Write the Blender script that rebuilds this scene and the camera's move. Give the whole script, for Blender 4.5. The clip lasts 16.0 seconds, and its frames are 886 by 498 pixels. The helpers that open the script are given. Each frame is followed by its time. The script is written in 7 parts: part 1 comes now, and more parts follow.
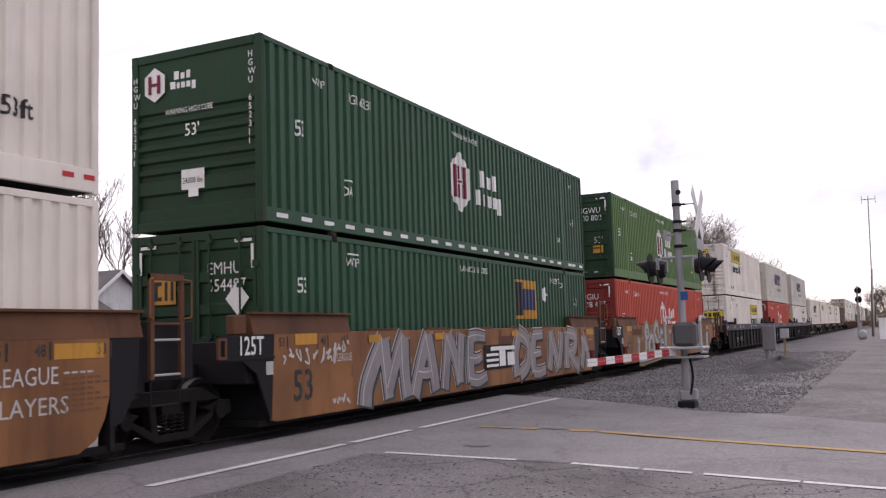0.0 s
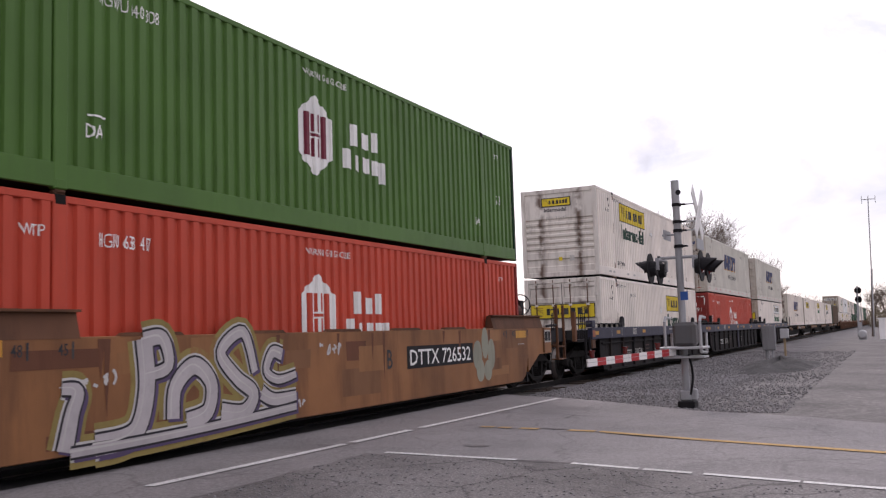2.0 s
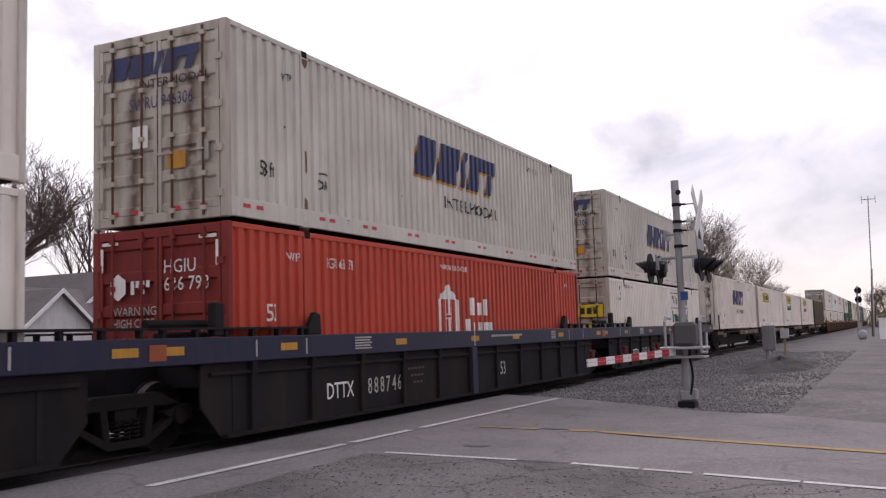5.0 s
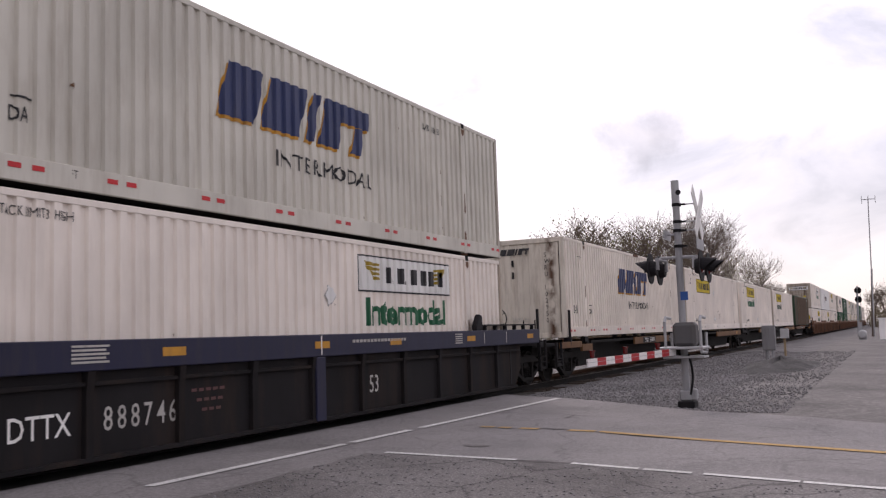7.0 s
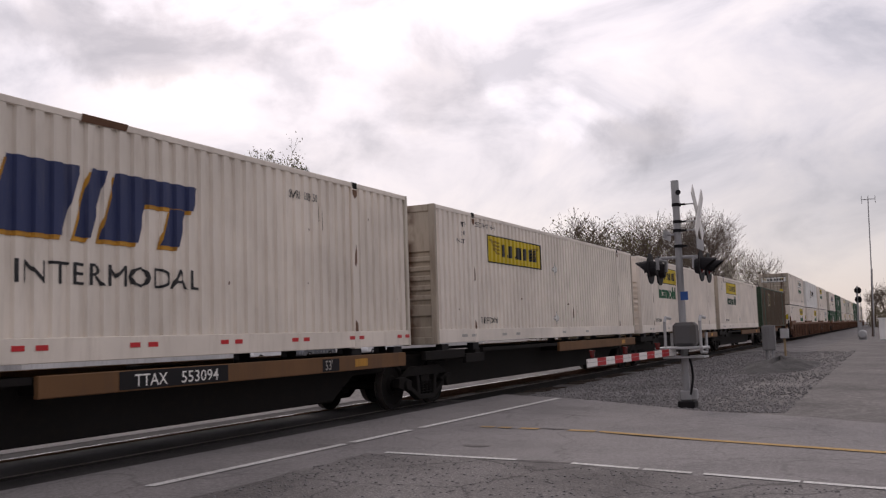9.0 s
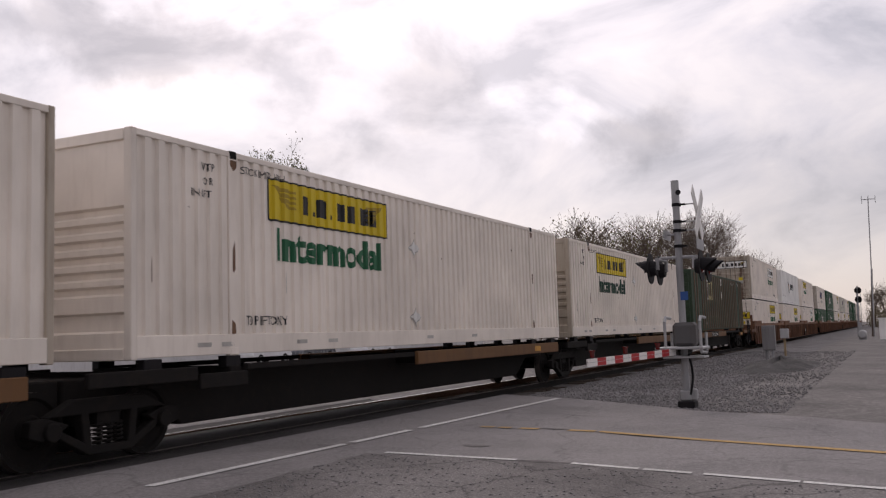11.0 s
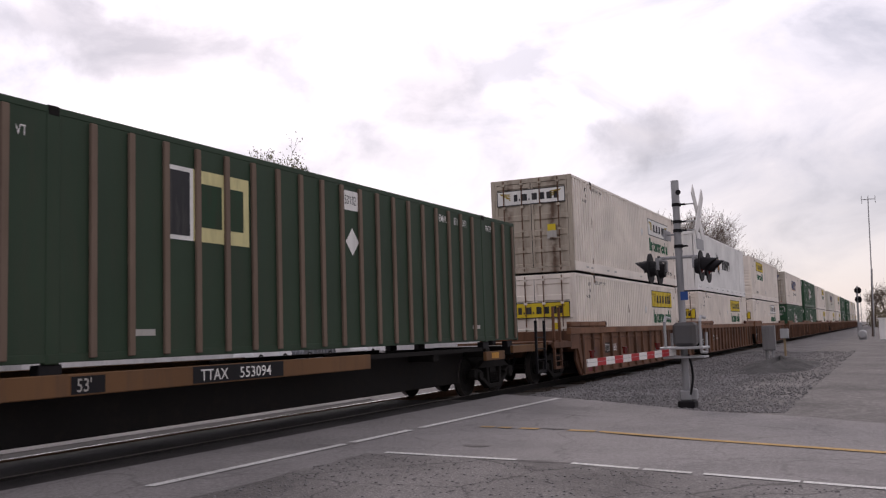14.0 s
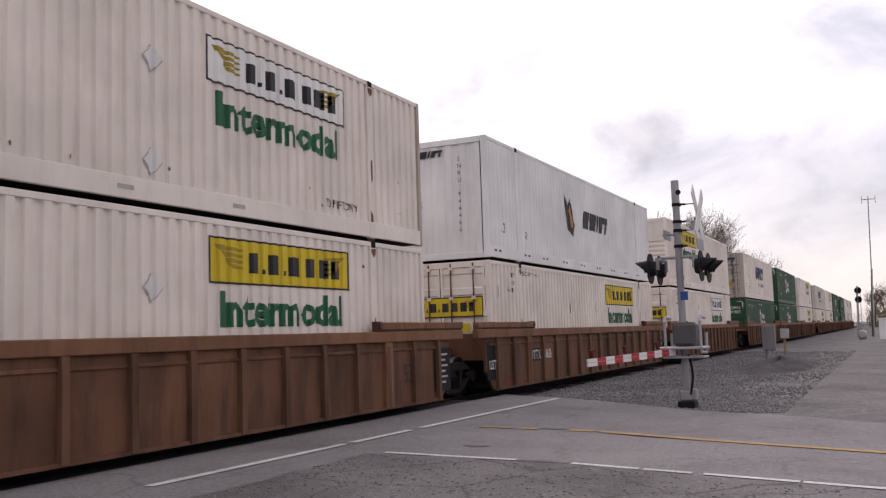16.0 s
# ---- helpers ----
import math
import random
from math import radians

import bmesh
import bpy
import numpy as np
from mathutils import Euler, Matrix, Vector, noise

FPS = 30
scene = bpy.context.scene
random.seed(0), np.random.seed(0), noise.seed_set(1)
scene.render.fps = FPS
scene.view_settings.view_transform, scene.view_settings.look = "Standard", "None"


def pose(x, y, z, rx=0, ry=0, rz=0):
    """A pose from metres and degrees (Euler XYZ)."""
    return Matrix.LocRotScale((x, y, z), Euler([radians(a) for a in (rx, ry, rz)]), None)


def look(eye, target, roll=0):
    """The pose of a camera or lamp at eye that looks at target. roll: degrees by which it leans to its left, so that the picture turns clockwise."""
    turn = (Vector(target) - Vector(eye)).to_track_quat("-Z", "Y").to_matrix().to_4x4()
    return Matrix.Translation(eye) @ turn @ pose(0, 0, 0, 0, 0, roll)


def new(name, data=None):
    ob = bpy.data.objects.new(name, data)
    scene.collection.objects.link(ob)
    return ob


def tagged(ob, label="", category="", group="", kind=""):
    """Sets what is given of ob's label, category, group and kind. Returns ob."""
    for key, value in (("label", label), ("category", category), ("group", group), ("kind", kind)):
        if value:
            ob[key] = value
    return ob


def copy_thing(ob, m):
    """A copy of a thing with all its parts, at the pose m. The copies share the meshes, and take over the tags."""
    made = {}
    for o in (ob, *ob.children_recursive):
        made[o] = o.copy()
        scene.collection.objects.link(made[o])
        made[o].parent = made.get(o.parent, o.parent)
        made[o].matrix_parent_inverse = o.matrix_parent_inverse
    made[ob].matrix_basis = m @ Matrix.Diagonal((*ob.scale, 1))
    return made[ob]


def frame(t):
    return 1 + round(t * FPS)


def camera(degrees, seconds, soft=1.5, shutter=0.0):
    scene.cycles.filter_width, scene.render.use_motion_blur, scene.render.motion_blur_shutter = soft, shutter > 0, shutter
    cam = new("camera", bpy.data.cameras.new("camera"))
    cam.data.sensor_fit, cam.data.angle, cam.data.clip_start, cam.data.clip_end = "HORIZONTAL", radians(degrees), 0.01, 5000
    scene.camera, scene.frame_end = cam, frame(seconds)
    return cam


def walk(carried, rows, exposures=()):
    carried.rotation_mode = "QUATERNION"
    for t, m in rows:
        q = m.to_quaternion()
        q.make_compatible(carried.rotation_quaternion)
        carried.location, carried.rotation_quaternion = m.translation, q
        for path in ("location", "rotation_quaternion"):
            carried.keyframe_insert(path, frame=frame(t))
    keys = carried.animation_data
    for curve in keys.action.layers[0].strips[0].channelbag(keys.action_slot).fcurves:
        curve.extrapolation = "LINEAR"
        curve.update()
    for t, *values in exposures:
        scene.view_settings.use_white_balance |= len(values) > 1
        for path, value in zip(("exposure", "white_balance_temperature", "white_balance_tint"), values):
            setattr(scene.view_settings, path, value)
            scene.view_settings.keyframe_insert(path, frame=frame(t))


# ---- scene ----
cam = camera(51.17, 16.0, soft=1.25, shutter=0.05)
EYE = (0.0, -8.356, 1.415)
AHEAD = (0.8977, 0.4309, 0.0921)
VIEW = look(EYE, [a + 10 * b for a, b in zip(EYE, AHEAD)], -1.841)
walk(cam, [(0.0, VIEW), (16.0, VIEW)],
     exposures=[(0.0, 0.71, 6500, 24), (2.2, 0.64, 6500, 24), (2.8, 0.40, 6500, 24), (4.0, 0.32, 6500, 24), (6.5, 0.54, 6600, 24), (7.0, 0.46, 6600, 24), (8.2, -0.06, 6780, 22), (13.4, -0.03, 6780, 22), (14.0, 0.18, 6650, 23), (15.0, 0.28, 6650, 23), (16.0, 0.38, 6650, 23)])

# ---- sky and sun: bright broken overcast, the sun behind cloud beyond the train ----
SUN_DIR = Vector((0.70, 0.45, 0.55)).normalized()

# cloud banks: direction, half width and height, how much thicker (negative: thinner) the cloud is there
BANKS = (((0.955, 0.220, 0.198), (0.064, 0.032), 0.30),
         ((0.959, 0.188, 0.213), (0.037, 0.031), 0.11),
         ((0.867, 0.422, 0.265), (0.061, 0.046), 0.20),
         ((0.670, 0.678, 0.303), (0.159, 0.034), 0.30),
         ((0.989, 0.056, 0.135), (0.159, 0.055), 0.11),
         ((0.838, 0.508, 0.200), (0.073, 0.018), 0.08),
         ((0.726, 0.635, 0.264), (0.024, 0.012), -0.15),
         ((0.929, 0.297, 0.221), (0.055, 0.024), -0.22),
         ((0.903, 0.350, 0.251), (0.031, 0.037), -0.15))


def build_sky():
    world = bpy.data.worlds.new("sky")
    scene.world = world
    world.use_nodes = True
    nt = world.node_tree
    nt.nodes.clear()
    N, K = nt.nodes.new, nt.links.new
    out, bg = N("ShaderNodeOutputWorld"), N("ShaderNodeBackground")
    sky = N("ShaderNodeTexSky")
    sky.sky_type, sky.sun_disc = "NISHITA", False
    sky.sun_elevation = math.asin(SUN_DIR.z)
    sky.sun_rotation = math.atan2(SUN_DIR.x, SUN_DIR.y)
    co = N("ShaderNodeTexCoord")
    sep = N("ShaderNodeSeparateXYZ")
    K(co.outputs["Generated"], sep.inputs[0])
    puffs = N("ShaderNodeMapping")
    puffs.inputs["Scale"].default_value, puffs.inputs["Location"].default_value = (1.0, 1.0, 1.9), (3.1, 1.7, 4.7)
    K(co.outputs["Generated"], puffs.inputs["Vector"])
    clouds = N("ShaderNodeTexNoise")
    clouds.inputs["Scale"].default_value, clouds.inputs["Detail"].default_value = 5.2, 9
    clouds.inputs["Roughness"].default_value, clouds.inputs["Distortion"].default_value = 0.56, 0.45
    K(puffs.outputs[0], clouds.inputs["Vector"])
    ramp = N("ShaderNodeValToRGB")
    ramp.color_ramp.elements[0].position, ramp.color_ramp.elements[1].position = 0.36, 0.60
    ramp.color_ramp.elements[0].color = (0.585, 0.61, 0.645, 1)
    ramp.color_ramp.elements[1].color = (0.99, 0.985, 0.97, 1)
    mid = ramp.color_ramp.elements.new(0.47)
    mid.color = (0.815, 0.83, 0.855, 1)
    K(clouds.outputs["Fac"], ramp.inputs[0])
    # heavier banks with ragged edges, and the thin bright cloud between them
    frayed = N("ShaderNodeTexNoise")
    frayed.inputs["Scale"].default_value, frayed.inputs["Detail"].default_value, frayed.inputs["Roughness"].default_value = 9.0, 6, 0.6
    K(co.outputs["Generated"], frayed.inputs["Vector"])
    shift = N("ShaderNodeVectorMath")
    shift.operation, shift.inputs[1].default_value, shift.inputs[2].default_value = "MULTIPLY_ADD", (0.16, 0.16, 0.13), (-0.08, -0.08, -0.065)
    K(frayed.outputs["Color"], shift.inputs[0])
    moved = N("ShaderNodeVectorMath")
    K(co.outputs["Generated"], moved.inputs[0])
    K(shift.outputs[0], moved.inputs[1])
    shade = None
    for way, size, amount in BANKS:
        off = N("ShaderNodeVectorMath")
        off.operation, off.inputs[1].default_value = "SUBTRACT", way
        K(moved.outputs[0], off.inputs[0])
        flat = N("ShaderNodeVectorMath")
        flat.operation, flat.inputs[1].default_value = "MULTIPLY", (1.0 / size[0], 1.0 / size[0], 1.0 / size[1])
        K(off.outputs[0], flat.inputs[0])
        far = N("ShaderNodeVectorMath")
        far.operation = "LENGTH"
        K(flat.outputs[0], far.inputs[0])
        soft_ = N("ShaderNodeMapRange")
        soft_.interpolation_type = "SMOOTHSTEP"
        soft_.inputs["From Min"].default_value, soft_.inputs["From Max"].default_value = 1.25, 0.35
        soft_.inputs["To Min"].default_value, soft_.inputs["To Max"].default_value = 0.0, amount
        K(far.outputs["Value"], soft_.inputs[0])
        if shade is None:
            shade = soft_
        else:
            more = N("ShaderNodeMath")
            K(shade.outputs[0], more.inputs[0])
            K(soft_.outputs[0], more.inputs[1])
            shade = more
    keep = N("ShaderNodeMath")
    keep.operation, keep.inputs[0].default_value = "SUBTRACT", 1.0
    K(shade.outputs[0], keep.inputs[1])
    banked = N("ShaderNodeVectorMath")
    banked.operation = "SCALE"
    K(ramp.outputs[0], banked.inputs[0])
    K(keep.outputs[0], banked.inputs["Scale"])
    # the veiled sun: a broad brightening of the cloud round its direction
    dot = N("ShaderNodeVectorMath")
    dot.operation, dot.inputs[1].default_value = "DOT_PRODUCT", SUN_DIR
    K(co.outputs["Generated"], dot.inputs[0])
    pos = N("ShaderNodeMath")
    pos.operation, pos.inputs[1].default_value = "MAXIMUM", 0.0
    K(dot.outputs["Value"], pos.inputs[0])
    pw = N("ShaderNodeMath")
    pw.operation, pw.inputs[1].default_value = "POWER", 5.0
    K(pos.outputs[0], pw.inputs[0])
    gain = N("ShaderNodeMath")
    gain.operation, gain.inputs[1].default_value, gain.inputs[2].default_value = "MULTIPLY_ADD", 0.72, 1.0
    K(pw.outputs[0], gain.inputs[0])
    glow = N("ShaderNodeVectorMath")
    glow.operation = "SCALE"
    K(banked.outputs[0], glow.inputs[0])
    K(gain.outputs[0], glow.inputs["Scale"])
    # an overcast sky is dimmer towards the horizon than overhead
    dim = N("ShaderNodeMapRange")
    dim.inputs["From Min"].default_value, dim.inputs["From Max"].default_value = 0.0, 0.40
    dim.inputs["To Min"].default_value, dim.inputs["To Max"].default_value = 0.76, 1.10
    K(sep.outputs["Z"], dim.inputs[0])
    rise = N("ShaderNodeVectorMath")
    rise.operation = "SCALE"
    K(glow.outputs[0], rise.inputs[0])
    K(dim.outputs[0], rise.inputs["Scale"])
    thin = N("ShaderNodeVectorMath")
    thin.operation = "SCALE"
    thin.inputs["Scale"].default_value = 0.03
    K(sky.outputs[0], thin.inputs[0])
    both = N("ShaderNodeVectorMath")
    K(thin.outputs[0], both.inputs[0])
    K(rise.outputs[0], both.inputs[1])
    K(both.outputs[0], bg.inputs["Color"])
    bg.inputs["Strength"].default_value = 0.62
    K(bg.outputs[0], out.inputs[0])
    sun = new("sun", bpy.data.lights.new("sun", "SUN"))
    sun.data.energy, sun.data.angle, sun.data.color = 0.6, radians(14), (1.0, 0.95, 0.88)
    sun.matrix_world = look(SUN_DIR * 100, (0, 0, 0))


build_sky()

# ---- materials ----
MATS = {}


def mat(name, color, rough=0.6, metal=0.0, dirt=(0.10, 0.075, 0.055), dirty=0.35, grain=6.0, streak=True, bump=0.15, spec=0.3, vary=0.12, fine=60.0):
    """Paint or bare surface with mottling, dirt streaks that run down, and fine relief."""
    if name in MATS:
        return MATS[name]
    m = bpy.data.materials.new(name)
    m.use_nodes = True
    nt = m.node_tree
    N, K = nt.nodes.new, nt.links.new
    b = nt.nodes["Principled BSDF"]
    b.inputs["Roughness"].default_value, b.inputs["Metallic"].default_value = rough, metal
    b.inputs["Specular IOR Level"].default_value = spec
    co, info = N("ShaderNodeTexCoord"), N("ShaderNodeObjectInfo")
    off = N("ShaderNodeVectorMath")
    off.operation = "SCALE"
    off.inputs[0].default_value = (37, 53, 11)
    K(info.outputs["Random"], off.inputs["Scale"])
    at = N("ShaderNodeVectorMath")
    K(co.outputs["Object"], at.inputs[0])
    K(off.outputs[0], at.inputs[1])
    mp = N("ShaderNodeMapping")
    mp.inputs["Scale"].default_value = (1, 1, 0.16) if streak else (1, 1, 1)
    K(at.outputs[0], mp.inputs[0])
    n1 = N("ShaderNodeTexNoise")
    n1.inputs["Scale"].default_value, n1.inputs["Detail"].default_value, n1.inputs["Roughness"].default_value = grain, 6, 0.65
    K(mp.outputs[0], n1.inputs["Vector"])
    r1 = N("ShaderNodeValToRGB")
    r1.color_ramp.elements[0].position, r1.color_ramp.elements[1].position = 0.48, 0.78
    r1.color_ramp.elements[0].color, r1.color_ramp.elements[1].color = (0, 0, 0, 1), (dirty, dirty, dirty, 1)
    K(n1.outputs["Fac"], r1.inputs[0])
    n2 = N("ShaderNodeTexNoise")
    n2.inputs["Scale"].default_value, n2.inputs["Detail"].default_value = 0.7, 4
    K(at.outputs[0], n2.inputs["Vector"])
    r2 = N("ShaderNodeMapRange")
    r2.inputs["From Min"].default_value, r2.inputs["From Max"].default_value = 0.3, 0.7
    r2.inputs["To Min"].default_value, r2.inputs["To Max"].default_value = 1 - vary, 1 + vary
    K(n2.outputs["Fac"], r2.inputs[0])
    tone = N("ShaderNodeVectorMath")
    tone.operation = "SCALE"
    tone.inputs[0].default_value = color
    K(r2.outputs[0], tone.inputs["Scale"])
    mix = N("ShaderNodeMix")
    mix.data_type = "RGBA"
    K(r1.outputs[0], mix.inputs["Factor"])
    K(tone.outputs[0], mix.inputs["A"])
    mix.inputs["B"].default_value = (*dirt, 1)
    K(mix.outputs["Result"], b.inputs["Base Color"])
    n3 = N("ShaderNodeTexNoise")
    n3.inputs["Scale"].default_value, n3.inputs["Detail"].default_value = fine, 4
    K(at.outputs[0], n3.inputs["Vector"])
    bp = N("ShaderNodeBump")
    bp.inputs["Strength"].default_value, bp.inputs["Distance"].default_value = bump, 0.01
    K(n3.outputs["Fac"], bp.inputs["Height"])
    K(bp.outputs[0], b.inputs["Normal"])
    rr = N("ShaderNodeMapRange")
    rr.inputs["To Min"].default_value, rr.inputs["To Max"].default_value = max(rough - 0.12, 0.05), min(rough + 0.15, 1)
    K(n1.outputs["Fac"], rr.inputs[0])
    K(rr.outputs[0], b.inputs["Roughness"])
    MATS[name] = m
    return m


def stained(name, color, centres, amount=0.9):
    """White end panel with rust stains that run down below the lock hardware at given widths across."""
    m = mat(name, color, 0.6, dirt=(0.12, 0.07, 0.04), dirty=0.5)
    nt = m.node_tree
    N, K = nt.nodes.new, nt.links.new
    b = nt.nodes["Principled BSDF"]
    src = b.inputs["Base Color"].links[0].from_socket
    co, sep = N("ShaderNodeTexCoord"), N("ShaderNodeSeparateXYZ")
    K(co.outputs["Object"], sep.inputs[0])
    n = N("ShaderNodeTexNoise")
    n.inputs["Scale"].default_value, n.inputs["Detail"].default_value = 2.6, 5
    K(co.outputs["Object"], n.inputs["Vector"])
    total = None
    for c in centres:
        d = N("ShaderNodeMath")
        d.operation, d.inputs[1].default_value = "SUBTRACT", c
        K(sep.outputs["Y"], d.inputs[0])
        a = N("ShaderNodeMath")
        a.operation = "ABSOLUTE"
        K(d.outputs[0], a.inputs[0])
        r = N("ShaderNodeMapRange")
        r.inputs["From Min"].default_value, r.inputs["From Max"].default_value = 0.20, 0.02
        K(a.outputs[0], r.inputs[0])
        if total is None:
            total = r
        else:
            s = N("ShaderNodeMath")
            s.operation = "MAXIMUM"
            K(total.outputs[0], s.inputs[0])
            K(r.outputs[0], s.inputs[1])
            total = s
    h = N("ShaderNodeMapRange")
    h.inputs["From Min"].default_value, h.inputs["From Max"].default_value = 0.40, 0.56
    K(n.outputs["Fac"], h.inputs[0])
    k = N("ShaderNodeMath")
    k.operation = "MULTIPLY"
    K(total.outputs[0], k.inputs[0])
    K(h.outputs[0], k.inputs[1])
    k2 = N("ShaderNodeMath")
    k2.operation, k2.inputs[1].default_value = "MULTIPLY", amount
    K(k.outputs[0], k2.inputs[0])
    mx = N("ShaderNodeMix")
    mx.data_type = "RGBA"
    K(k2.outputs[0], mx.inputs["Factor"])
    K(src, mx.inputs["A"])
    mx.inputs["B"].default_value = (0.085, 0.040, 0.022, 1)
    K(mx.outputs["Result"], b.inputs["Base Color"])
    return m


WHITE = mat("white_container_paint", (0.80, 0.725, 0.65), 0.5, dirty=0.18, dirt=(0.30, 0.22, 0.16))
CREAM = mat("cream_container_paint", (0.60, 0.57, 0.50), 0.55, dirty=0.32, dirt=(0.25, 0.18, 0.12))
BRIGHT = mat("clean_white_container_paint", (0.76, 0.75, 0.73), 0.45, dirty=0.16, dirt=(0.3, 0.25, 0.2))
DKGREEN = mat("dark_green_container_paint", (0.0152, 0.068, 0.031), 0.5, dirty=0.18, dirt=(0.05, 0.06, 0.05))
LTGREEN = mat("leaf_green_container_paint", (0.062, 0.145, 0.022), 0.5, dirty=0.2, dirt=(0.05, 0.07, 0.03))
AGED = mat("aged_off_white_container_paint", (0.77, 0.695, 0.615), 0.55, dirty=0.26, dirt=(0.28, 0.20, 0.13))
OLIVE = mat("faded_green_container_paint", (0.026, 0.050, 0.028), 0.65, dirty=0.3, dirt=(0.07, 0.06, 0.045))
RED = mat("orange_red_container_paint", (0.50, 0.062, 0.030), 0.55, dirty=0.22, dirt=(0.20, 0.05, 0.03))
OCHRE = mat("ochre_wagon_paint", (0.238, 0.102, 0.038), 0.6, dirty=0.9, dirt=(0.09, 0.036, 0.019), grain=1.6, vary=0.28)
NAVY = mat("navy_wagon_paint", (0.016, 0.0165, 0.042), 0.55, dirty=0.4, dirt=(0.06, 0.05, 0.045))
GRIME = mat("grimy_navy_steel", (0.015, 0.0135, 0.0145), 0.8, spec=0.15, vary=0.3, dirty=0.8, dirt=(0.042, 0.029, 0.022), grain=1.8)
RUSTED = mat("red_brown_wagon_paint", (0.135, 0.062, 0.034), 0.75, vary=0.34, dirty=1.0, dirt=(0.040, 0.022, 0.016), grain=3.0)
RUSTSILL = mat("worn_brown_sill_paint", (0.195, 0.090, 0.046), 0.7, vary=0.3, dirty=0.7, dirt=(0.06, 0.036, 0.024), grain=3.0)
# stiffeners: brown close to the panels, with dark mottling
RUSTRIB = mat("dark_brown_rib_paint", (0.130, 0.064, 0.038), 0.8, vary=0.3, dirty=0.9, dirt=(0.035, 0.022, 0.017), grain=3.0)
SPINEY = mat("yellow_ochre_beam_paint", (0.150, 0.074, 0.031), 0.7, dirty=0.85, dirt=(0.10, 0.06, 0.04), grain=4.0)
DARK = mat("dark_greasy_steel", (0.014, 0.0125, 0.012), 0.8, spec=0.12, dirty=0.5, dirt=(0.032, 0.025, 0.020), streak=False)
DARKER = mat("black_trim_paint", (0.012, 0.011, 0.013), 0.65, spec=0.18, dirty=0.4, dirt=(0.035, 0.028, 0.024))
RUST = mat("rusty_steel", (0.12, 0.06, 0.035), 0.85, dirty=0.7, dirt=(0.05, 0.025, 0.015), streak=False)
RIB = mat("weathered_brown_rib", (0.18, 0.13, 0.098), 0.8, dirty=0.6, dirt=(0.13, 0.085, 0.06))
GALV = mat("galvanised_steel", (0.42, 0.42, 0.43), 0.5, 0.6, dirty=0.4, dirt=(0.2, 0.18, 0.16))
ALU = mat("weathered_aluminium", (0.34, 0.34, 0.35), 0.55, 0.3, dirty=0.35, dirt=(0.12, 0.11, 0.10))
TREAD = mat("worn_wheel_tread", (0.17, 0.15, 0.14), 0.4, 0.7, dirty=0.6, streak=False)
RAILTOP = mat("polished_rail_head", (0.75, 0.74, 0.74), 0.16, 1.0, dirty=0.1, streak=False, bump=0.02)
# near rail head: darker, rougher copy in place of the train's shade on it
SHADED_RAIL = mat("shaded_rail_head", (0.16, 0.14, 0.13), 0.55, 0.5, dirty=0.4, streak=False, bump=0.05)
M_WHITE = mat("white_marking", (0.78, 0.77, 0.74), 0.6, dirty=0.2)
M_FADED = mat("faded_white_marking", (0.45, 0.43, 0.40), 0.7, dirty=0.5)
M_BLACK = mat("black_marking", (0.025, 0.025, 0.028), 0.6, dirty=0.25, dirt=(0.3, 0.27, 0.24))
M_GREEN = mat("green_lettering", (0.013, 0.115, 0.052), 0.55, dirty=0.12, dirt=(0.3, 0.3, 0.25))
M_DKGREEN = mat("dark_green_lettering", (0.018, 0.055, 0.035), 0.55, dirty=0.12, dirt=(0.3, 0.3, 0.25))
M_YELLOW = mat("yellow_banner", (0.66, 0.49, 0.02), 0.5, dirty=0.2)
M_GOLD = mat("amber_marking", (0.52, 0.25, 0.03), 0.55, dirty=0.6, dirt=(0.16, 0.08, 0.04))
M_BLUE = mat("deep_blue_lettering", (0.030, 0.042, 0.115), 0.5, dirty=0.15, dirt=(0.3, 0.28, 0.26))
M_MAROON = mat("maroon_marking", (0.16, 0.012, 0.03), 0.5, dirty=0.1)
M_RED = mat("red_reflector", (0.55, 0.025, 0.03), 0.35, dirty=0.15)
M_SILVER = mat("silver_spray_paint", (0.25, 0.225, 0.23), 0.55, dirty=0.7, dirt=(0.14, 0.11, 0.11), grain=2.0, streak=False)
M_SPRAYW = mat("white_spray_paint", (0.50, 0.48, 0.46), 0.6, dirty=0.4, dirt=(0.35, 0.3, 0.25))
M_SPRAYK = mat("black_spray_paint", (0.02, 0.018, 0.024), 0.6, dirty=0.3)
M_TEAL = mat("teal_spray_paint", (0.028, 0.055, 0.060), 0.6, dirty=0.3)
M_VIOLET = mat("violet_spray_paint", (0.09, 0.06, 0.13), 0.6, dirty=0.3)
BARK = mat("grey_brown_bark", (0.115, 0.088, 0.074), 0.9, dirty=0.4, dirt=(0.04, 0.03, 0.025), streak=False)
LEAF = mat("young_spring_leaf", (0.15, 0.14, 0.055), 0.7, dirty=0.3, dirt=(0.09, 0.08, 0.04), streak=False)
NEEDLE = mat("dark_conifer_needles", (0.060, 0.074, 0.040), 0.7, dirty=0.4, dirt=(0.045, 0.045, 0.02), streak=False)
HEDGE = mat("budding_undergrowth", (0.13, 0.105, 0.062), 0.8, dirty=0.4, streak=False)
ROOFING = mat("grey_brown_shingle", (0.135, 0.12, 0.118), 0.9, dirty=0.4, streak=False, grain=3)
SIDING = mat("pale_siding", (0.62, 0.61, 0.61), 0.6, dirty=0.25)
TRIM = mat("white_house_trim", (0.78, 0.77, 0.76), 0.5, dirty=0.15)
GLASS = mat("dark_window_glass", (0.03, 0.035, 0.04), 0.08, dirty=0.1, spec=0.5, bump=0.02)
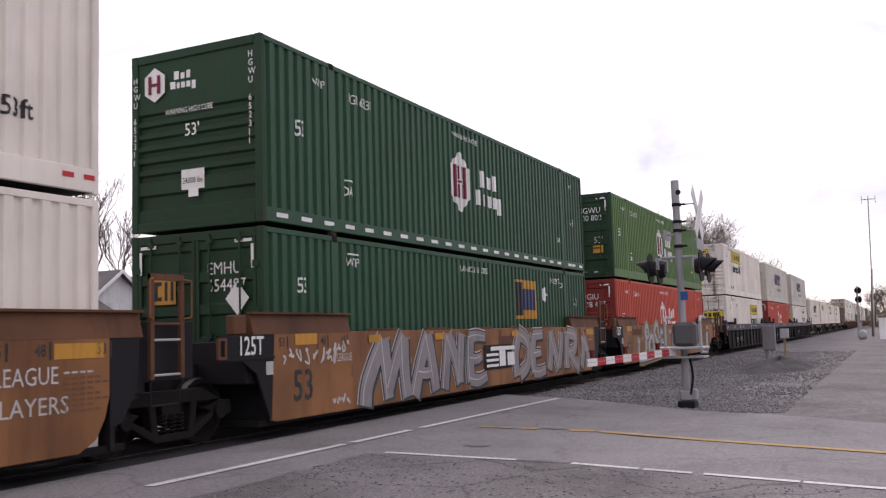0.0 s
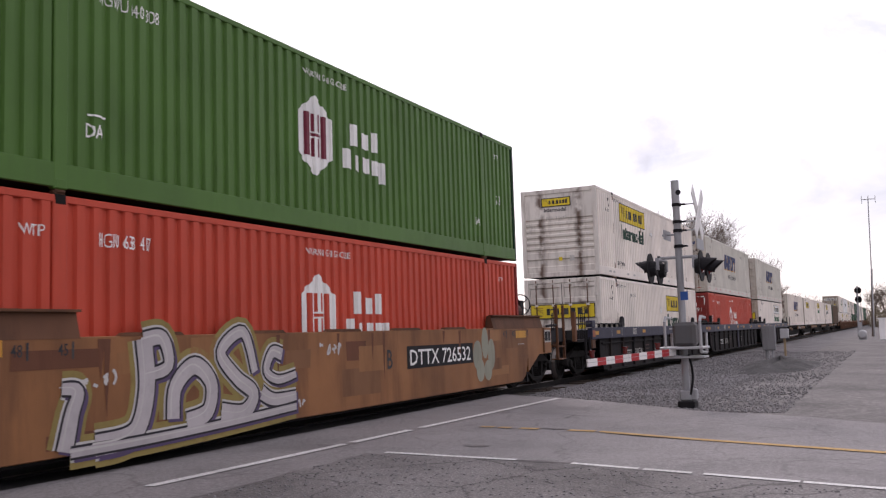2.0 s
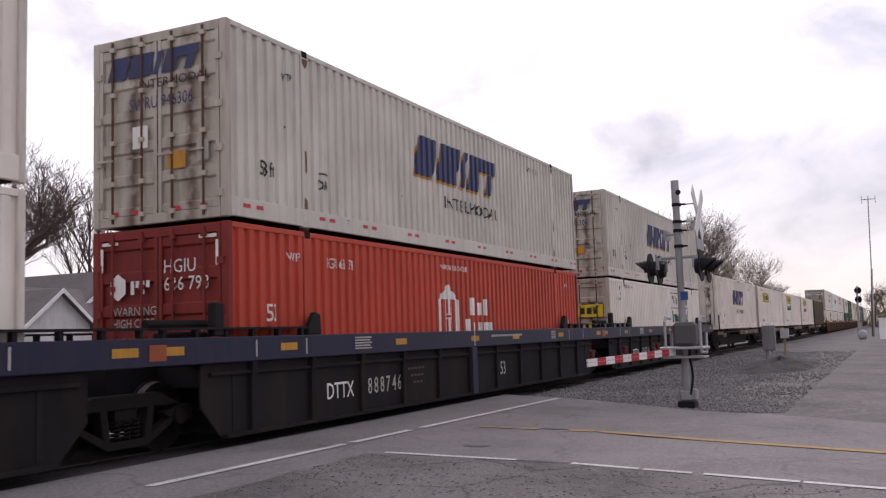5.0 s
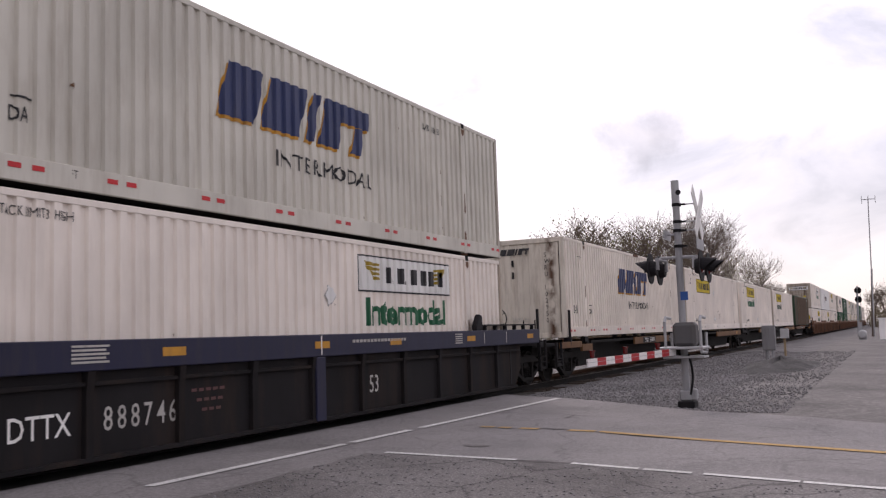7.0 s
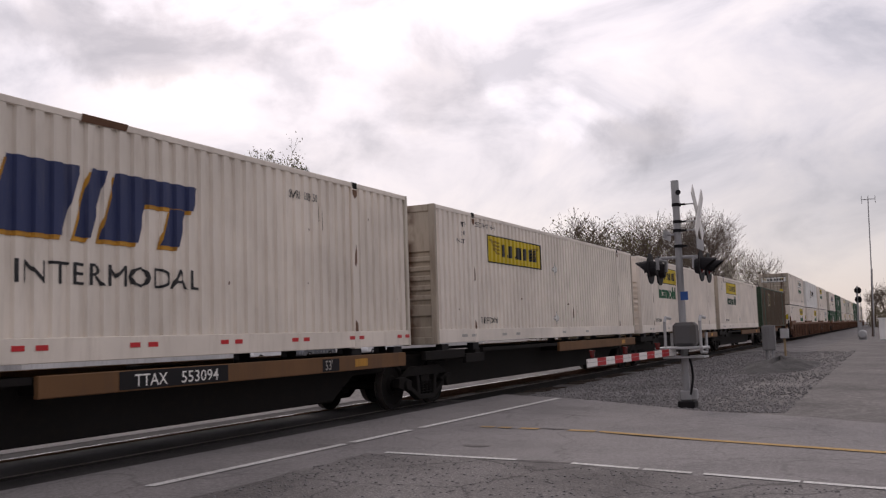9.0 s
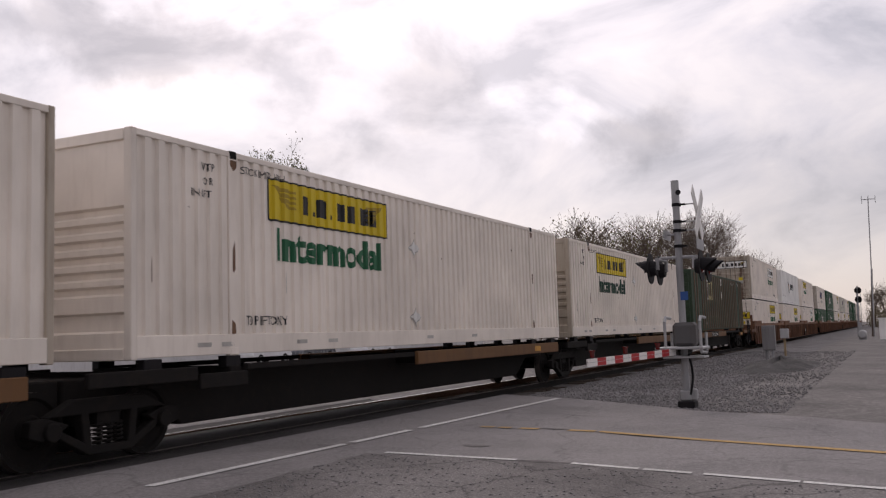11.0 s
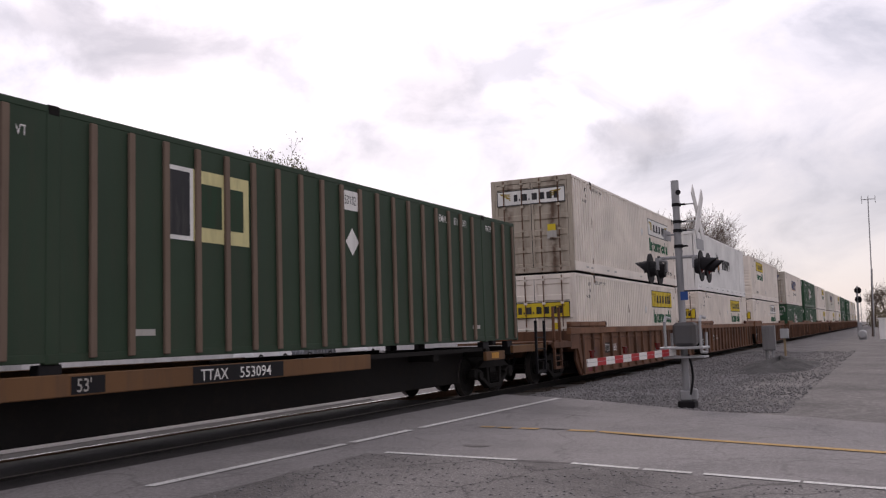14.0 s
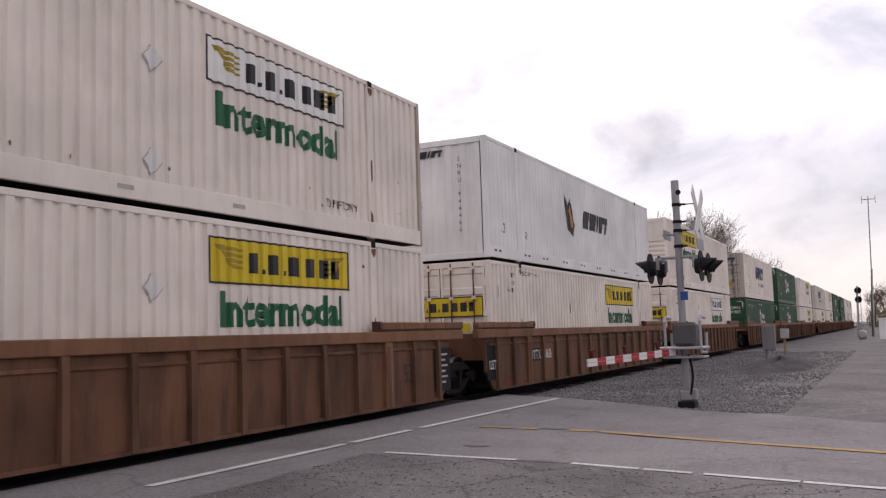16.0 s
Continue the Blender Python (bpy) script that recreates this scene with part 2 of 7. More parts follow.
TIMBER = mat("creosoted_sleeper", (0.06, 0.045, 0.035), 0.9, dirty=0.5, streak=False)
STONE = mat("grey_ballast_stone", (0.205, 0.196, 0.197), 0.9, dirty=0.5, dirt=(0.13, 0.122, 0.122), streak=False, vary=0.2)


def ground_mat(name, base, dark, light, pebble, cracks=0.0, bump=0.5, stain=0.5):
    m = bpy.data.materials.new(name)
    m.use_nodes = True
    nt = m.node_tree
    N, K = nt.nodes.new, nt.links.new
    b = nt.nodes["Principled BSDF"]
    b.inputs["Roughness"].default_value, b.inputs["Specular IOR Level"].default_value = 0.85, 0.25
    co = N("ShaderNodeTexCoord")
    big, fine, vor = N("ShaderNodeTexNoise"), N("ShaderNodeTexNoise"), N("ShaderNodeTexVoronoi")
    big.inputs["Scale"].default_value, big.inputs["Detail"].default_value, big.inputs["Roughness"].default_value = 0.45, 8, 0.62
    fine.inputs["Scale"].default_value, fine.inputs["Detail"].default_value = 28, 4
    vor.inputs["Scale"].default_value = pebble
    for n in (big, fine, vor):
        K(co.outputs["Object"], n.inputs["Vector"])
    r = N("ShaderNodeValToRGB")
    e = r.color_ramp.elements
    e[0].position, e[1].position = 0.5 - 0.25 * stain, 0.5 + 0.3 * stain
    e[0].color, e[1].color = (*dark, 1), (*light, 1)
    e.new(0.5).color = (*base, 1)
    K(big.outputs["Fac"], r.inputs[0])
    var = N("ShaderNodeMapRange")
    var.inputs["From Min"].default_value, var.inputs["From Max"].default_value = 0.25, 0.75
    var.inputs["To Min"].default_value, var.inputs["To Max"].default_value = 0.72, 1.28
    K(fine.outputs["Fac"], var.inputs[0])
    peb = N("ShaderNodeMapRange")
    peb.inputs["From Max"].default_value = 0.6
    peb.inputs["To Min"].default_value, peb.inputs["To Max"].default_value = 1.2, 0.7
    K(vor.outputs["Distance"], peb.inputs[0])
    mul = N("ShaderNodeMath")
    mul.operation = "MULTIPLY"
    K(var.outputs[0], mul.inputs[0])
    K(peb.outputs[0], mul.inputs[1])
    last = mul
    if cracks:
        warp = N("ShaderNodeTexNoise")
        warp.inputs["Scale"].default_value, warp.inputs["Detail"].default_value = 1.3, 5
        K(co.outputs["Object"], warp.inputs["Vector"])
        sc = N("ShaderNodeVectorMath")
        sc.operation = "MULTIPLY_ADD"
        sc.inputs[1].default_value = (0.9, 0.9, 0)
        K(warp.outputs["Color"], sc.inputs[0])
        K(co.outputs["Object"], sc.inputs[2])
        edge = N("ShaderNodeTexVoronoi")
        edge.feature = "DISTANCE_TO_EDGE"
        edge.inputs["Scale"].default_value = 0.55
        K(sc.outputs[0], edge.inputs["Vector"])
        line = N("ShaderNodeMapRange")
        line.inputs["From Min"].default_value, line.inputs["From Max"].default_value = 0.002, 0.014
        line.inputs["To Min"].default_value, line.inputs["To Max"].default_value = 1 - cracks, 1.0
        K(edge.outputs["Distance"], line.inputs[0])
        last = N("ShaderNodeMath")
        last.operation = "MULTIPLY"
        K(mul.outputs[0], last.inputs[0])
        K(line.outputs[0], last.inputs[1])
    tone = N("ShaderNodeVectorMath")
    tone.operation = "SCALE"
    K(r.outputs[0], tone.inputs[0])
    K(last.outputs[0], tone.inputs["Scale"])
    K(tone.outputs[0], b.inputs["Base Color"])
    bp = N("ShaderNodeBump")
    bp.inputs["Strength"].default_value, bp.inputs["Distance"].default_value = bump, 0.02
    K(last.outputs[0], bp.inputs["Height"])
    K(bp.outputs[0], b.inputs["Normal"])
    return m


GROUND = ground_mat("grey_gravel_lot", (0.190, 0.176, 0.170), (0.110, 0.102, 0.098), (0.275, 0.256, 0.244), 9, bump=1.0, stain=0.9)
ASPHALT = ground_mat("worn_grey_asphalt", (0.280, 0.262, 0.262), (0.205, 0.192, 0.192), (0.325, 0.305, 0.302), 90, cracks=0.22, bump=0.35, stain=0.9)
OLDASPHALT = ground_mat("crumbling_asphalt_shoulder", (0.215, 0.200, 0.196), (0.115, 0.106, 0.104), (0.290, 0.272, 0.268), 34, cracks=0.5, bump=0.9, stain=0.75)
BALLAST = ground_mat("crushed_stone_ballast", (0.185, 0.174, 0.174), (0.110, 0.103, 0.103), (0.255, 0.240, 0.240), 17, bump=1.0, stain=0.8)
MOUND = ground_mat("dark_cinder_heap", (0.062, 0.059, 0.059), (0.036, 0.034, 0.034), (0.11, 0.104, 0.104), 12, bump=1.0)
# crossing surface: the shade under the train is put into this dark colour
SHADED_CROSSING = ground_mat("shaded_crossing_surface", (0.055, 0.05, 0.05), (0.035, 0.032, 0.032), (0.085, 0.078, 0.076), 60, bump=0.5)
M_LINEW = ground_mat("worn_white_road_paint", (0.76, 0.75, 0.73), (0.52, 0.51, 0.49), (0.82, 0.81, 0.79), 60, bump=0.2, stain=0.8)
M_LINEY = ground_mat("worn_yellow_road_paint", (0.52, 0.33, 0.13), (0.34, 0.26, 0.17), (0.60, 0.39, 0.15), 60, bump=0.2, stain=0.8)


# ---- mesh tools ----
class Shape:
    """Collects boxes, tubes and plates into one mesh."""

    def __init__(self):
        self.v, self.f = [], []

    def add(self, verts, faces):
        o = len(self.v)
        self.v += [tuple(p) for p in verts]
        self.f += [tuple(i + o for i in f) for f in faces]
        return self

    def box(self, x0, x1, y0, y1, z0, z1):
        return self.add([(x, y, z) for x in (x0, x1) for y in (y0, y1) for z in (z0, z1)],
                        [(0, 1, 3, 2), (4, 6, 7, 5), (0, 4, 5, 1), (2, 3, 7, 6), (0, 2, 6, 4), (1, 5, 7, 3)])

    def tube(self, p, q, r, n=8, r2=None, caps=True):
        p, q = Vector(p), Vector(q)
        d = (q - p).normalized()
        a = d.orthogonal().normalized()
        b = d.cross(a)
        ring = lambda c, rad: [c + rad * (math.cos(2 * math.pi * i / n) * a + math.sin(2 * math.pi * i / n) * b) for i in range(n)]
        faces = [(i, (i + 1) % n, n + (i + 1) % n, n + i) for i in range(n)]
        if caps:
            faces += [tuple(range(n))[::-1], tuple(range(n, 2 * n))]
        return self.add(ring(p, r) + ring(q, r if r2 is None else r2), faces)

    def prism(self, poly, y0, y1):
        """A plate with the outline poly, in x and z counter-clockwise as seen from -y."""
        n = len(poly)
        return self.add([(x, y0, z) for x, z in poly] + [(x, y1, z) for x, z in poly],
                        [tuple(range(n)), tuple(range(n, 2 * n))[::-1]] + [(i, n + i, n + (i + 1) % n, (i + 1) % n) for i in range(n)])

    def lathe(self, profile, c, n=24):
        """Turned about the y axis through c; profile: (y, radius)."""
        k = len(profile)
        vs = [(c[0] + r * math.cos(2 * math.pi * i / n), c[1] + y, c[2] + r * math.sin(2 * math.pi * i / n)) for i in range(n) for y, r in profile]
        return self.add(vs, [(i * k + j, i * k + j + 1, ((i + 1) % n) * k + j + 1, ((i + 1) % n) * k + j) for i in range(n) for j in range(k - 1)])

    def mesh(self, name, material, bevel=0.0, smooth=False):
        me = bpy.data.meshes.new(name)
        me.from_pydata(self.v, [], self.f)
        bm = bmesh.new()
        bm.from_mesh(me)
        bmesh.ops.recalc_face_normals(bm, faces=bm.faces)
        if bevel:
            edges = [e for e in bm.edges if len(e.link_faces) == 2 and e.calc_face_angle(0) > 0.5]
            bmesh.ops.bevel(bm, geom=edges, offset=bevel, segments=1, affect="EDGES", clamp_overlap=True)
        bm.to_mesh(me)
        bm.free()
        if smooth:
            me.shade_smooth()
        me.materials.append(material)
        return me


CACHE = {}


def part(name, shape, material, parent, label="", bevel=0.0, smooth=False, key=None, at=None):
    """One mesh object under a thing or part. key: alike pieces share the mesh made first."""
    if key is not None and (key, material.name) in CACHE:
        me = CACHE[key, material.name]
    else:
        s = shape() if callable(shape) else shape
        me = s if isinstance(s, bpy.types.Mesh) else s.mesh(name, material, bevel, smooth)
        if key is not None:
            CACHE[key, material.name] = me
    ob = new(name, me)
    ob.parent = parent
    if at is not None:
        ob.location = at
    if label:
        ob["label"] = label
    return ob


def thing(name, label, category, at=(0, 0, 0), group="", kind=""):
    ob = new(name)
    ob.location = at
    ob.empty_display_size = 0.2
    return tagged(ob, label, category, group, kind)


def solid(name, shape, material, label, category="", group="", kind="", bevel=0.0, smooth=False):
    ob = new(name, shape.mesh(name, material, bevel, smooth))
    return tagged(ob, label, category, group, kind)


# ---- lettering and markings ----
GLYPHS = {}


def lettering(text, cap, bold=0.0, wide=1.0):
    """Flat lettering: points and faces in u, v, with its left end at 0 and the letters' foot at 0."""
    key = (text, bold)
    if key not in GLYPHS:
        cu = bpy.data.curves.new("lettering", "FONT")
        cu.body, cu.resolution_u, cu.offset = text, 2, bold
        ob = bpy.data.objects.new("lettering", cu)
        me = bpy.data.meshes.new_from_object(ob)
        GLYPHS[key] = ([tuple(v.co) for v in me.vertices], [tuple(p.vertices) for p in me.polygons])
        bpy.data.objects.remove(ob)
        bpy.data.meshes.remove(me)
    vs, fs = GLYPHS[key]
    k = cap / 0.70
    x0 = min(v[0] for v in vs)
    return [((v[0] - x0) * k * wide, v[1] * k) for v in vs], fs


def width_of(figure):
    return max(p[0] for p in figure[0]) - min(p[0] for p in figure[0])


def fitted(text, cap, width, bold=0.0):
    f = lettering(text, cap, bold)
    k = width / width_of(f)
    return [(u * k, v) for u, v in f[0]], f[1]


def polygons(*polys):
    vs, fs = [], []
    for p in polys:
        fs.append(tuple(range(len(vs), len(vs) + len(p))))
        vs += p
    return vs, fs


def rect(u0, u1, v0, v1, slant=0.0):
    return [(u0, v0), (u1, v0), (u1 + slant * (v1 - v0), v1), (u0 + slant * (v1 - v0), v1)]


PITCH, DEPTH = 0.2475, 0.042
STEPS = (0.0, 0.46, 0.55, 0.91)


def wave(x, depth=DEPTH):
    k = (x / PITCH) % 1.0
    if k < 0.46:
        return 0.0
    if k < 0.55:
        return depth * (k - 0.46) / 0.09
    if k < 0.91:
        return depth
    return depth * (1.0 - k) / 0.09


def breaks(a, b):
    xs = [(n + s) * PITCH for n in range(int(a / PITCH) - 1, int(b / PITCH) + 2) for s in STEPS]
    return [x for x in xs if a + 0.003 < x < b - 0.003]


def flank(name, figure, material, parent, x, z, depth=DEPTH, out=0.005, label=""):
    """A marking painted on a corrugated side, following its folds."""
    bm = bmesh.new()
    vs = [bm.verts.new((u + x, 0, v + z)) for u, v in figure[0]]
    for f in figure[1]:
        try:
            bm.faces.new([vs[i] for i in f])
        except ValueError:
            pass
    if depth:
        us = [u + x for u, v in figure[0]]
        for b in breaks(min(us), max(us)):
            bmesh.ops.bisect_plane(bm, geom=bm.verts[:] + bm.edges[:] + bm.faces[:], plane_co=(b, 0, 0), plane_no=(1, 0, 0))
    for v in bm.verts:
        v.co.y = (wave(v.co.x, depth) if depth else 0.0) - out
    me = bpy.data.meshes.new(name)
    bm.to_mesh(me)
    bm.free()
    me.materials.append(material)
    return part(name, me, material, parent, label)


W, L, H = 2.591, 16.154, 2.908


def endmark(name, figure, material, parent, u, z, x=-0.006, label=""):
    """A marking on the leading end; u runs from the far edge of that face to the near one."""
    s = Shape().add([(x, W - (u + a), z + b) for a, b in figure[0]], figure[1])
    return part(name, s, material, parent, label)


# ---- ground, road, track ----
def gz(y):
    """Height of the paved ground: level with the rails at the crossing, lower on the approach."""
    if y > -2.0:
        return -0.02
    return -0.02 - 0.07 * min((-2.0 - y) / 3.0, 1.0)


def sheet(xs, ys, height):
    s = Shape()
    n = len(ys)
    s.add([(x, y, height(x, y)) for x in xs for y in ys],
          [(i * n + j, (i + 1) * n + j, (i + 1) * n + j + 1, i * n + j + 1) for i in range(len(xs) - 1) for j in range(n - 1)])
    return s


def land(x, y):
    if y < -4.6:
        base = -0.11
    elif y < -3.2:
        base = -0.11 - 0.2 * (y + 4.6) / 1.4
    elif y < 6.0:
        base = -0.45
    elif y < 7.5:
        base = -0.45 + 0.3 * (y - 6.0) / 1.5
    else:
        base = -0.15
    return base + 0.02 * noise.noise((x * 0.3, y * 0.5, 1.0)) * (1 if 18 < x < 200 else 0.5)


xs = [-900, -200, -60, -25] + [x * 3.0 for x in range(-6, 45)] + [150, 200, 300, 600, 1200, 2500]
ys = [-1500, -300, -80, -40, -25, -15, -11, -9, -8, -7, -6, -5.2, -4.6, -4.2, -3.2, -2, 0, 3, 6, 7.5, 12, 25, 60, 150, 400, 1500]
solid("ground", sheet(xs, ys, land), GROUND, "grey gravel and packed dirt ground beside the track", kind="structure", smooth=True)

FAR_EDGE = lambda y: 19.2 + 0.62 * (max(y, -14.0) + 1.9) + 0.12 * math.sin(y * 1.7) + 0.06 * math.sin(y * 4.3)
NEAR_EDGE = lambda y: 10.25 + 0.285 * min(y + 4.9, 0.0)
CENTRE = lambda y: 13.36 + 0.40 * min(y + 4.35, 0.0)


def strip(f0, f1, y0, y1, up=0.0, n=14):
    s = Shape()
    rows = [y0 + (y1 - y0) * i / n for i in range(n + 1)]
    s.add([(f(y), y, gz(y) + up) for y in rows for f in (f0, f1)], [(2 * i, 2 * i + 1, 2 * i + 3, 2 * i + 2) for i in range(n)])
    return s


def slab(f0, f1, y0, y1, up, thick, n=30):
    s = strip(f0, f1, y0, y1, up, n)
    k = len(s.v)
    s.v += [(x, y, z - thick) for x, y, z in s.v]
    s.f += [tuple(i + k for i in f)[::-1] for f in s.f[:n]]
    for i in range(n):
        s.f += [(2 * i, 2 * i + 2, k + 2 * i + 2, k + 2 * i), (2 * i + 1, k + 2 * i + 1, k + 2 * i + 3, 2 * i + 3)]
    s.f += [(0, k, k + 1, 1), (2 * n, 2 * n + 1, k + 2 * n + 1, k + 2 * n)]
    return s


road = solid("road", slab(lambda y: -40.0, FAR_EDGE, -60.0, -0.1, 0.0, 0.5, 60), ASPHALT, "worn grey asphalt road at the level crossing", kind="structure")
solid("road_beyond", slab(lambda y: -40.0, lambda y: 19.0, 2.75, 60.0, -0.005, 0.5, 10), ASPHALT, "grey asphalt road beyond the track", kind="structure")
# coloured much darker than the road, as the ground shaded by the train
solid("crossing_surface", slab(lambda y: -40.0, lambda y: 18.7, -0.1, 2.75, -0.012, 0.4, 4), SHADED_CROSSING, "crossing surface between the rails, darkened for the train's shade", kind="structure")


def shoulder():
    """Broken asphalt along the road, with a ragged edge towards the track."""
    sh, n, m = Shape(), 70, 60
    for i in range(n + 1):
        for j in range(m + 1):
            v = (i / n) ** 2.2
            y = -2.36 - 27.0 * v
            reach = (1 - j / m) ** 2 * 45.0
            x = NEAR_EDGE(y) - 0.10 - reach + 0.05 * math.sin(y * 3.1)
            y += (1 - v) * (0.13 * noise.noise((x * 1.7, y * 0.4, 2.0)) + 0.05 * noise.noise((x * 6.0, y, 5.0)))
            sh.v.append((x, y, gz(y) + 0.005))
    sh.f = [(i * (m + 1) + j, i * (m + 1) + j + 1, (i + 1) * (m + 1) + j + 1, (i + 1) * (m + 1) + j) for i in range(n) for j in range(m)]
    solid("road_shoulder", sh, OLDASPHALT, "cracked crumbling asphalt shoulder beside the road", kind="structure")
    # loose grit broken out of the shoulder
    q = random.Random(23)
    g = Shape()
    for k in range(1500):
        y = -2.4 - 6.0 * q.random() ** 1.3
        x = NEAR_EDGE(y) - 0.2 - 4.5 * q.random()
        r_ = q.uniform(0.004, 0.014)
        pts = [(x + a * r_ * q.uniform(0.6, 1.2), y + b * r_ * q.uniform(0.6, 1.2), gz(y) + 0.005 + d * r_) for a in (-1, 1) for b in (-1, 1) for d in (0, 0.8)]
        g.add(pts, [(0, 1, 3, 2), (4, 6, 7, 5), (0, 4, 5, 1), (2, 3, 7, 6), (0, 2, 6, 4), (1, 5, 7, 3)])
    solid("asphalt_grit", g, STONE, "loose grit on the broken shoulder", kind="stuff")


shoulder()



def dashes(name, f, half, y0, y1, gaps, material, label):
    """A worn painted line broken where the paint has gone."""
    y = y0
    for g0, g1 in list(gaps) + [(y1, y1)]:
        if g0 - y > 0.02:
            solid(name, strip(lambda v: f(v) - half, lambda v: f(v) + half, y, g0, 0.009, 16), material, label, kind="structure")
        y = g1


dashes("edge_line", lambda y: NEAR_EDGE(y), 0.055, -30.0, -2.55, [(-7.5, -7.47), (-6.52, -6.40), (-5.86, -5.80), (-4.98, -4.30)], M_LINEW, "worn white road edge line")
dashes("centre_line", lambda y: CENTRE(y), 0.085, -30.0, -2.5, [(-4.40, -4.33), (-3.92, -3.45), (-3.15, -3.0), (-2.8, -2.72)], M_LINEY, "faded yellow road centre line")
s = Shape()
for a, b in ((7.27, 10.82), (11.0, 12.62), (12.95, 19.0)):
    ya, yb = -1.49 - 0.030 * (a - 7.3), -1.49 - 0.030 * (b - 7.3)
    s.add([(a, ya - 0.07, -0.011), (b, yb - 0.07, -0.011), (b, yb + 0.07, -0.011), (a, ya + 0.07, -0.011)], [(0, 1, 2, 3)])
solid("stop_line", s, M_LINEW, "worn white pavement line along the track", kind="structure")

# ballast shoulder with real stones where the camera is near
BED = ((-5.6, -0.26), (-4.5, -0.13), (-3.0, -0.10), (-1.7, -0.08), (-0.9, -0.13), (-0.2, -0.17), (2.8, -0.17), (3.5, -0.13), (5.2, -0.4))


def bed(x, y):
    for (ya, za), (yb, zb) in zip(BED, BED[1:]):
        if y <= yb:
            z = za + (zb - za) * (y - ya) / (yb - ya)
            break
    return z + 0.06 * noise.noise((x * 0.9, y * 1.1, 3.0))


solid("ballast_bed", sheet([18.75 + 0.4 * i for i in range(120)] + [70 + 10 * i for i in range(20)] + [300, 500, 1200], sorted([y for y, _ in BED] + [-5.1, -4.1, -3.6, -2.3, -1.3, 1.3]), bed),
      BALLAST, "grey crushed stone ballast under the track", kind="structure")

rng = random.Random(5)
s = Shape()
for i in range(30000):
    x = 17.0 + 36 * rng.random() ** 1.8
    y = rng.uniform(-4.8, -0.25) if i % 4 else -4.0 - 2.6 * rng.random() ** 1.8
    if y < -2.0 and x < FAR_EDGE(y) + 0.1 - 0.5 * rng.random() ** 6:
        continue
    if y > -2.0 and x < 18.9:
        continue
    r = rng.uniform(0.012, 0.036) if y > -4.6 else rng.uniform(0.008, 0.026)
    c = Vector((x, y, (max(bed(x, y), land(x, y)) if y > -5.5 else land(x, y)) + r * 0.3))
    turn = Euler((rng.random() * 6, rng.random() * 6, rng.random() * 6)).to_matrix()
    pts = [c + turn @ Vector((a * r * rng.uniform(0.6, 1.2), b * r * rng.uniform(0.6, 1.2), d * r * rng.uniform(0.5, 0.9))) for a in (-1, 1) for b in (-1, 1) for d in (-1, 1)]
    s.add(pts, [(0, 1, 3, 2), (4, 6, 7, 5), (0, 4, 5, 1), (2, 3, 7, 6), (0, 2, 6, 4), (1, 5, 7, 3)])
solid("ballast_stones", s, STONE, "loose grey crushed stones", kind="stuff")

s = Shape()
for i in range(420):
    s.box(19.0 + 0.6 * i, 19.23 + 0.6 * i, 0.0, 2.6, -0.34, -0.15 + 0.012 * math.sin(i * 7.3))
solid("sleepers", s, TIMBER, "dark creosoted timber sleepers under the rails", kind="stuff")
RAILPROFILE = ((-0.07, -0.17), (0.07, -0.17), (0.07, -0.155), (0.012, -0.13), (0.012, -0.045), (0.037, -0.035), (0.037, -0.004), (0.03, 0.0), (-0.03, 0.0), (-0.037, -0.004), (-0.037, -0.035), (-0.012, -0.045), (-0.012, -0.13), (-0.07, -0.155))
for y in (0.578, 2.013):
    n = len(RAILPROFILE)
    rail = Shape().add([(x, y + a, b) for x in (-150, 1200) for a, b in RAILPROFILE], [(i, (i + 1) % n, n + (i + 1) % n, n + i) for i in range(n)])
    # near rail: head and flanks coloured dark as shaded by the wagons
    ob = solid("rail", rail, RAILTOP if y > 1 else SHADED_RAIL, "steel rail with a polished head", "rail", "rails of the track")
    ob.data.materials.append(RUST if y > 1 else DARK)
    for p in ob.data.polygons:
        p.material_index = 0 if abs(p.normal.z) > 0.5 and p.center.z > -0.01 else 1

# second track's service strip and heap by the equipment case
s = Shape()
for i in range(9):
    for j in range(22):
        a, r = 2 * math.pi * j / 22, i / 8
        s.v.append((35.0 + 6.0 * r * math.cos(a) * (1 + 0.2 * math.sin(3 * a)), -4.7 + 1.35 * r * math.sin(a), -0.14 + 0.34 * (1 - r) ** 0.8 * (1 + 0.3 * math.sin(5 * a + i)) + 0.03 * math.sin(7.0 * i + 3 * j)))
s.f = [(i * 22 + j, i * 22 + (j + 1) % 22, (i + 1) * 22 + (j + 1) % 22, (i + 1) * 22 + j) for i in range(8) for j in range(22)]
solid("gravel_heap", s, MOUND, "low dark heap of cinders and stone", kind="stuff", smooth=True)

# tar patches and worn holes in the road
rng = random.Random(41)
for x, y, rx, ry in ((13.48, -3.68, 0.10, 0.28), (10.22, -4.6, 0.07, 0.36), (11.25, -3.35, 0.12, 0.2), (15.3, -3.3, 0.3, 0.04), (13.3, -2.95, 0.07, 0.14), (9.0, -3.6, 0.10, 0.3), (8.6, -5.0, 0.16, 0.22)):
    pts = []
    for k in range(18):
        a = 2 * math.pi * k / 18
        w = rng.uniform(0.6, 1.15)
        px_, py_ = x + rx * w * math.cos(a), y + ry * w * math.sin(a)
        pts.append((px_, py_, gz(py_) + 0.007))
    solid("tar_patch", Shape().add(pts, [tuple(range(18))]), OLDASPHALT, "dark tar patch on the asphalt road", kind="structure")


# ---- containers ----
TRAIN = []     # every thing that rolls with the train, with its place at the start
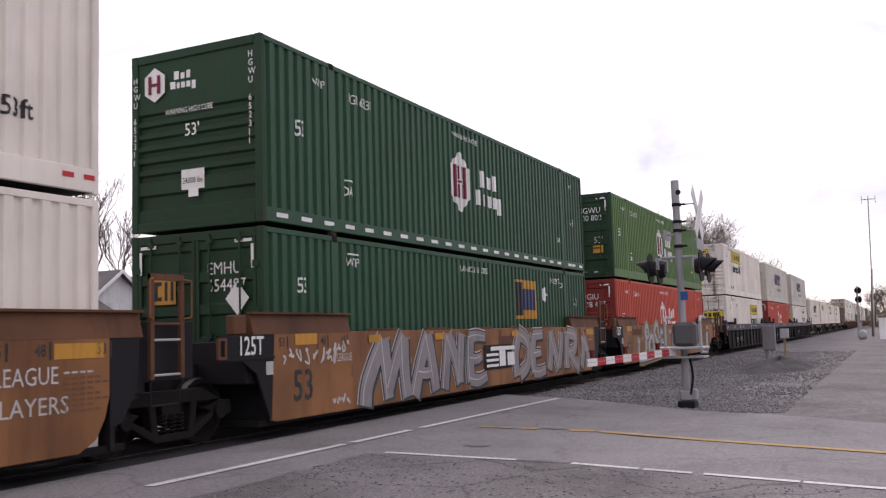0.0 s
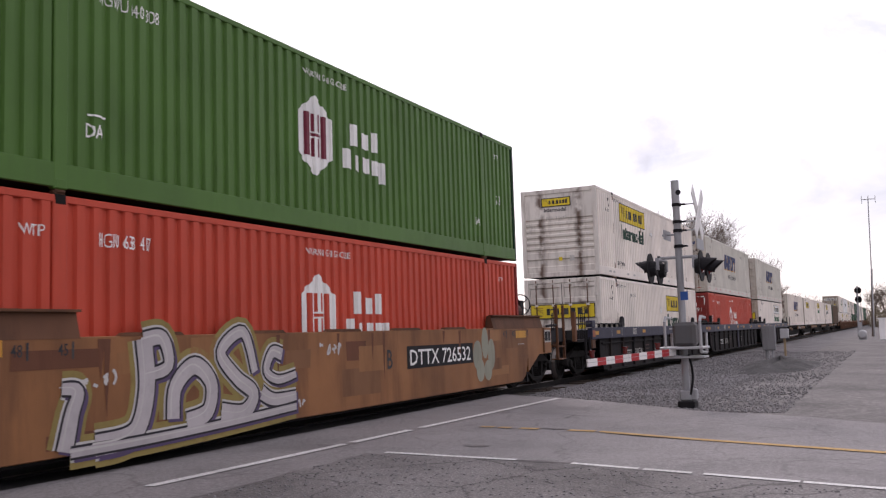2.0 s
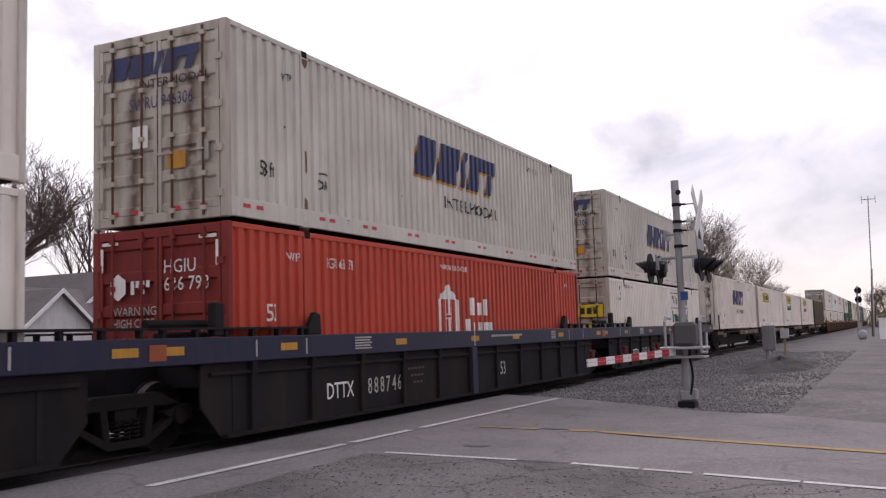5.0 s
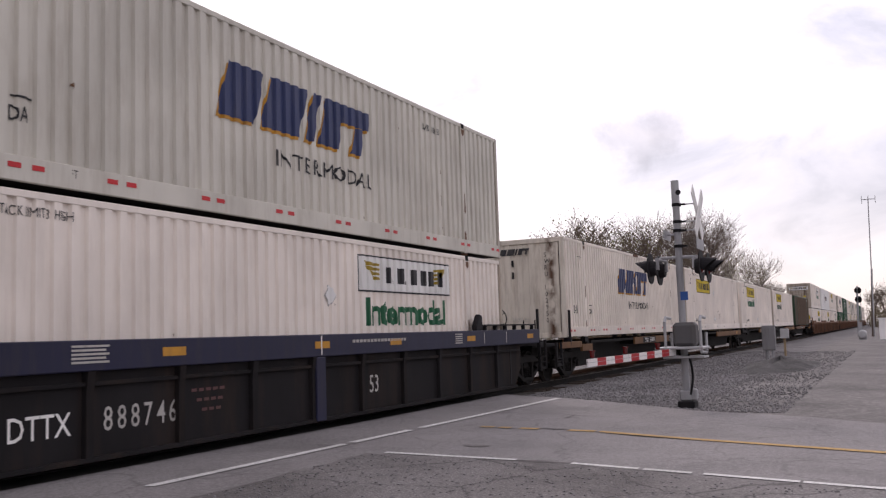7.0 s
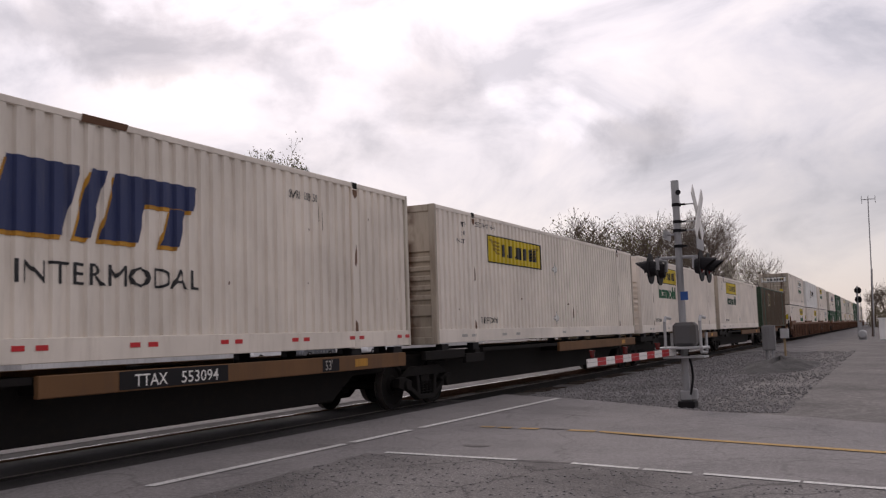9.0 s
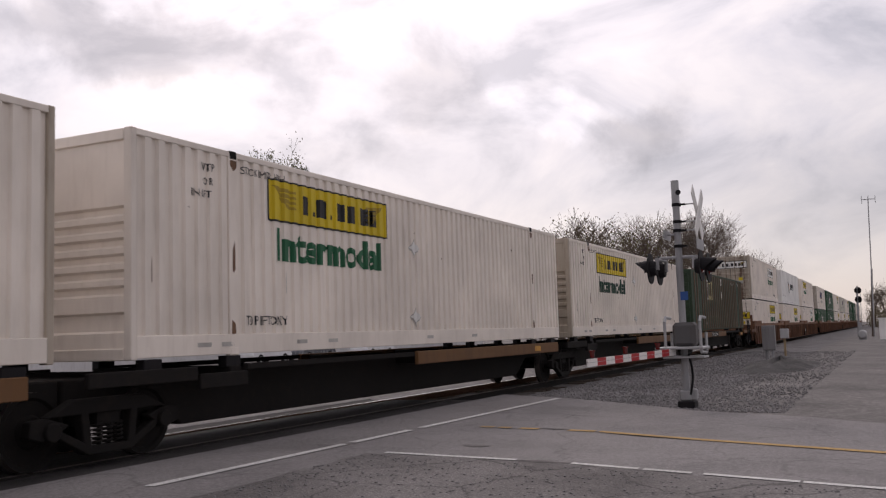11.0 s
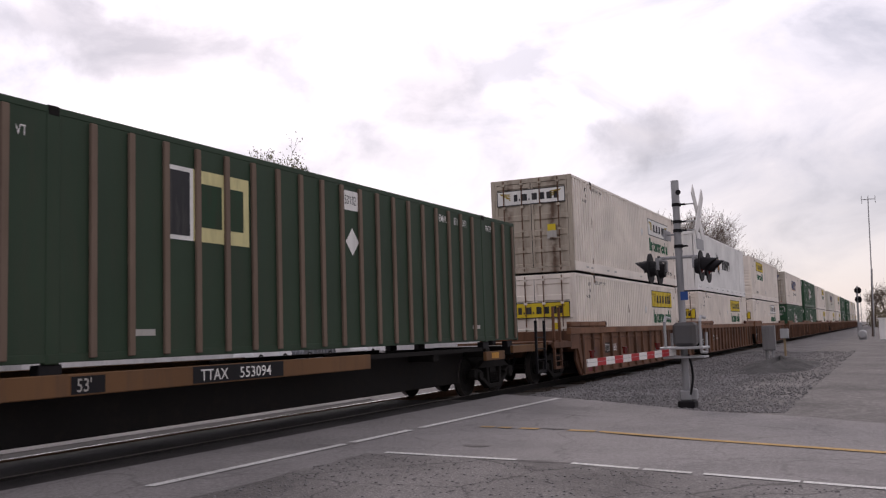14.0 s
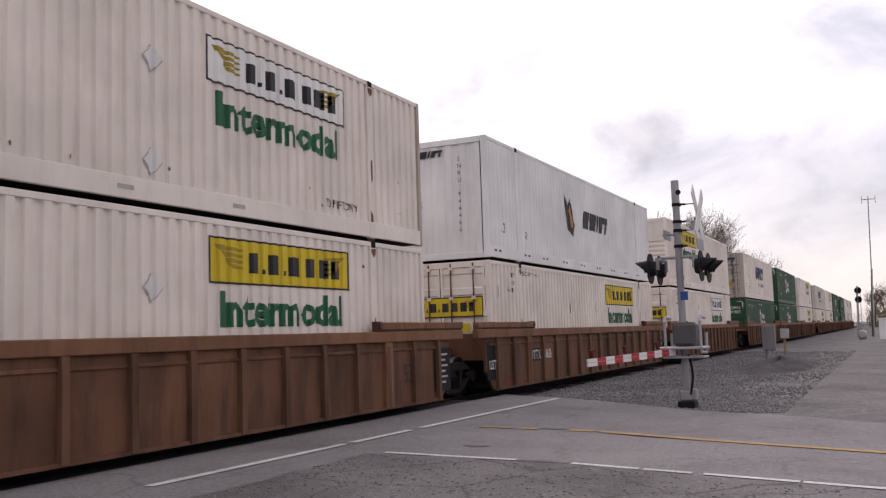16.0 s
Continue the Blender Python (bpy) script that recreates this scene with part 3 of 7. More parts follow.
WHEELS = []    # wheelsets, with their place on the bogie


def flat_side(a, b, z0, z1, near, depth):
    """A folded steel wall between two posts."""
    xs = [a] + breaks(a, b) + [b]
    s = Shape()
    ys = [wave(x, depth) + 0.004 for x in xs]
    if not near:
        ys = [W - y for y in ys]
    s.add([(x, y, z) for x, y in zip(xs, ys) for z in (z0, z1)], [(2 * i, 2 * i + 2, 2 * i + 3, 2 * i + 1) for i in range(len(xs) - 1)])
    return s


def side_wall(near, depth, low):
    s = Shape()
    for a, b in ((0.10, 1.88), (2.08, L - 2.08), (L - 1.88, L - 0.10)):
        t = flat_side(a, b, low, H - 0.09, near, depth)
        s.add(t.v, t.f)
    return s


def rails(y0, y1, z0, z1):
    return Shape().box(0.09, L - 0.09, y0, y1, z0, z1)


def fold_panel(y0, y1, z0, z1, bands, deep, x=0.03):
    """An end wall pressed into horizontal grooves; bands: heights of the groove edges."""
    s = Shape()
    zs = [(z0, 0.0)]
    for a, b in bands:
        zs += [(a, 0.0), (a + 0.03, deep), (b - 0.03, deep), (b, 0.0)]
    zs.append((z1, 0.0))
    s.add([(x + d, y, z) for z, d in zs for y in (y0, y1)], [(2 * i, 2 * i + 2, 2 * i + 3, 2 * i + 1) for i in range(len(zs) - 1)])
    return s


def door_leaf(y0, y1):
    bands = [(0.26 + 0.5 * i, 0.26 + 0.5 * i + 0.36) for i in range(5)]
    s = fold_panel(y0 + 0.06, y1 - 0.06, 0.16, H - 0.16, bands, 0.035, 0.02)
    s.box(0.005, 0.05, y0, y0 + 0.06, 0.14, H - 0.14).box(0.005, 0.05, y1 - 0.06, y1, 0.14, H - 0.14)
    return s


def smooth_end():
    s = Shape()
    ys = []
    for i in range(6):
        y = 0.16 + 0.38 * i
        ys += [(y, 0), (y + 0.14, 0), (y + 0.18, 0.03), (y + 0.34, 0.03)]
    ys.append((W - 0.14, 0))
    s.add([(0.03 + d, y, z) for y, d in ys for z in (0.14, H - 0.14)], [(2 * i, 2 * i + 1, 2 * i + 3, 2 * i + 2) for i in range(len(ys) - 1)])
    return s


def container(s0, z, paint, end, label, low=0.30, depth=DEPTH, endpaint=None, posts=None, category="shipping container"):
    box = thing("shipping_container", label, category, (s0, 0, z), "containers on the train")
    TRAIN.append((box, s0, 0.0, z))
    pk = paint
    part("side_wall", lambda: side_wall(True, depth, low), pk, box, key=("near", depth, low))
    part("side_wall", lambda: side_wall(False, depth, low), pk, box, key=("far", depth, low))
    part("roof", lambda: Shape().box(0.02, L - 0.02, 0.03, W - 0.03, H - 0.04, H - 0.012), pk, box, key="roof")
    part("underframe", lambda: Shape().box(0.05, L - 0.05, 0.06, W - 0.06, 0.02, 0.12), DARK, box, key="underframe")
    for y0, y1 in ((-0.002, 0.06), (W - 0.06, W + 0.002)):
        part("bottom_rail", lambda: rails(y0, y1, 0.02, low), pk, box, key=("brail", y0 > 1, low), bevel=0.008)
        part("top_rail", lambda: rails(y0, y1, H - 0.09, H - 0.005), pk, box, key=("trail", y0 > 1), bevel=0.008)
    for x0, x1 in ((0.0, 0.10), (L - 0.10, L)):
        for y0, y1 in ((-0.004, 0.13), (W - 0.13, W + 0.004)):
            part("corner_post", lambda: Shape().box(x0, x1, y0, y1, 0.0, H), endpaint or pk, box, key=("post", x0 > 1, y0 > 1), bevel=0.012)
    for x in (1.98, L - 1.98):
        for y0, y1 in ((-0.006, 0.09), (W - 0.09, W + 0.006)):
            part("lift_post", lambda: Shape().box(x - 0.10, x + 0.10, y0, y1, 0.0, H - 0.06), posts or pk, box, key=("lift", x > 5, y0 > 1), bevel=0.012)
            for zc in (0.0, H - 0.12):
                part("corner_casting", lambda: Shape().box(x - 0.085, x + 0.085, y0 - 0.004, y1 + 0.004, zc, zc + 0.125), DARK if zc else pk, box, key=("cast", x > 5, y0 > 1, zc > 1), bevel=0.015)
    # trailing end, plain
    part("end_wall", lambda: Shape().box(L - 0.06, L - 0.02, 0.1, W - 0.1, 0.1, H - 0.06), pk, box, key="tail")
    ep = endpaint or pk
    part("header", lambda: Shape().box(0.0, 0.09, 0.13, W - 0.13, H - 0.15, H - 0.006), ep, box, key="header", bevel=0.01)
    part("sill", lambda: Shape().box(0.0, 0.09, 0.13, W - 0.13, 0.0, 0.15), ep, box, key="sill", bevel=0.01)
    if end == "doors":
        for y0, y1 in ((0.14, W / 2 - 0.012), (W / 2 + 0.012, W - 0.14)):
            door = part("door", lambda: door_leaf(y0, y1), ep, box, key=("door", y0 > 1))
            for y in (y0 + 0.28, y1 - 0.28):
                part("lock_rod", lambda: Shape().tube((-0.015, y, 0.05), (-0.015, y, H - 0.05), 0.019, 8), GALV if paint in (BRIGHT,) else RUST if paint in (WHITE, CREAM) else ep, door, key=("rod", round(y, 2)))
                for zz in (0.12, 0.62, 1.25, 2.0, H - 0.2):
                    part("rod_bracket", lambda: Shape().box(-0.035, 0.03, y - 0.05, y + 0.05, zz, zz + 0.07), ep, door, key=("bracket", round(y, 2), zz))
                part("lock_handle", lambda: Shape().box(-0.045, -0.02, y - 0.02, y + 0.30, 1.0, 1.03), ep, door, key=("handle", round(y, 2)))
            yh = y0 - 0.01 if y0 < 1 else y1 + 0.01
            for zz in (0.3, 0.95, 1.6, 2.3):
                part("hinge", lambda: Shape().box(-0.02, 0.03, yh - 0.06, yh + 0.06, zz, zz + 0.10), ep, door, key=("hinge", y0 > 1, zz))
        part("door_seal", lambda: Shape().box(0.012, 0.03, W / 2 - 0.014, W / 2 + 0.014, 0.14, H - 0.14), DARKER, box, key="seal")
    elif end == "grooved":
        part("end_wall", lambda: fold_panel(0.13, W - 0.13, 0.15, H - 0.15, [(0.34, 0.60)] + [(0.80 + 0.20 * i, 0.80 + 0.20 * i + 0.13) for i in range(6)], 0.05), ep, box, key="grooved")
    else:
        part("end_wall", smooth_end, ep, box, key="smooth")
    return box


HEX = [(0.62 * math.sin(math.pi * i / 3) * 0.93, 0.68 * math.cos(math.pi * i / 3)) for i in range(6)][::-1]


def hex_badge(box, x, z, k, put, white=None, bars=M_MAROON):
    white = white or M_WHITE
    put("badge", polygons([(u * k, v * k) for u, v in HEX]), white, box, x, z)
    if bars:
        put("badge_bars", polygons(*[[(u * k, v * k) for u, v in q] for q in (rect(-0.30, -0.18, -0.36, 0.36), rect(-0.10, -0.02, -0.36, -0.04), rect(-0.10, -0.02, 0.05, 0.36), rect(0.04, 0.12, -0.36, -0.04), rect(0.04, 0.12, 0.05, 0.36), rect(0.20, 0.30, -0.36, 0.36), rect(-0.18, 0.20, -0.02, 0.03))]),
            bars, box, x, z)


def wordmark(box, x, z, k, put, material=None):
    """The company's two-line word shown as plain upright blocks."""
    m = material or M_WHITE
    for q in (rect(0.22, 0.50, 0.05, 0.42), rect(0.60, 0.82, 0.05, 0.32), rect(0.92, 1.14, 0.05, 0.40),
              rect(0.0, 0.30, -0.36, -0.03), rect(0.38, 0.54, -0.36, -0.10), rect(0.62, 0.84, -0.36, -0.10), rect(0.92, 1.14, -0.36, -0.10), rect(1.22, 1.44, -0.48, -0.10)):
        put("wordmark_block", polygons([(u * k, v * k) for u, v in q]), m, box, x, z)


def side_note(box, text, x, z, cap, material, wide=0.8, bold=0.0):
    flank("lettering", lettering(text, cap, bold, wide), material, box, x, z)


def banner(box, x, z, put, outline_only=False, width=3.62, high=0.60, word=M_BLACK):
    """The haulier's yellow board: dark rim, plain blocks for the word and a scroll at each end."""
    put("banner_rim", polygons(rect(-0.03, width + 0.03, -0.03, high + 0.03)), M_BLACK, box, x, z)
    put("banner", polygons(rect(0, width, 0, high)), M_WHITE if outline_only else M_YELLOW, box, x, z) if put is not flank else flank("banner", polygons(rect(0, width, 0, high)), M_WHITE if outline_only else M_YELLOW, box, x, z, out=0.008)
    k, a, c = width / 3.62, high * 0.24, high * 0.74
    qs = [rect(0.90 * k, 1.10 * k, a, c), rect(1.18 * k, 1.24 * k, a, a + 0.07), rect(1.34 * k, 1.62 * k, a, c), rect(1.70 * k, 1.76 * k, a, a + 0.07),
          rect(1.88 * k, 2.16 * k, a, c), rect(2.30 * k, 2.56 * k, a, c), rect(2.68 * k, 2.96 * k, a, c), rect(3.06 * k, 3.30 * k, a, c)]
    scroll = []
    for i in range(4):
        t = 0.09 * i
        scroll += [[(0.12 * k + t, high * (0.88 - 0.14 * i)), (0.20 * k + t, high * (0.74 - 0.14 * i)), (0.72 * k, high * (0.74 - 0.14 * i)), (0.70 * k, high * (0.80 - 0.14 * i))]]
    scroll += [[(3.58 * k - u, v) for u, v in q][::-1] for q in scroll]
    for q in qs:
        if put is flank:
            flank("banner_block", polygons(q), word, box, x, z, out=0.011)
        else:
            endmark("banner_block", polygons(q), word, box, x, z, -0.004)
    if put is flank:
        flank("banner_scroll", polygons(*scroll), SCROLL, box, x, z, out=0.011)
    else:
        endmark("banner_scroll", polygons(*scroll), SCROLL, box, x, z, -0.004)


SCROLL = mat("ochre_scroll", (0.36, 0.25, 0.03), 0.6, dirty=0.3)


def endput(name, figure, material, box, u, z, x=[0]):
    return endmark(name, figure, material, box, u, z, {"banner_rim": 0.003, "banner": 0.0}.get(name, -0.003))


def banner_side(box, at, letters, low_text=True, outline=False, dz=0.0, words=True):
    banner(box, at, 2.03 + dz, flank, outline)
    if words:
        flank("lettering", fitted("Intermodal", 0.47, 3.2, 0.035), letters, box, at + 0.2, 1.42 + dz)
    if low_text:
        side_note(box, "TOP LIFT ONLY", 2.25 if at < 5 else 12.65, 0.42, 0.14, M_BLACK, 0.72)
    side_note(box, "WTP", 1.3, 2.55, 0.11, M_BLACK)
    side_note(box, "OR", 1.38, 2.36, 0.10, M_BLACK)
    side_note(box, "PIN LIFT", 1.1, 2.18, 0.10, M_BLACK)
    side_note(box, "STACK LIMIT 3 HIGH", 2.2, 2.62, 0.11, M_BLACK, 0.72)
    mid = 7.55 if at < 5 else 8.6
    for z in (0.55, 1.9):
        d = 0.19
        flank("placard_frame", polygons([(0, -d), (d, 0), (0, d), (-d, 0)]), M_FADED, box, mid, z, out=0.009)
        flank("placard_frame", polygons([(0.015, 0.03 - d), (d - 0.02, 0.01), (0.015, d - 0.01), (0.03 - d, 0.01)]), BRIGHT, box, mid, z, out=0.013)
    for x in (0.9, 1.4, 3.2, 4.1, 7.7, 9.9):
        flank("reflector", polygons(rect(0, 0.28, 0, 0.06)), M_FADED, box, x + 0.3, 0.13, depth=0, out=0.006)


def dashes_low(box, n, material, size=(0.17, 0.06), gap=0.14, double=True, z=0.16):
    """Reflectors along the bottom rail."""
    for i in range(n):
        x = 0.35 + (L - 0.9) * i / (n - 1)
        if abs(x - 1.98) < 0.2 or abs(x - L + 1.98) < 0.2:
            x += 0.3
        qs = [rect(0, size[0], 0, size[1])] + ([rect(size[0] + gap, 2 * size[0] + gap, 0, size[1])] if double else [])
        for q in qs:
            flank("reflector", polygons(q), material, box, x, z, depth=0, out=0.007)


def arrow_da(box, x=2.38, z=0.68, m=M_BLACK):
    side_note(box, "DA", x, z, 0.17, m, 0.7, 0.01)
    flank("arrow", polygons(rect(0.02, 0.3, 0.26, 0.285)), m, box, x, z)


def slant_word(box, x, z, k, put, rim=M_GOLD, core=M_BLUE, depth=DEPTH):
    """The haulier's slanted word as five plain leaning blocks over a gold shadow."""
    S = 0.32
    blocks = [rect(0, 0.86, 0, 0.83, S), rect(1.02, 2.02, 0, 0.83, S), rect(2.18, 2.42, 0, 0.83, S), rect(2.58, 3.18, 0, 0.83, S), rect(3.34, 4.20, 0.50, 0.83, S), rect(3.60, 3.92, 0, 0.49, S)]
    for q in blocks:
        f = polygons([(u * k, v * k) for u, v in q])
        if rim:
            put("wordmark_shadow", ([(u - 0.05 * k, v - 0.055 * k) for u, v in f[0]], f[1]), rim, box, x, z)
        if put is flank:
            flank("wordmark_block", f, core, box, x, z, depth, 0.009)
        else:
            endmark("wordmark_block", f, core, box, x, z, -0.003)


def slanted_side(box, rim=True, letters=M_BLACK):
    slant_word(box, 5.78, 1.45, 1.0, flank)
    flank("lettering", fitted("INTERMODAL", 0.26, 2.95), letters, box, 7.17, 0.90)
    side_note(box, "53ft", 0.76, 0.70, 0.23, M_BLACK, 0.75, 0.01)
    arrow_da(box)
    side_note(box, "WTP", 1.35, 2.3, 0.12, M_BLACK, 0.7)
    side_note(box, "LIFT", 3.1, 0.15, 0.10, M_BLACK)
    flank("serial_bar", lettering("SWRU 102950", 0.13, 0, 0.7), M_BLACK, box, 12.2, 2.42)
    dashes_low(box, 10, M_RED)


def badge_side(box, serial, old=False):
    hex_badge(box, 7.2, 1.57, 1.0, flank, bars=None)
    bars = M_MAROON if not old else RED
    for q in (rect(-0.30, -0.19, -0.36, 0.36), rect(-0.10, -0.03, -0.36, -0.05), rect(-0.10, -0.03, 0.06, 0.36), rect(0.05, 0.12, -0.36, -0.05), rect(0.05, 0.12, 0.06, 0.36), rect(0.20, 0.30, -0.36, 0.36), rect(-0.17, 0.18, -0.02, 0.03)):
        flank("badge_bar", polygons(q), bars, box, 7.2, 1.57, out=0.009)
    wordmark(box, 8.05, 1.55, 1.05, flank)
    side_note(box, "53", 0.93, 1.48, 0.26, M_WHITE, 0.7, 0.012)
    side_note(box, "WTP", 1.45, 2.42, 0.13, M_WHITE, 0.8)
    side_note(box, serial, 2.55, 2.36, 0.17, M_WHITE, 0.62)
    side_note(box, "WARNING HIGH CUBE", 6.9, 2.55, 0.11, M_WHITE, 0.8)
    arrow_da(box, m=M_WHITE)
    side_note(box, "DA", 13.7, 0.7, 0.17, M_WHITE, 0.7)
    side_note(box, "53", 15.0, 1.3, 0.22, M_WHITE, 0.7)
    side_note(box, "WTP", 14.9, 2.4, 0.12, M_WHITE, 0.7)


def door_tape(box, m=M_WHITE):
    for u in (0.20, W - 0.52):
        endmark("tape", polygons(rect(0, 0.32, 0, 0.05)), m, box, u, H - 0.22, -0.004)
    for u in (0.17, W - 0.22):
        endmark("tape", polygons(rect(0, 0.05, 0, 0.36)), m, box, u, H - 0.62, -0.004)


def badge_doors(box, first, second):
    endput("badge", polygons([(u * 0.30, v * 0.30) for u, v in HEX]), M_WHITE, box, 0.52, 2.05)
    endmark("wordmark", polygons(*[rect(0.1 * i, 0.1 * i + 0.07, -0.1 + 0.1 * (i % 2), 0.1) for i in range(4)]), M_WHITE, box, 0.78, 2.03, -0.012)
    endmark("lettering", lettering(first, 0.20, 0.0, 0.9), M_WHITE, box, 1.42, 2.22, -0.003)
    endmark("lettering", lettering(second, 0.20, 0.0, 0.9), M_WHITE, box, 1.42, 1.96, -0.003)
    endmark("lettering", lettering("WARNING", 0.13, 0.0, 0.95), M_FADED, box, 0.42, 1.62, -0.003)
    endmark("lettering", lettering("HIGH CUBE", 0.13, 0.0, 0.85), M_FADED, box, 0.42, 1.44, -0.003)
    endmark("lettering", lettering("53'", 0.22, 0.005, 0.9), M_FADED, box, 1.95, 1.18, -0.003)
    endmark("placard", polygons(rect(0, 0.36, 0, 0.26)), M_GOLD, box, 1.90, 0.84, -0.012)
    endmark("notice", polygons(rect(0, 0.38, 0, 0.2)), M_FADED, box, 0.30, 1.08, -0.012)
    endmark("notice", polygons(rect(0, 0.18, 0, 0.34)), M_FADED, box, 0.34, 0.66, -0.012)
    for u in (0.4, 0.75, 1.5, 1.9):
        endmark("reflector", polygons(rect(0, 0.15, 0, 0.05)), M_FADED, box, u, 0.17, -0.004)
    door_tape(box)


STAIN_A = stained("rust_streaked_white_paint", (0.66, 0.61, 0.55), (0.62, 1.95))
STAIN_B = stained("rust_streaked_cream_paint", (0.46, 0.42, 0.36), (0.7, 1.8), 0.85)
STAIN_C = stained("soot_streaked_white_paint", (0.44, 0.38, 0.31), (0.62, 2.05), 0.9)
STAIN_D = stained("soot_and_rust_stained_white_paint", (0.60, 0.55, 0.47), (0.40, 2.14), 1.0)
TOPZ, LOWZ, DECKZ = 3.19, 0.22, 1.22
# paints for container ends: darker base than the sides, with heavier streaks
DULLRED = mat("dark_red_end_paint", (0.22, 0.028, 0.022), 0.65, dirty=0.5, dirt=(0.06, 0.03, 0.02))
DULLGREEN = mat("dull_dark_green_paint", (0.013, 0.044, 0.019), 0.65, dirty=0.5, dirt=(0.05, 0.035, 0.025))


def banner_box(s0, z, end="doors", at=9.65, letters=M_GREEN, outline=False, ep=None, endbanner=0, dz=0.0, words=True):
    b = container(s0, z, WHITE, end, "white corrugated steel container with a yellow banner and green lettering", endpaint=ep)
    banner_side(b, at, letters, outline=outline, dz=dz, words=words)
    wear(b)
    if endbanner == 1:
        banner(b, 0.22, 1.62, endput, width=2.15, high=0.42)
    elif endbanner == 2:
        banner(b, 0.22, 2.12, endput, width=2.15, high=0.42, outline_only=True)
    elif endbanner == 3:
        banner(b, 0.75, 2.35, endput, width=0.95, high=0.24)
        endmark("lettering", lettering("Intermodal", 0.13, 0.02, 0.95), M_BLACK, b, 0.80, 2.16, 0.02)
        endmark("lettering", lettering("JBHU 313743", 0.10, 0, 0.9), M_FADED, b, 0.85, 1.9, 0.02)
        endmark("notice", polygons(rect(0, 0.12, 0, 0.12)), M_YELLOW, b, 1.25, 0.52, 0.02)
        endmark("notice", polygons(rect(0, 0.16, 0, 0.18)), M_FADED, b, 1.62, 0.50, 0.02)
    if end == "doors":
        endmark("notice", polygons(rect(0, 0.3, 0, 0.24)), M_FADED, b, 1.78, 1.0, -0.01)
        endmark("notice", polygons(rect(0, 0.26, 0, 0.20)), M_YELLOW, b, 1.80, 1.24, -0.01)
    return b


def slanted_box(s0, z, end="doors", low_label="cream corrugated steel container with a slanted blue wordmark", ep=None, paint=None):
    b = container(s0, z, paint or CREAM, end, low_label, endpaint=ep)
    slanted_side(b)
    wear(b)
    if end == "doors":
        slant_word(b, 0.30, 2.25, 0.42, endmark, rim=None)
        endmark("lettering", fitted("INTERMODAL", 0.14, 1.35), M_BLACK, b, 0.95, 2.05, -0.003)
        endmark("lettering", lettering("SWRU 946306", 0.19, 0, 0.75), M_BLUE, b, 0.75, 1.74, -0.003)
        endmark("placard", polygons(rect(0, 0.34, 0, 0.26)), M_GOLD, b, 1.50, 0.78, -0.01)
        endmark("notice", polygons(rect(0, 0.22, 0, 0.3)), M_FADED, b, 2.05, 0.85, -0.01)
        endmark("notice", polygons(rect(0, 0.30, 0, 0.34)), M_WHITE, b, 0.82, 1.15, -0.01)
        for u in (0.4, 0.8, 1.6, 2.1):
            endmark("reflector", polygons(rect(0, 0.13, 0, 0.06)), M_RED, b, u, 0.16, -0.004)
    else:
        slant_word(b, 0.62, 2.45, 0.22, endmark, rim=None, core=M_BLACK)
        for i, c in enumerate("SWRU 102950"):
            if c != " ":
                endmark("lettering", lettering(c, 0.13, 0, 0.9), M_BLACK, b, 2.0, 2.35 - 0.19 * i, 0.02)
        for u, z0, z1 in ((0.98, 2.1, 2.3), (0.98, 1.75, 1.95)):
            endmark("vent_slot", polygons(rect(0, 0.07, 0, z1 - z0)), DARKER, b, u, z0, 0.02)
        endmark("lettering", lettering("24,000 lbs", 0.11, 0, 0.8), M_FADED, b, 0.95, 0.5, 0.02)
    return b


def red_badge_box(s0, serial):
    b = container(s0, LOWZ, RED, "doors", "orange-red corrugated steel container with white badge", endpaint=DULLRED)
    badge_side(b, serial[0] + " " + serial[1], old=True)
    badge_doors(b, *serial)
    return b


def green_badge_box(s0, z, paint=DKGREEN, serial=("HGWU", "640 808"), end="doors"):
    name = "dark green" if paint is DKGREEN else "leaf green"
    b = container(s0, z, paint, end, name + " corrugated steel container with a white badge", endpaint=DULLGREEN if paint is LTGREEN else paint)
    badge_side(b, serial[0] + " " + serial[1])
    if end == "doors":
        badge_doors(b, *serial)
    return b


WEAR = random.Random(19)
RUSTSPOT = mat("rust_spot", (0.17, 0.095, 0.058), 0.85, dirty=0.5, streak=False)


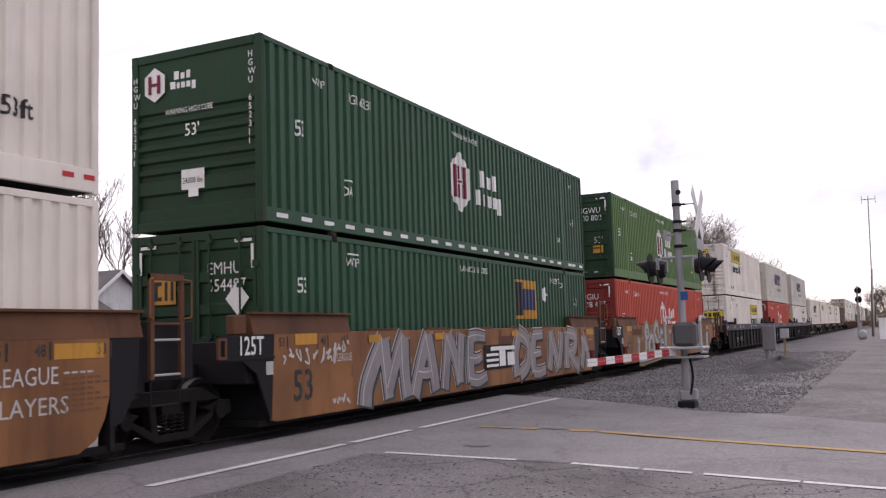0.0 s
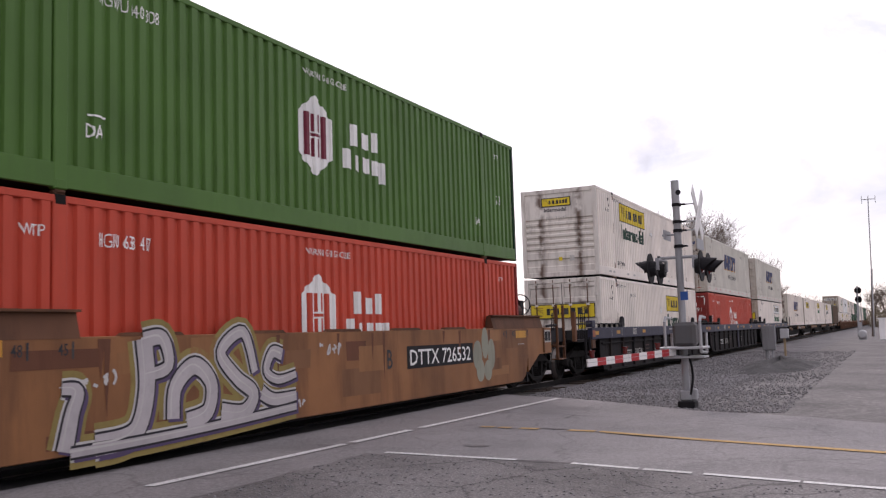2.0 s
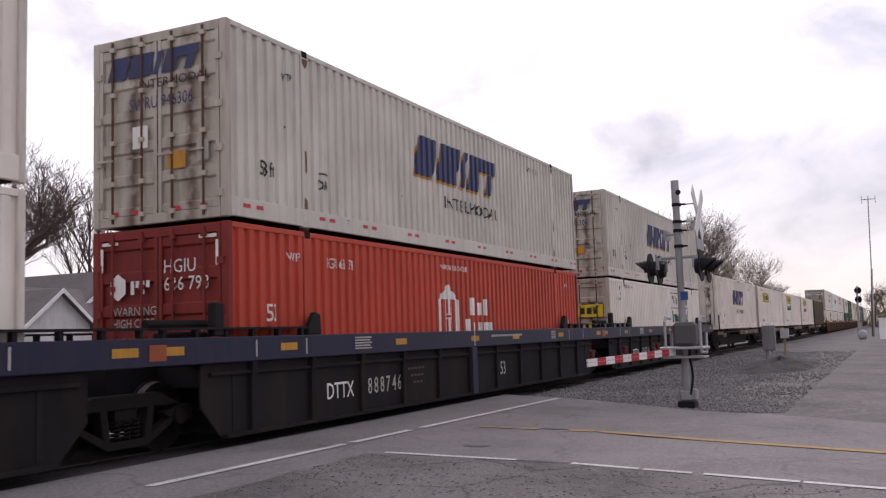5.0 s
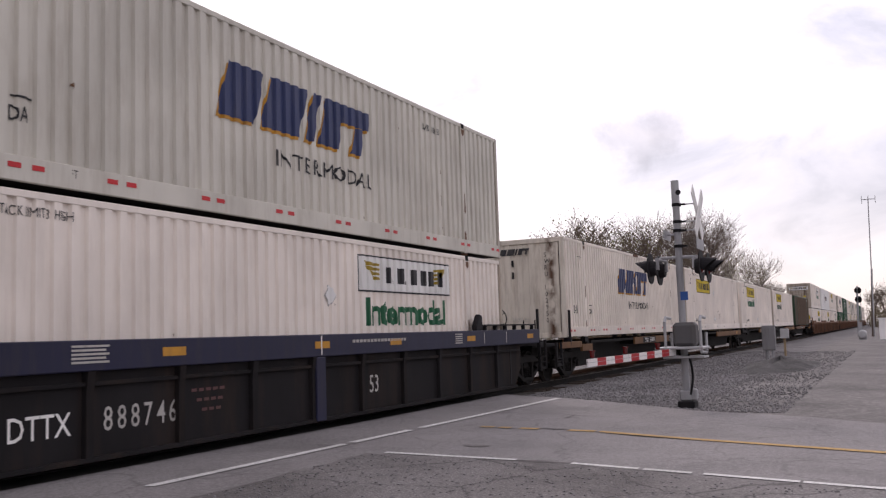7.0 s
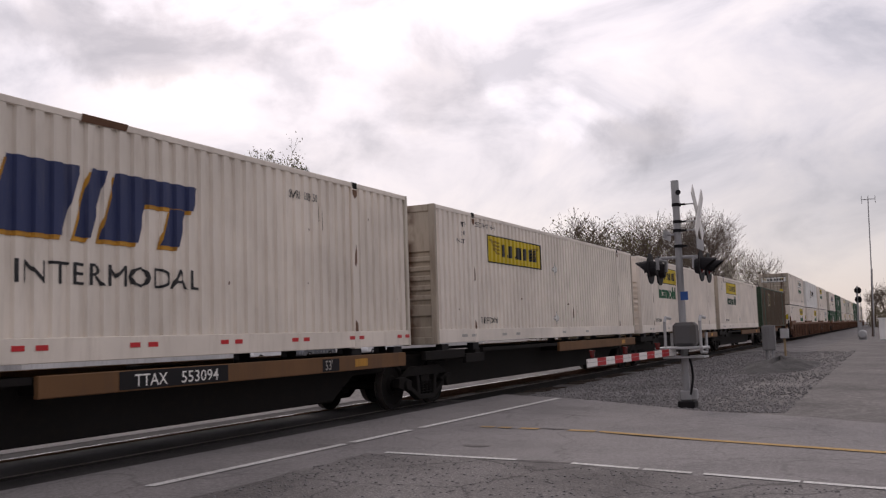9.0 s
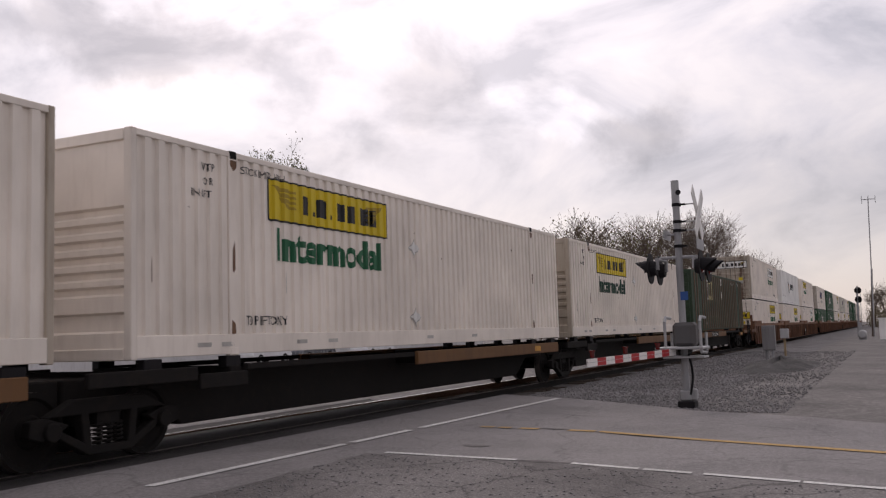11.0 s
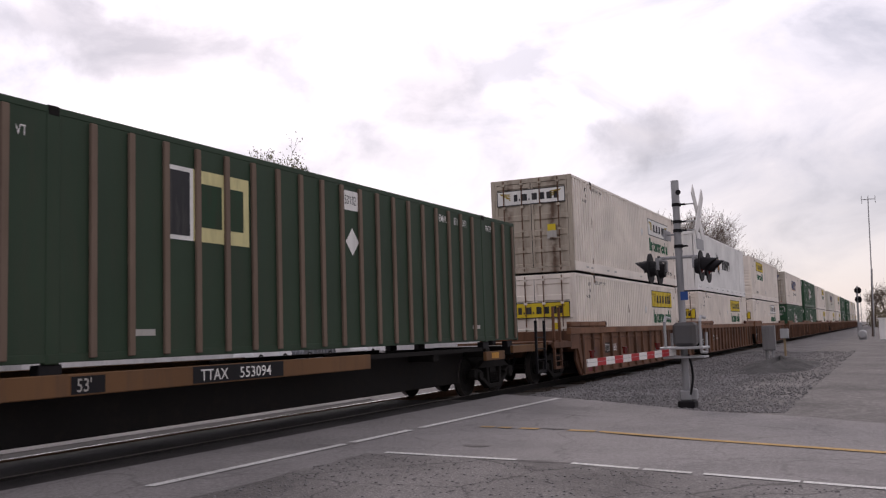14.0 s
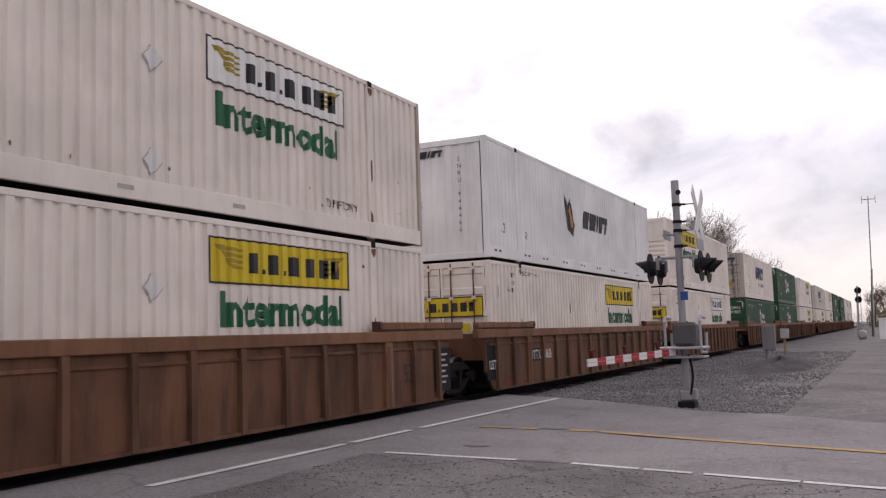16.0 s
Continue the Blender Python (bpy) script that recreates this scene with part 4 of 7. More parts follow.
def wear(box):
    """Rust spots where stones have struck, and dark scuffs on the lifting posts."""
    for i in range(7):
        x, z, r = WEAR.uniform(0.4, L - 0.4), 0.36 + 2.2 * WEAR.random() ** 2.2, WEAR.uniform(0.008, 0.022)
        if min(abs(x - 1.98), abs(x - L + 1.98)) < 0.2:
            continue
        flank("rust_spot", polygons([(r * math.cos(a) * WEAR.uniform(0.6, 1.2), r * math.sin(a) * WEAR.uniform(0.7, 2.4)) for a in [2 * math.pi * k / 9 for k in range(9)]]), RUSTSPOT, box, x, z, out=0.007)
    for x in (1.98, L - 1.98):
        z = WEAR.uniform(0.9, 1.5)
        flank("scuff", polygons([(u_ * WEAR.uniform(0.3, 0.75), v_ * WEAR.uniform(0.5, 1.1)) for u_, v_ in ((-0.06, 0), (-0.02, -0.05), (0.05, 0.02), (0.06, 0.3), (0.02, 0.48), (-0.05, 0.36))]), RUSTSPOT, box, x, z, 0, 0.009)
        flank("scuff", polygons([(-0.08, 0), (0.08, 0), (0.07, -0.10), (0.0, -0.16), (-0.07, -0.08)]), RUSTSPOT, box, x, H - 0.13, 0, 0.009)
        flank("scuff", polygons([(-0.07, 0), (0.03, 0), (0.02, 0.14), (-0.06, 0.2)]), RUSTSPOT, box, x, 0.30, 0, 0.009)
    for i in range(3):
        x = WEAR.choice((0.5, 3.4, 6.1, 9.3, 11.2, 13.1)) + WEAR.uniform(-0.2, 0.2)
        flank("scrape", polygons([(0, 0), (0.014, 0.02), (0.013, 0.26), (0.006, 0.34), (0, 0.2)]), RUSTSPOT if i else M_FADED, box, x, WEAR.uniform(0.4, 2.1), out=0.007)


UNIT = {0: -8.12, 1: 11.21, 2: 30.75, 3: 54.23, 4: 73.78, 5: 93.35, 6: 114.30, 7: 131.62, 8: 148.93, 9: 166.25, 10: 184.66, 11: 205.66, 12: 225.22, 13: 244.8,
        14: 267.4, 15: 286.9, 16: 306.5, 17: 329.5, 18: 349.1, 19: 368.7, 20: 391.5, 21: 411.0, 22: 430.5}

# the lead white pair
b = container(UNIT[0], TOPZ, WHITE, "doors", "white corrugated steel container with red reflectors")
side_note(b, "53ft", L - 1.34, 0.72, 0.22, M_BLACK, 0.8, 0.01)
dashes_low(b, 10, M_RED)
container(UNIT[0], LOWZ, WHITE, "doors", "plain white corrugated steel container")

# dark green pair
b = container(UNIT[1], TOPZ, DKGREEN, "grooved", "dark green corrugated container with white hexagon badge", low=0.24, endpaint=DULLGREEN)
badge_side(b, "HGIU 652311")
dashes_low(b, 24, M_WHITE, (0.30, 0.07), 0, False, 0.10)
endput("badge", polygons([(u * 0.42, v * 0.42) for u, v in HEX]), M_WHITE, b, 0.50, 2.38)
endmark("badge_bars", polygons(*[[(u * 0.42, v * 0.42) for u, v in q] for q in (rect(-0.30, -0.14, -0.36, 0.36), rect(0.14, 0.30, -0.36, 0.36), rect(-0.14, 0.14, -0.06, 0.06))]), M_MAROON, b, 0.50, 2.38, -0.016)
wordmark(b, 0.80, 2.40, 0.36, lambda n, f, m, p, u, z: endmark(n, f, m, p, u, z, 0.022))
endmark("lettering", lettering("WARNING HIGH CUBE", 0.09, 0.0, 0.72), M_WHITE, b, 0.70, 1.86, 0.02)
endmark("lettering", lettering("53'", 0.20, 0.005, 0.9), M_WHITE, b, 1.10, 1.48, 0.02)
endmark("notice", polygons(rect(0, 0.46, 0, 0.32)), M_WHITE, b, 1.02, 0.62, 0.02)
endmark("lettering", lettering("24,000 lbs", 0.09, 0.006, 0.75), M_BLACK, b, 1.05, 0.72, 0.015)
endmark("notice", polygons(rect(0, 0.2, 0, 0.14)), M_WHITE, b, 1.16, 0.5, 0.018)
for i, c in enumerate("HGWU 652311"):
    if c != " ":
        endmark("lettering", lettering(c, 0.10, 0.005, 0.9), M_WHITE, b, 2.37, 2.55 - 0.135 * i, -0.008)
        endmark("lettering", lettering(c, 0.10, 0.005, 0.9), M_WHITE, b, 0.06, 2.45 - 0.135 * i, -0.008)
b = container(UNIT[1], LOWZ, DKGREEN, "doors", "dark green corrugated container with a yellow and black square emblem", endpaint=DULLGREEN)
side_note(b, "53", 0.93, 1.93, 0.24, M_WHITE, 0.7, 0.012)
side_note(b, "WTP", 2.4, 2.42, 0.15, M_WHITE, 0.8)
flank("arrow", polygons(rect(0.05, 0.35, 0.2, 0.23)), M_WHITE, b, 2.4, 2.42)
side_note(b, "WARNING HIGH CUBE", 7.0, 2.56, 0.13, M_WHITE, 0.8)
side_note(b, "EMHU 654487", 12.9, 2.5, 0.15, M_WHITE, 0.6)
side_note(b, "53", 15.0, 1.9, 0.22, M_WHITE, 0.7)
side_note(b, "DA", 13.8, 2.4, 0.15, M_WHITE, 0.7)
flank("emblem", polygons(rect(0, 1.45, 0, 0.98)), M_GOLD, b, 10.3, 1.53)
flank("emblem_bars", polygons(rect(0.06, 0.46, 0.08, 0.92)), M_BLACK, b, 10.3, 1.53, out=0.009)
flank("emblem_bars", polygons(rect(0.56, 0.94, 0.22, 0.76)), M_BLUE, b, 10.3, 1.53, out=0.009)
flank("emblem_bars", polygons(rect(1.04, 1.36, 0.22, 0.76)), M_BLUE, b, 10.3, 1.53, out=0.009)
flank("placard", polygons([(0, -0.22), (0.22, 0), (0, 0.22), (-0.22, 0)]), M_WHITE, b, 12.42, 2.18)
endmark("lettering", lettering("EMHU", 0.19, 0.0, 0.9), M_WHITE, b, 1.55, 2.22, -0.003)
endmark("lettering", lettering("654487", 0.19, 0.0, 0.9), M_WHITE, b, 1.55, 1.96, -0.003)
endmark("emblem", polygons(rect(0, 0.5, 0, 0.42)), M_GOLD, b, 0.42, 1.8, -0.012)
endmark("emblem_bars", polygons(rect(0.06, 0.14, 0.06, 0.36), rect(0.14, 0.22, 0.06, 0.12), rect(0.14, 0.22, 0.3, 0.36), rect(0.28, 0.34, 0.06, 0.36), rect(0.4, 0.46, 0.06, 0.36)), M_BLACK, b, 0.42, 1.8, -0.016)
endmark("placard", polygons([(0, -0.26), (0.22, 0), (0, 0.26), (-0.22, 0)]), M_WHITE, b, 2.12, 1.84, -0.02)
door_tape(b)

# leaf green over orange red
green_badge_box(UNIT[2], TOPZ, LTGREEN)
red_badge_box(UNIT[2], ("HGIU", "638 417"))
# white pair with rust streaks
banner_box(UNIT[3], TOPZ, "grooved", 2.85, M_DKGREEN, ep=STAIN_A, endbanner=3)
b = banner_box(UNIT[3], LOWZ, "doors", 9.68, M_DKGREEN, ep=STAIN_A, endbanner=1, dz=-0.14)
side_note(b, "JBHU 256070", 3.8, 2.32, 0.13, mat("faded_grey_lettering", (0.20, 0.18, 0.17), 0.6), 0.85)
slanted_box(UNIT[4], TOPZ, ep=STAIN_B)
red_badge_box(UNIT[4], ("HGIU", "636 798"))
slanted_box(UNIT[5], TOPZ, ep=STAIN_B)
banner_box(UNIT[5], LOWZ, "doors", 9.6, M_GREEN, True, ep=STAIN_C, endbanner=1)
# single boxes on the spine wagons
b = slanted_box(UNIT[6], DECKZ, "smooth", low_label="aged off-white container with a slanted blue wordmark and rusty end", ep=STAIN_D, paint=AGED)
flank("rust_patch", polygons([(0, 0), (0.72, 0.01), (0.75, 0.10), (0.02, 0.10)]), RUST, b, 8.05, H - 0.10, 0, 0.006)
banner_box(UNIT[7], DECKZ, "grooved", 2.8, M_DKGREEN, ep=STAIN_C, dz=-0.16, words=False)
banner_box(UNIT[8], DECKZ, "grooved", 2.82, M_GREEN)
banner_box(UNIT[9], DECKZ, "grooved", 2.83, M_DKGREEN, ep=STAIN_C)
b = container(UNIT[10], DECKZ, OLIVE, "doors", "faded dark green container with weathered brown outer ribs", low=0.12, depth=0.0)
for i in range(26):
    x = 0.71 + 0.61 * i
    if abs(x - 1.98) > 0.16 and abs(x - L + 1.98) > 0.16:
        part("rib", lambda: Shape().box(-0.05, 0.05, -0.045, 0.004, 0.06, H - 0.1), RIB, b, key="rib", bevel=0.01, at=(x, 0, 0))
flank("emblem", polygons(rect(0, 0.55, 0, 0.98)), M_WHITE, b, 3.74, 1.55, 0)
flank("emblem", polygons(rect(0.55, 1.75, 0, 0.98)), mat("pale_yellow_marking", (0.66, 0.60, 0.30), 0.6), b, 3.74, 1.55, 0)
flank("emblem_bars", polygons(rect(0.06, 0.48, 0.06, 0.92)), M_BLACK, b, 3.74, 1.55, 0, 0.009)
flank("emblem_bars", polygons(rect(0.68, 1.14, 0.2, 0.8)), DULLGREEN, b, 3.74, 1.55, 0, 0.009)
flank("emblem_bars", polygons(rect(1.26, 1.62, 0.2, 0.8)), DULLGREEN, b, 3.74, 1.55, 0, 0.009)
flank("notice", polygons(rect(0, 0.5, 0, 0.34)), M_WHITE, b, 8.12, 2.40, 0)
flank("lettering", lettering("53'102", 0.16, 0.004, 0.62), M_BLACK, b, 8.15, 2.5, 0, 0.009)
flank("placard", polygons([(0, -0.24), (0.22, 0), (0, 0.24), (-0.22, 0)]), M_WHITE, b, 8.38, 1.85, 0)
for x, t in ((11.87, "EMHU"), (12.59, "831"), (13.04, "391")):
    flank("lettering", lettering(t, 0.15, 0.004, 0.72), M_WHITE, b, x, 2.55, 0)
side_note(b, "WTP", 1.4, 2.5, 0.12, M_WHITE, 0.8)
flank("lettering", lettering("WTP", 0.14, 0.004, 0.8), M_WHITE, b, 14.32, 2.55, 0)
flank("notice", polygons(rect(0, 0.42, 0, 0.08)), M_FADED, b, 3.15, 0.3, 0)
flank("notice", polygons(rect(0, 0.42, 0, 0.08)), M_FADED, b, 13.4, 0.3, 0)
endmark("lettering", lettering("EMHU", 0.16, 0.0, 0.9), M_WHITE, b, 1.5, 2.5, -0.003)
endmark("lettering", lettering("831391", 0.16, 0.0, 0.9), M_WHITE, b, 1.5, 2.28, -0.003)
endmark("placard", polygons(rect(0, 0.34, 0, 0.24)), M_GOLD, b, 1.7, 0.75, -0.012)
# the following well wagons
banner_box(UNIT[11], TOPZ, "doors", 9.68, M_GREEN, True, ep=STAIN_C, endbanner=2, dz=-0.13)
banner_box(UNIT[11], LOWZ, "doors", 9.70, M_GREEN, ep=WHITE, endbanner=1)
b = container(UNIT[12], TOPZ, BRIGHT, "smooth", "clean white container with black and white shield emblem", depth=0.012)
flank("emblem", polygons([(0, 1.25), (0.2, 0.2), (0.75, 0.0), (0.9, 0.35), (0.55, 1.15), (0.3, 0.9)]), M_BLACK, b, 5.8, 1.0, 0.012)
flank("emblem_bars", polygons([(0.35, 0.75), (0.62, 0.25), (0.75, 0.3), (0.5, 0.95)]), M_GOLD, b, 5.8, 1.0, 0.012, 0.009)
slant_word(b, 7.5, 1.35, 0.66, flank, rim=None, core=M_BLACK, depth=0.012)
side_note(b, "53", 0.85, 0.65, 0.24, M_BLACK, 0.7, 0.01)
side_note(b, "53", 2.4, 0.6, 0.20, M_BLACK, 0.7, 0.01)
dashes_low(b, 10, M_BLACK, (0.14, 0.05))
slant_word(b, 0.62, 2.5, 0.20, endmark, rim=None, core=M_BLACK)
endmark("lettering", lettering("53ft", 0.2, 0.004, 0.85), M_BLACK, b, 0.5, 1.3, 0.02)
for i, c in enumerate("SNRU 944466"):
    if c != " ":
        endmark("lettering", lettering(c, 0.11, 0, 0.9), M_BLACK, b, 1.85, 2.35 - 0.17 * i, 0.02)
banner_box(UNIT[12], LOWZ, "doors", 9.7, M_GREEN, ep=WHITE, endbanner=1)
banner_box(UNIT[13], TOPZ, "grooved", 2.85, M_GREEN)
banner_box(UNIT[13], LOWZ, "doors", 9.7, M_GREEN, True, endbanner=1)
slanted_box(UNIT[14], TOPZ, "doors", ep=STAIN_B, paint=WHITE)
green_badge_box(UNIT[14], LOWZ)
green_badge_box(UNIT[15], TOPZ)
green_badge_box(UNIT[15], LOWZ)
banner_box(UNIT[16], TOPZ, "grooved")
banner_box(UNIT[16], LOWZ)
slanted_box(UNIT[17], TOPZ)
banner_box(UNIT[17], LOWZ)
banner_box(UNIT[18], TOPZ)
banner_box(UNIT[18], LOWZ)
for u in (19, 20):
    green_badge_box(UNIT[u], TOPZ)
    green_badge_box(UNIT[u], LOWZ)
for u in (21, 22):
    banner_box(UNIT[u], TOPZ)
    banner_box(UNIT[u], LOWZ)


# twist-lock cones between stacked boxes
for box, x, y, z in list(TRAIN):
    if z == TOPZ:
        for px_ in (1.98, L - 1.98):
            for py_ in (0.05, W - 0.05):
                part("twist_lock", lambda: Shape().box(-0.07, 0.07, -0.04, 0.04, -0.06, 0.0).tube((0, 0, -0.035), (0, 0, -0.02), 0.085, 10), RUST, box, key="twist", at=(px_, py_, 0))


# ---- bogies and wagons ----
def wheelset_shape():
    s = Shape().tube((0, -0.95, 0), (0, 0.95, 0), 0.075, 12)
    for sgn in (-1, 1):
        c = (0, sgn * 0.7175, 0)
        prof = [(-0.068, 0.10), (-0.068, 0.17), (-0.03, 0.20), (-0.03, 0.36), (-0.068, 0.39), (-0.068, 0.452), (0.04, 0.458), (0.055, 0.485), (0.07, 0.48), (0.07, 0.39), (0.02, 0.36), (0.02, 0.20), (0.07, 0.17), (0.07, 0.10)]
        s.lathe([(-sgn * y, r) for y, r in prof], c, 28)
    return s


def side_frame_shape(y):
    s = Shape()
    a, b = y - 0.07, y + 0.07
    s.prism([(-1.18, 0.42), (-1.0, 0.36), (-0.78, 0.42), (-0.3, 0.16), (0.3, 0.16), (0.78, 0.42), (1.0, 0.36), (1.18, 0.42), (1.16, 0.62), (0.6, 0.80), (-0.6, 0.80), (-1.16, 0.62)][:3] + [(-0.62, 0.52), (-0.95, 0.62), (-1.16, 0.60)], a, b)
    s.prism([(1.18, 0.42), (1.16, 0.60), (0.95, 0.62), (0.62, 0.52), (0.78, 0.42), (1.0, 0.36)], a, b)
    s.prism([(-0.95, 0.62), (0.95, 0.62), (0.55, 0.80), (-0.55, 0.80)], a, b)
    s.prism([(-0.82, 0.50), (-0.78, 0.38), (-0.34, 0.14), (0.34, 0.14), (0.78, 0.38), (0.82, 0.50), (0.30, 0.24), (-0.30, 0.24)], a, b)
    s.prism([(-0.40, 0.22), (-0.28, 0.22), (-0.34, 0.66), (-0.46, 0.66)], a, b)
    s.prism([(0.28, 0.22), (0.40, 0.22), (0.46, 0.66), (0.34, 0.66)], a, b)
    for x in (-0.89, 0.89):
        s.tube((x, a - 0.06, 0.457), (x, b, 0.457), 0.11, 12)
    return s


def spring_shape():
    """One coil spring: a round bar wound five and a half turns."""
    s = Shape()
    pts = [Vector((0.062 * math.cos(a), 0.062 * math.sin(a), 0.25 + 0.27 * i / 44)) for i, a in [(i, 2 * math.pi * i / 8) for i in range(45)]]
    for a, b in zip(pts, pts[1:]):
        s.tube(a, b, 0.017, 5, caps=False)
    return s


CENTRE_Y = W / 2


def bogie(car, x):
    """A three-piece freight bogie; its wheelsets turn."""
    bg = part("bogie", lambda: Shape().box(-0.18, 0.18, -1.05, 1.05, 0.45, 0.68).tube((0, 0, 0.62), (0, 0, 0.80), 0.2, 14), DARK, car, key="bolster", at=(x, CENTRE_Y, 0))
    for y in (-1.02, 1.02):
        part("side_frame", lambda: side_frame_shape(y), DARK, bg, key=("frame", y > 0), bevel=0.012)
        for sx in (-0.16, 0.0, 0.16):
            part("spring", spring_shape, DARK, bg, key="spring", at=(sx, y, 0))
    for dx in (-0.89, 0.89):
        w = part("wheelset", lambda: wheel_mesh(), DARK, bg, key="wheelset", at=(dx, 0, 0.457))
        WHEELS.append((w, dx))
    return bg


def wheel_mesh():
    me = wheelset_shape().mesh("wheelset", DARK, smooth=False)
    me.materials.append(TREAD)
    for p in me.polygons:
        c = p.center
        if math.hypot(c.x, c.z) > 0.445 and abs(p.normal.y) < 0.6:
            p.material_index = 1
    return me


def ladder(car, x0, x1, z0, z1, y, material, rungs=4, name="ladder"):
    s = Shape().box(x0, x0 + 0.06, y, y + 0.06, z0, z1).box(x1 - 0.06, x1, y, y + 0.06, z0, z1)
    s.box(x0 + 0.05, x1 - 0.05, y + 0.01, y + 0.05, z0, z0 + 0.04)
    lad = part(name, s, material, car)
    for i in range(rungs):
        z = z0 + 0.06 + (z1 - z0 - 0.5) * i / max(rungs - 1, 1)
        part("rung", Shape().tube((x0, y + 0.03, z), (x1, y + 0.03, z), 0.014, 6), material, lad)
    return lad


def brake_wheel(car, x, z, y):
    stand = part("brake_stand", Shape().box(x - 0.12, x + 0.12, y - 0.14, y + 0.14, 1.1, z + 0.12), DARKER, car, bevel=0.02)
    s = Shape()
    n = 20
    c = Vector((x + 0.2, y, z))
    for i in range(n):
        a, b = 2 * math.pi * i / n, 2 * math.pi * (i + 1) / n
        s.tube(c + Vector((0, 0.28 * math.cos(a), 0.28 * math.sin(a))), c + Vector((0, 0.28 * math.cos(b), 0.28 * math.sin(b))), 0.016, 6)
    for i in range(5):
        a = 2 * math.pi * i / 5
        s.tube(c, c + Vector((0, 0.28 * math.cos(a), 0.28 * math.sin(a))), 0.011, 5)
    s.tube(c - Vector((0.12, 0, 0)), c + Vector((0.03, 0, 0)), 0.03, 8)
    part("brake_wheel", s, DARKER, stand)


def coupler(car, x0, x1):
    s = Shape().box(min(x0, x1), max(x0, x1), CENTRE_Y - 0.09, CENTRE_Y + 0.09, 0.72, 0.92)
    e = x1 + (0.12 if x1 > x0 else -0.12)
    s.box(min(x1, e) - 0.12, max(x1, e) + 0.05, CENTRE_Y - 0.2, CENTRE_Y + 0.16, 0.68, 0.96)
    part("coupler", s, RUST, car, bevel=0.03)
    h = Shape()
    pts = [Vector((x0 + (x1 - x0) * t, CENTRE_Y - 0.35, 0.75 - 0.4 * math.sin(math.pi * t))) for t in [i / 8 for i in range(9)]]
    for a, b in zip(pts, pts[1:]):
        h.tube(a, b, 0.022, 6)
    part("brake_hose", h, DARKER, car)


SIDE = -0.23
DULLBROWN = mat("dull_red_brown_paint", (0.075, 0.030, 0.022), 0.7, dirty=0.5)
PATCHES = (mat("fresh_ochre_patch", (0.275, 0.125, 0.047), 0.6, dirty=0.7, dirt=(0.12, 0.05, 0.025), grain=2.0),
           mat("dull_ochre_patch", (0.195, 0.090, 0.040), 0.65, dirty=0.8, dirt=(0.09, 0.036, 0.019), grain=2.0),
           mat("red_brown_stain", (0.130, 0.050, 0.026), 0.75, dirty=0.8, dirt=(0.07, 0.03, 0.018), grain=3.0))
CHORD = mat("rust_brown_chord_paint", (0.118, 0.050, 0.024), 0.75, dirty=0.9, dirt=(0.055, 0.028, 0.018), grain=2.2, vary=0.3)


def well_ends(car, paint, dark, first, last, left, right):
    """Sloping ends, cross sills and platforms over the bogies."""
    part("well_floor", lambda: Shape().box(-0.3, L + 0.3, -0.1, W + 0.1, 0.18, 0.26), DARK, car, key="wellfloor")
    for e, sgn, flag in ((0.0, -1, first), (L, 1, last)):
        far = e + sgn * (2.75 if flag else 1.55)
        part("end_sill", Shape().box(min(e + sgn * 0.55, far), max(e + sgn * 0.55, far), 0.75, W - 0.75, 0.72, 1.12), dark, car, bevel=0.02)
        part("bulkhead", Shape().box(min(e + sgn * 0.15, e + sgn * 0.6), max(e + sgn * 0.15, e + sgn * 0.6), -0.12, W + 0.12, 0.80, 1.42), dark, car, bevel=0.02)
        part("slope_sheet", Shape().box(min(e + sgn * 0.04, e + sgn * 0.11), max(e + sgn * 0.04, e + sgn * 0.11), -0.14, W + 0.14, 0.2, 1.0), DARKER, car)
        if flag:
            part("platform", Shape().box(min(e + sgn * 0.6, far), max(e + sgn * 0.6, far), -0.05, W + 0.05, 1.06, 1.14), dark, car, bevel=0.01)
            coupler(car, far, far + sgn * 0.45)
    if left is not None:
        bogie(car, left)
    if right is not None:
        bogie(car, right)


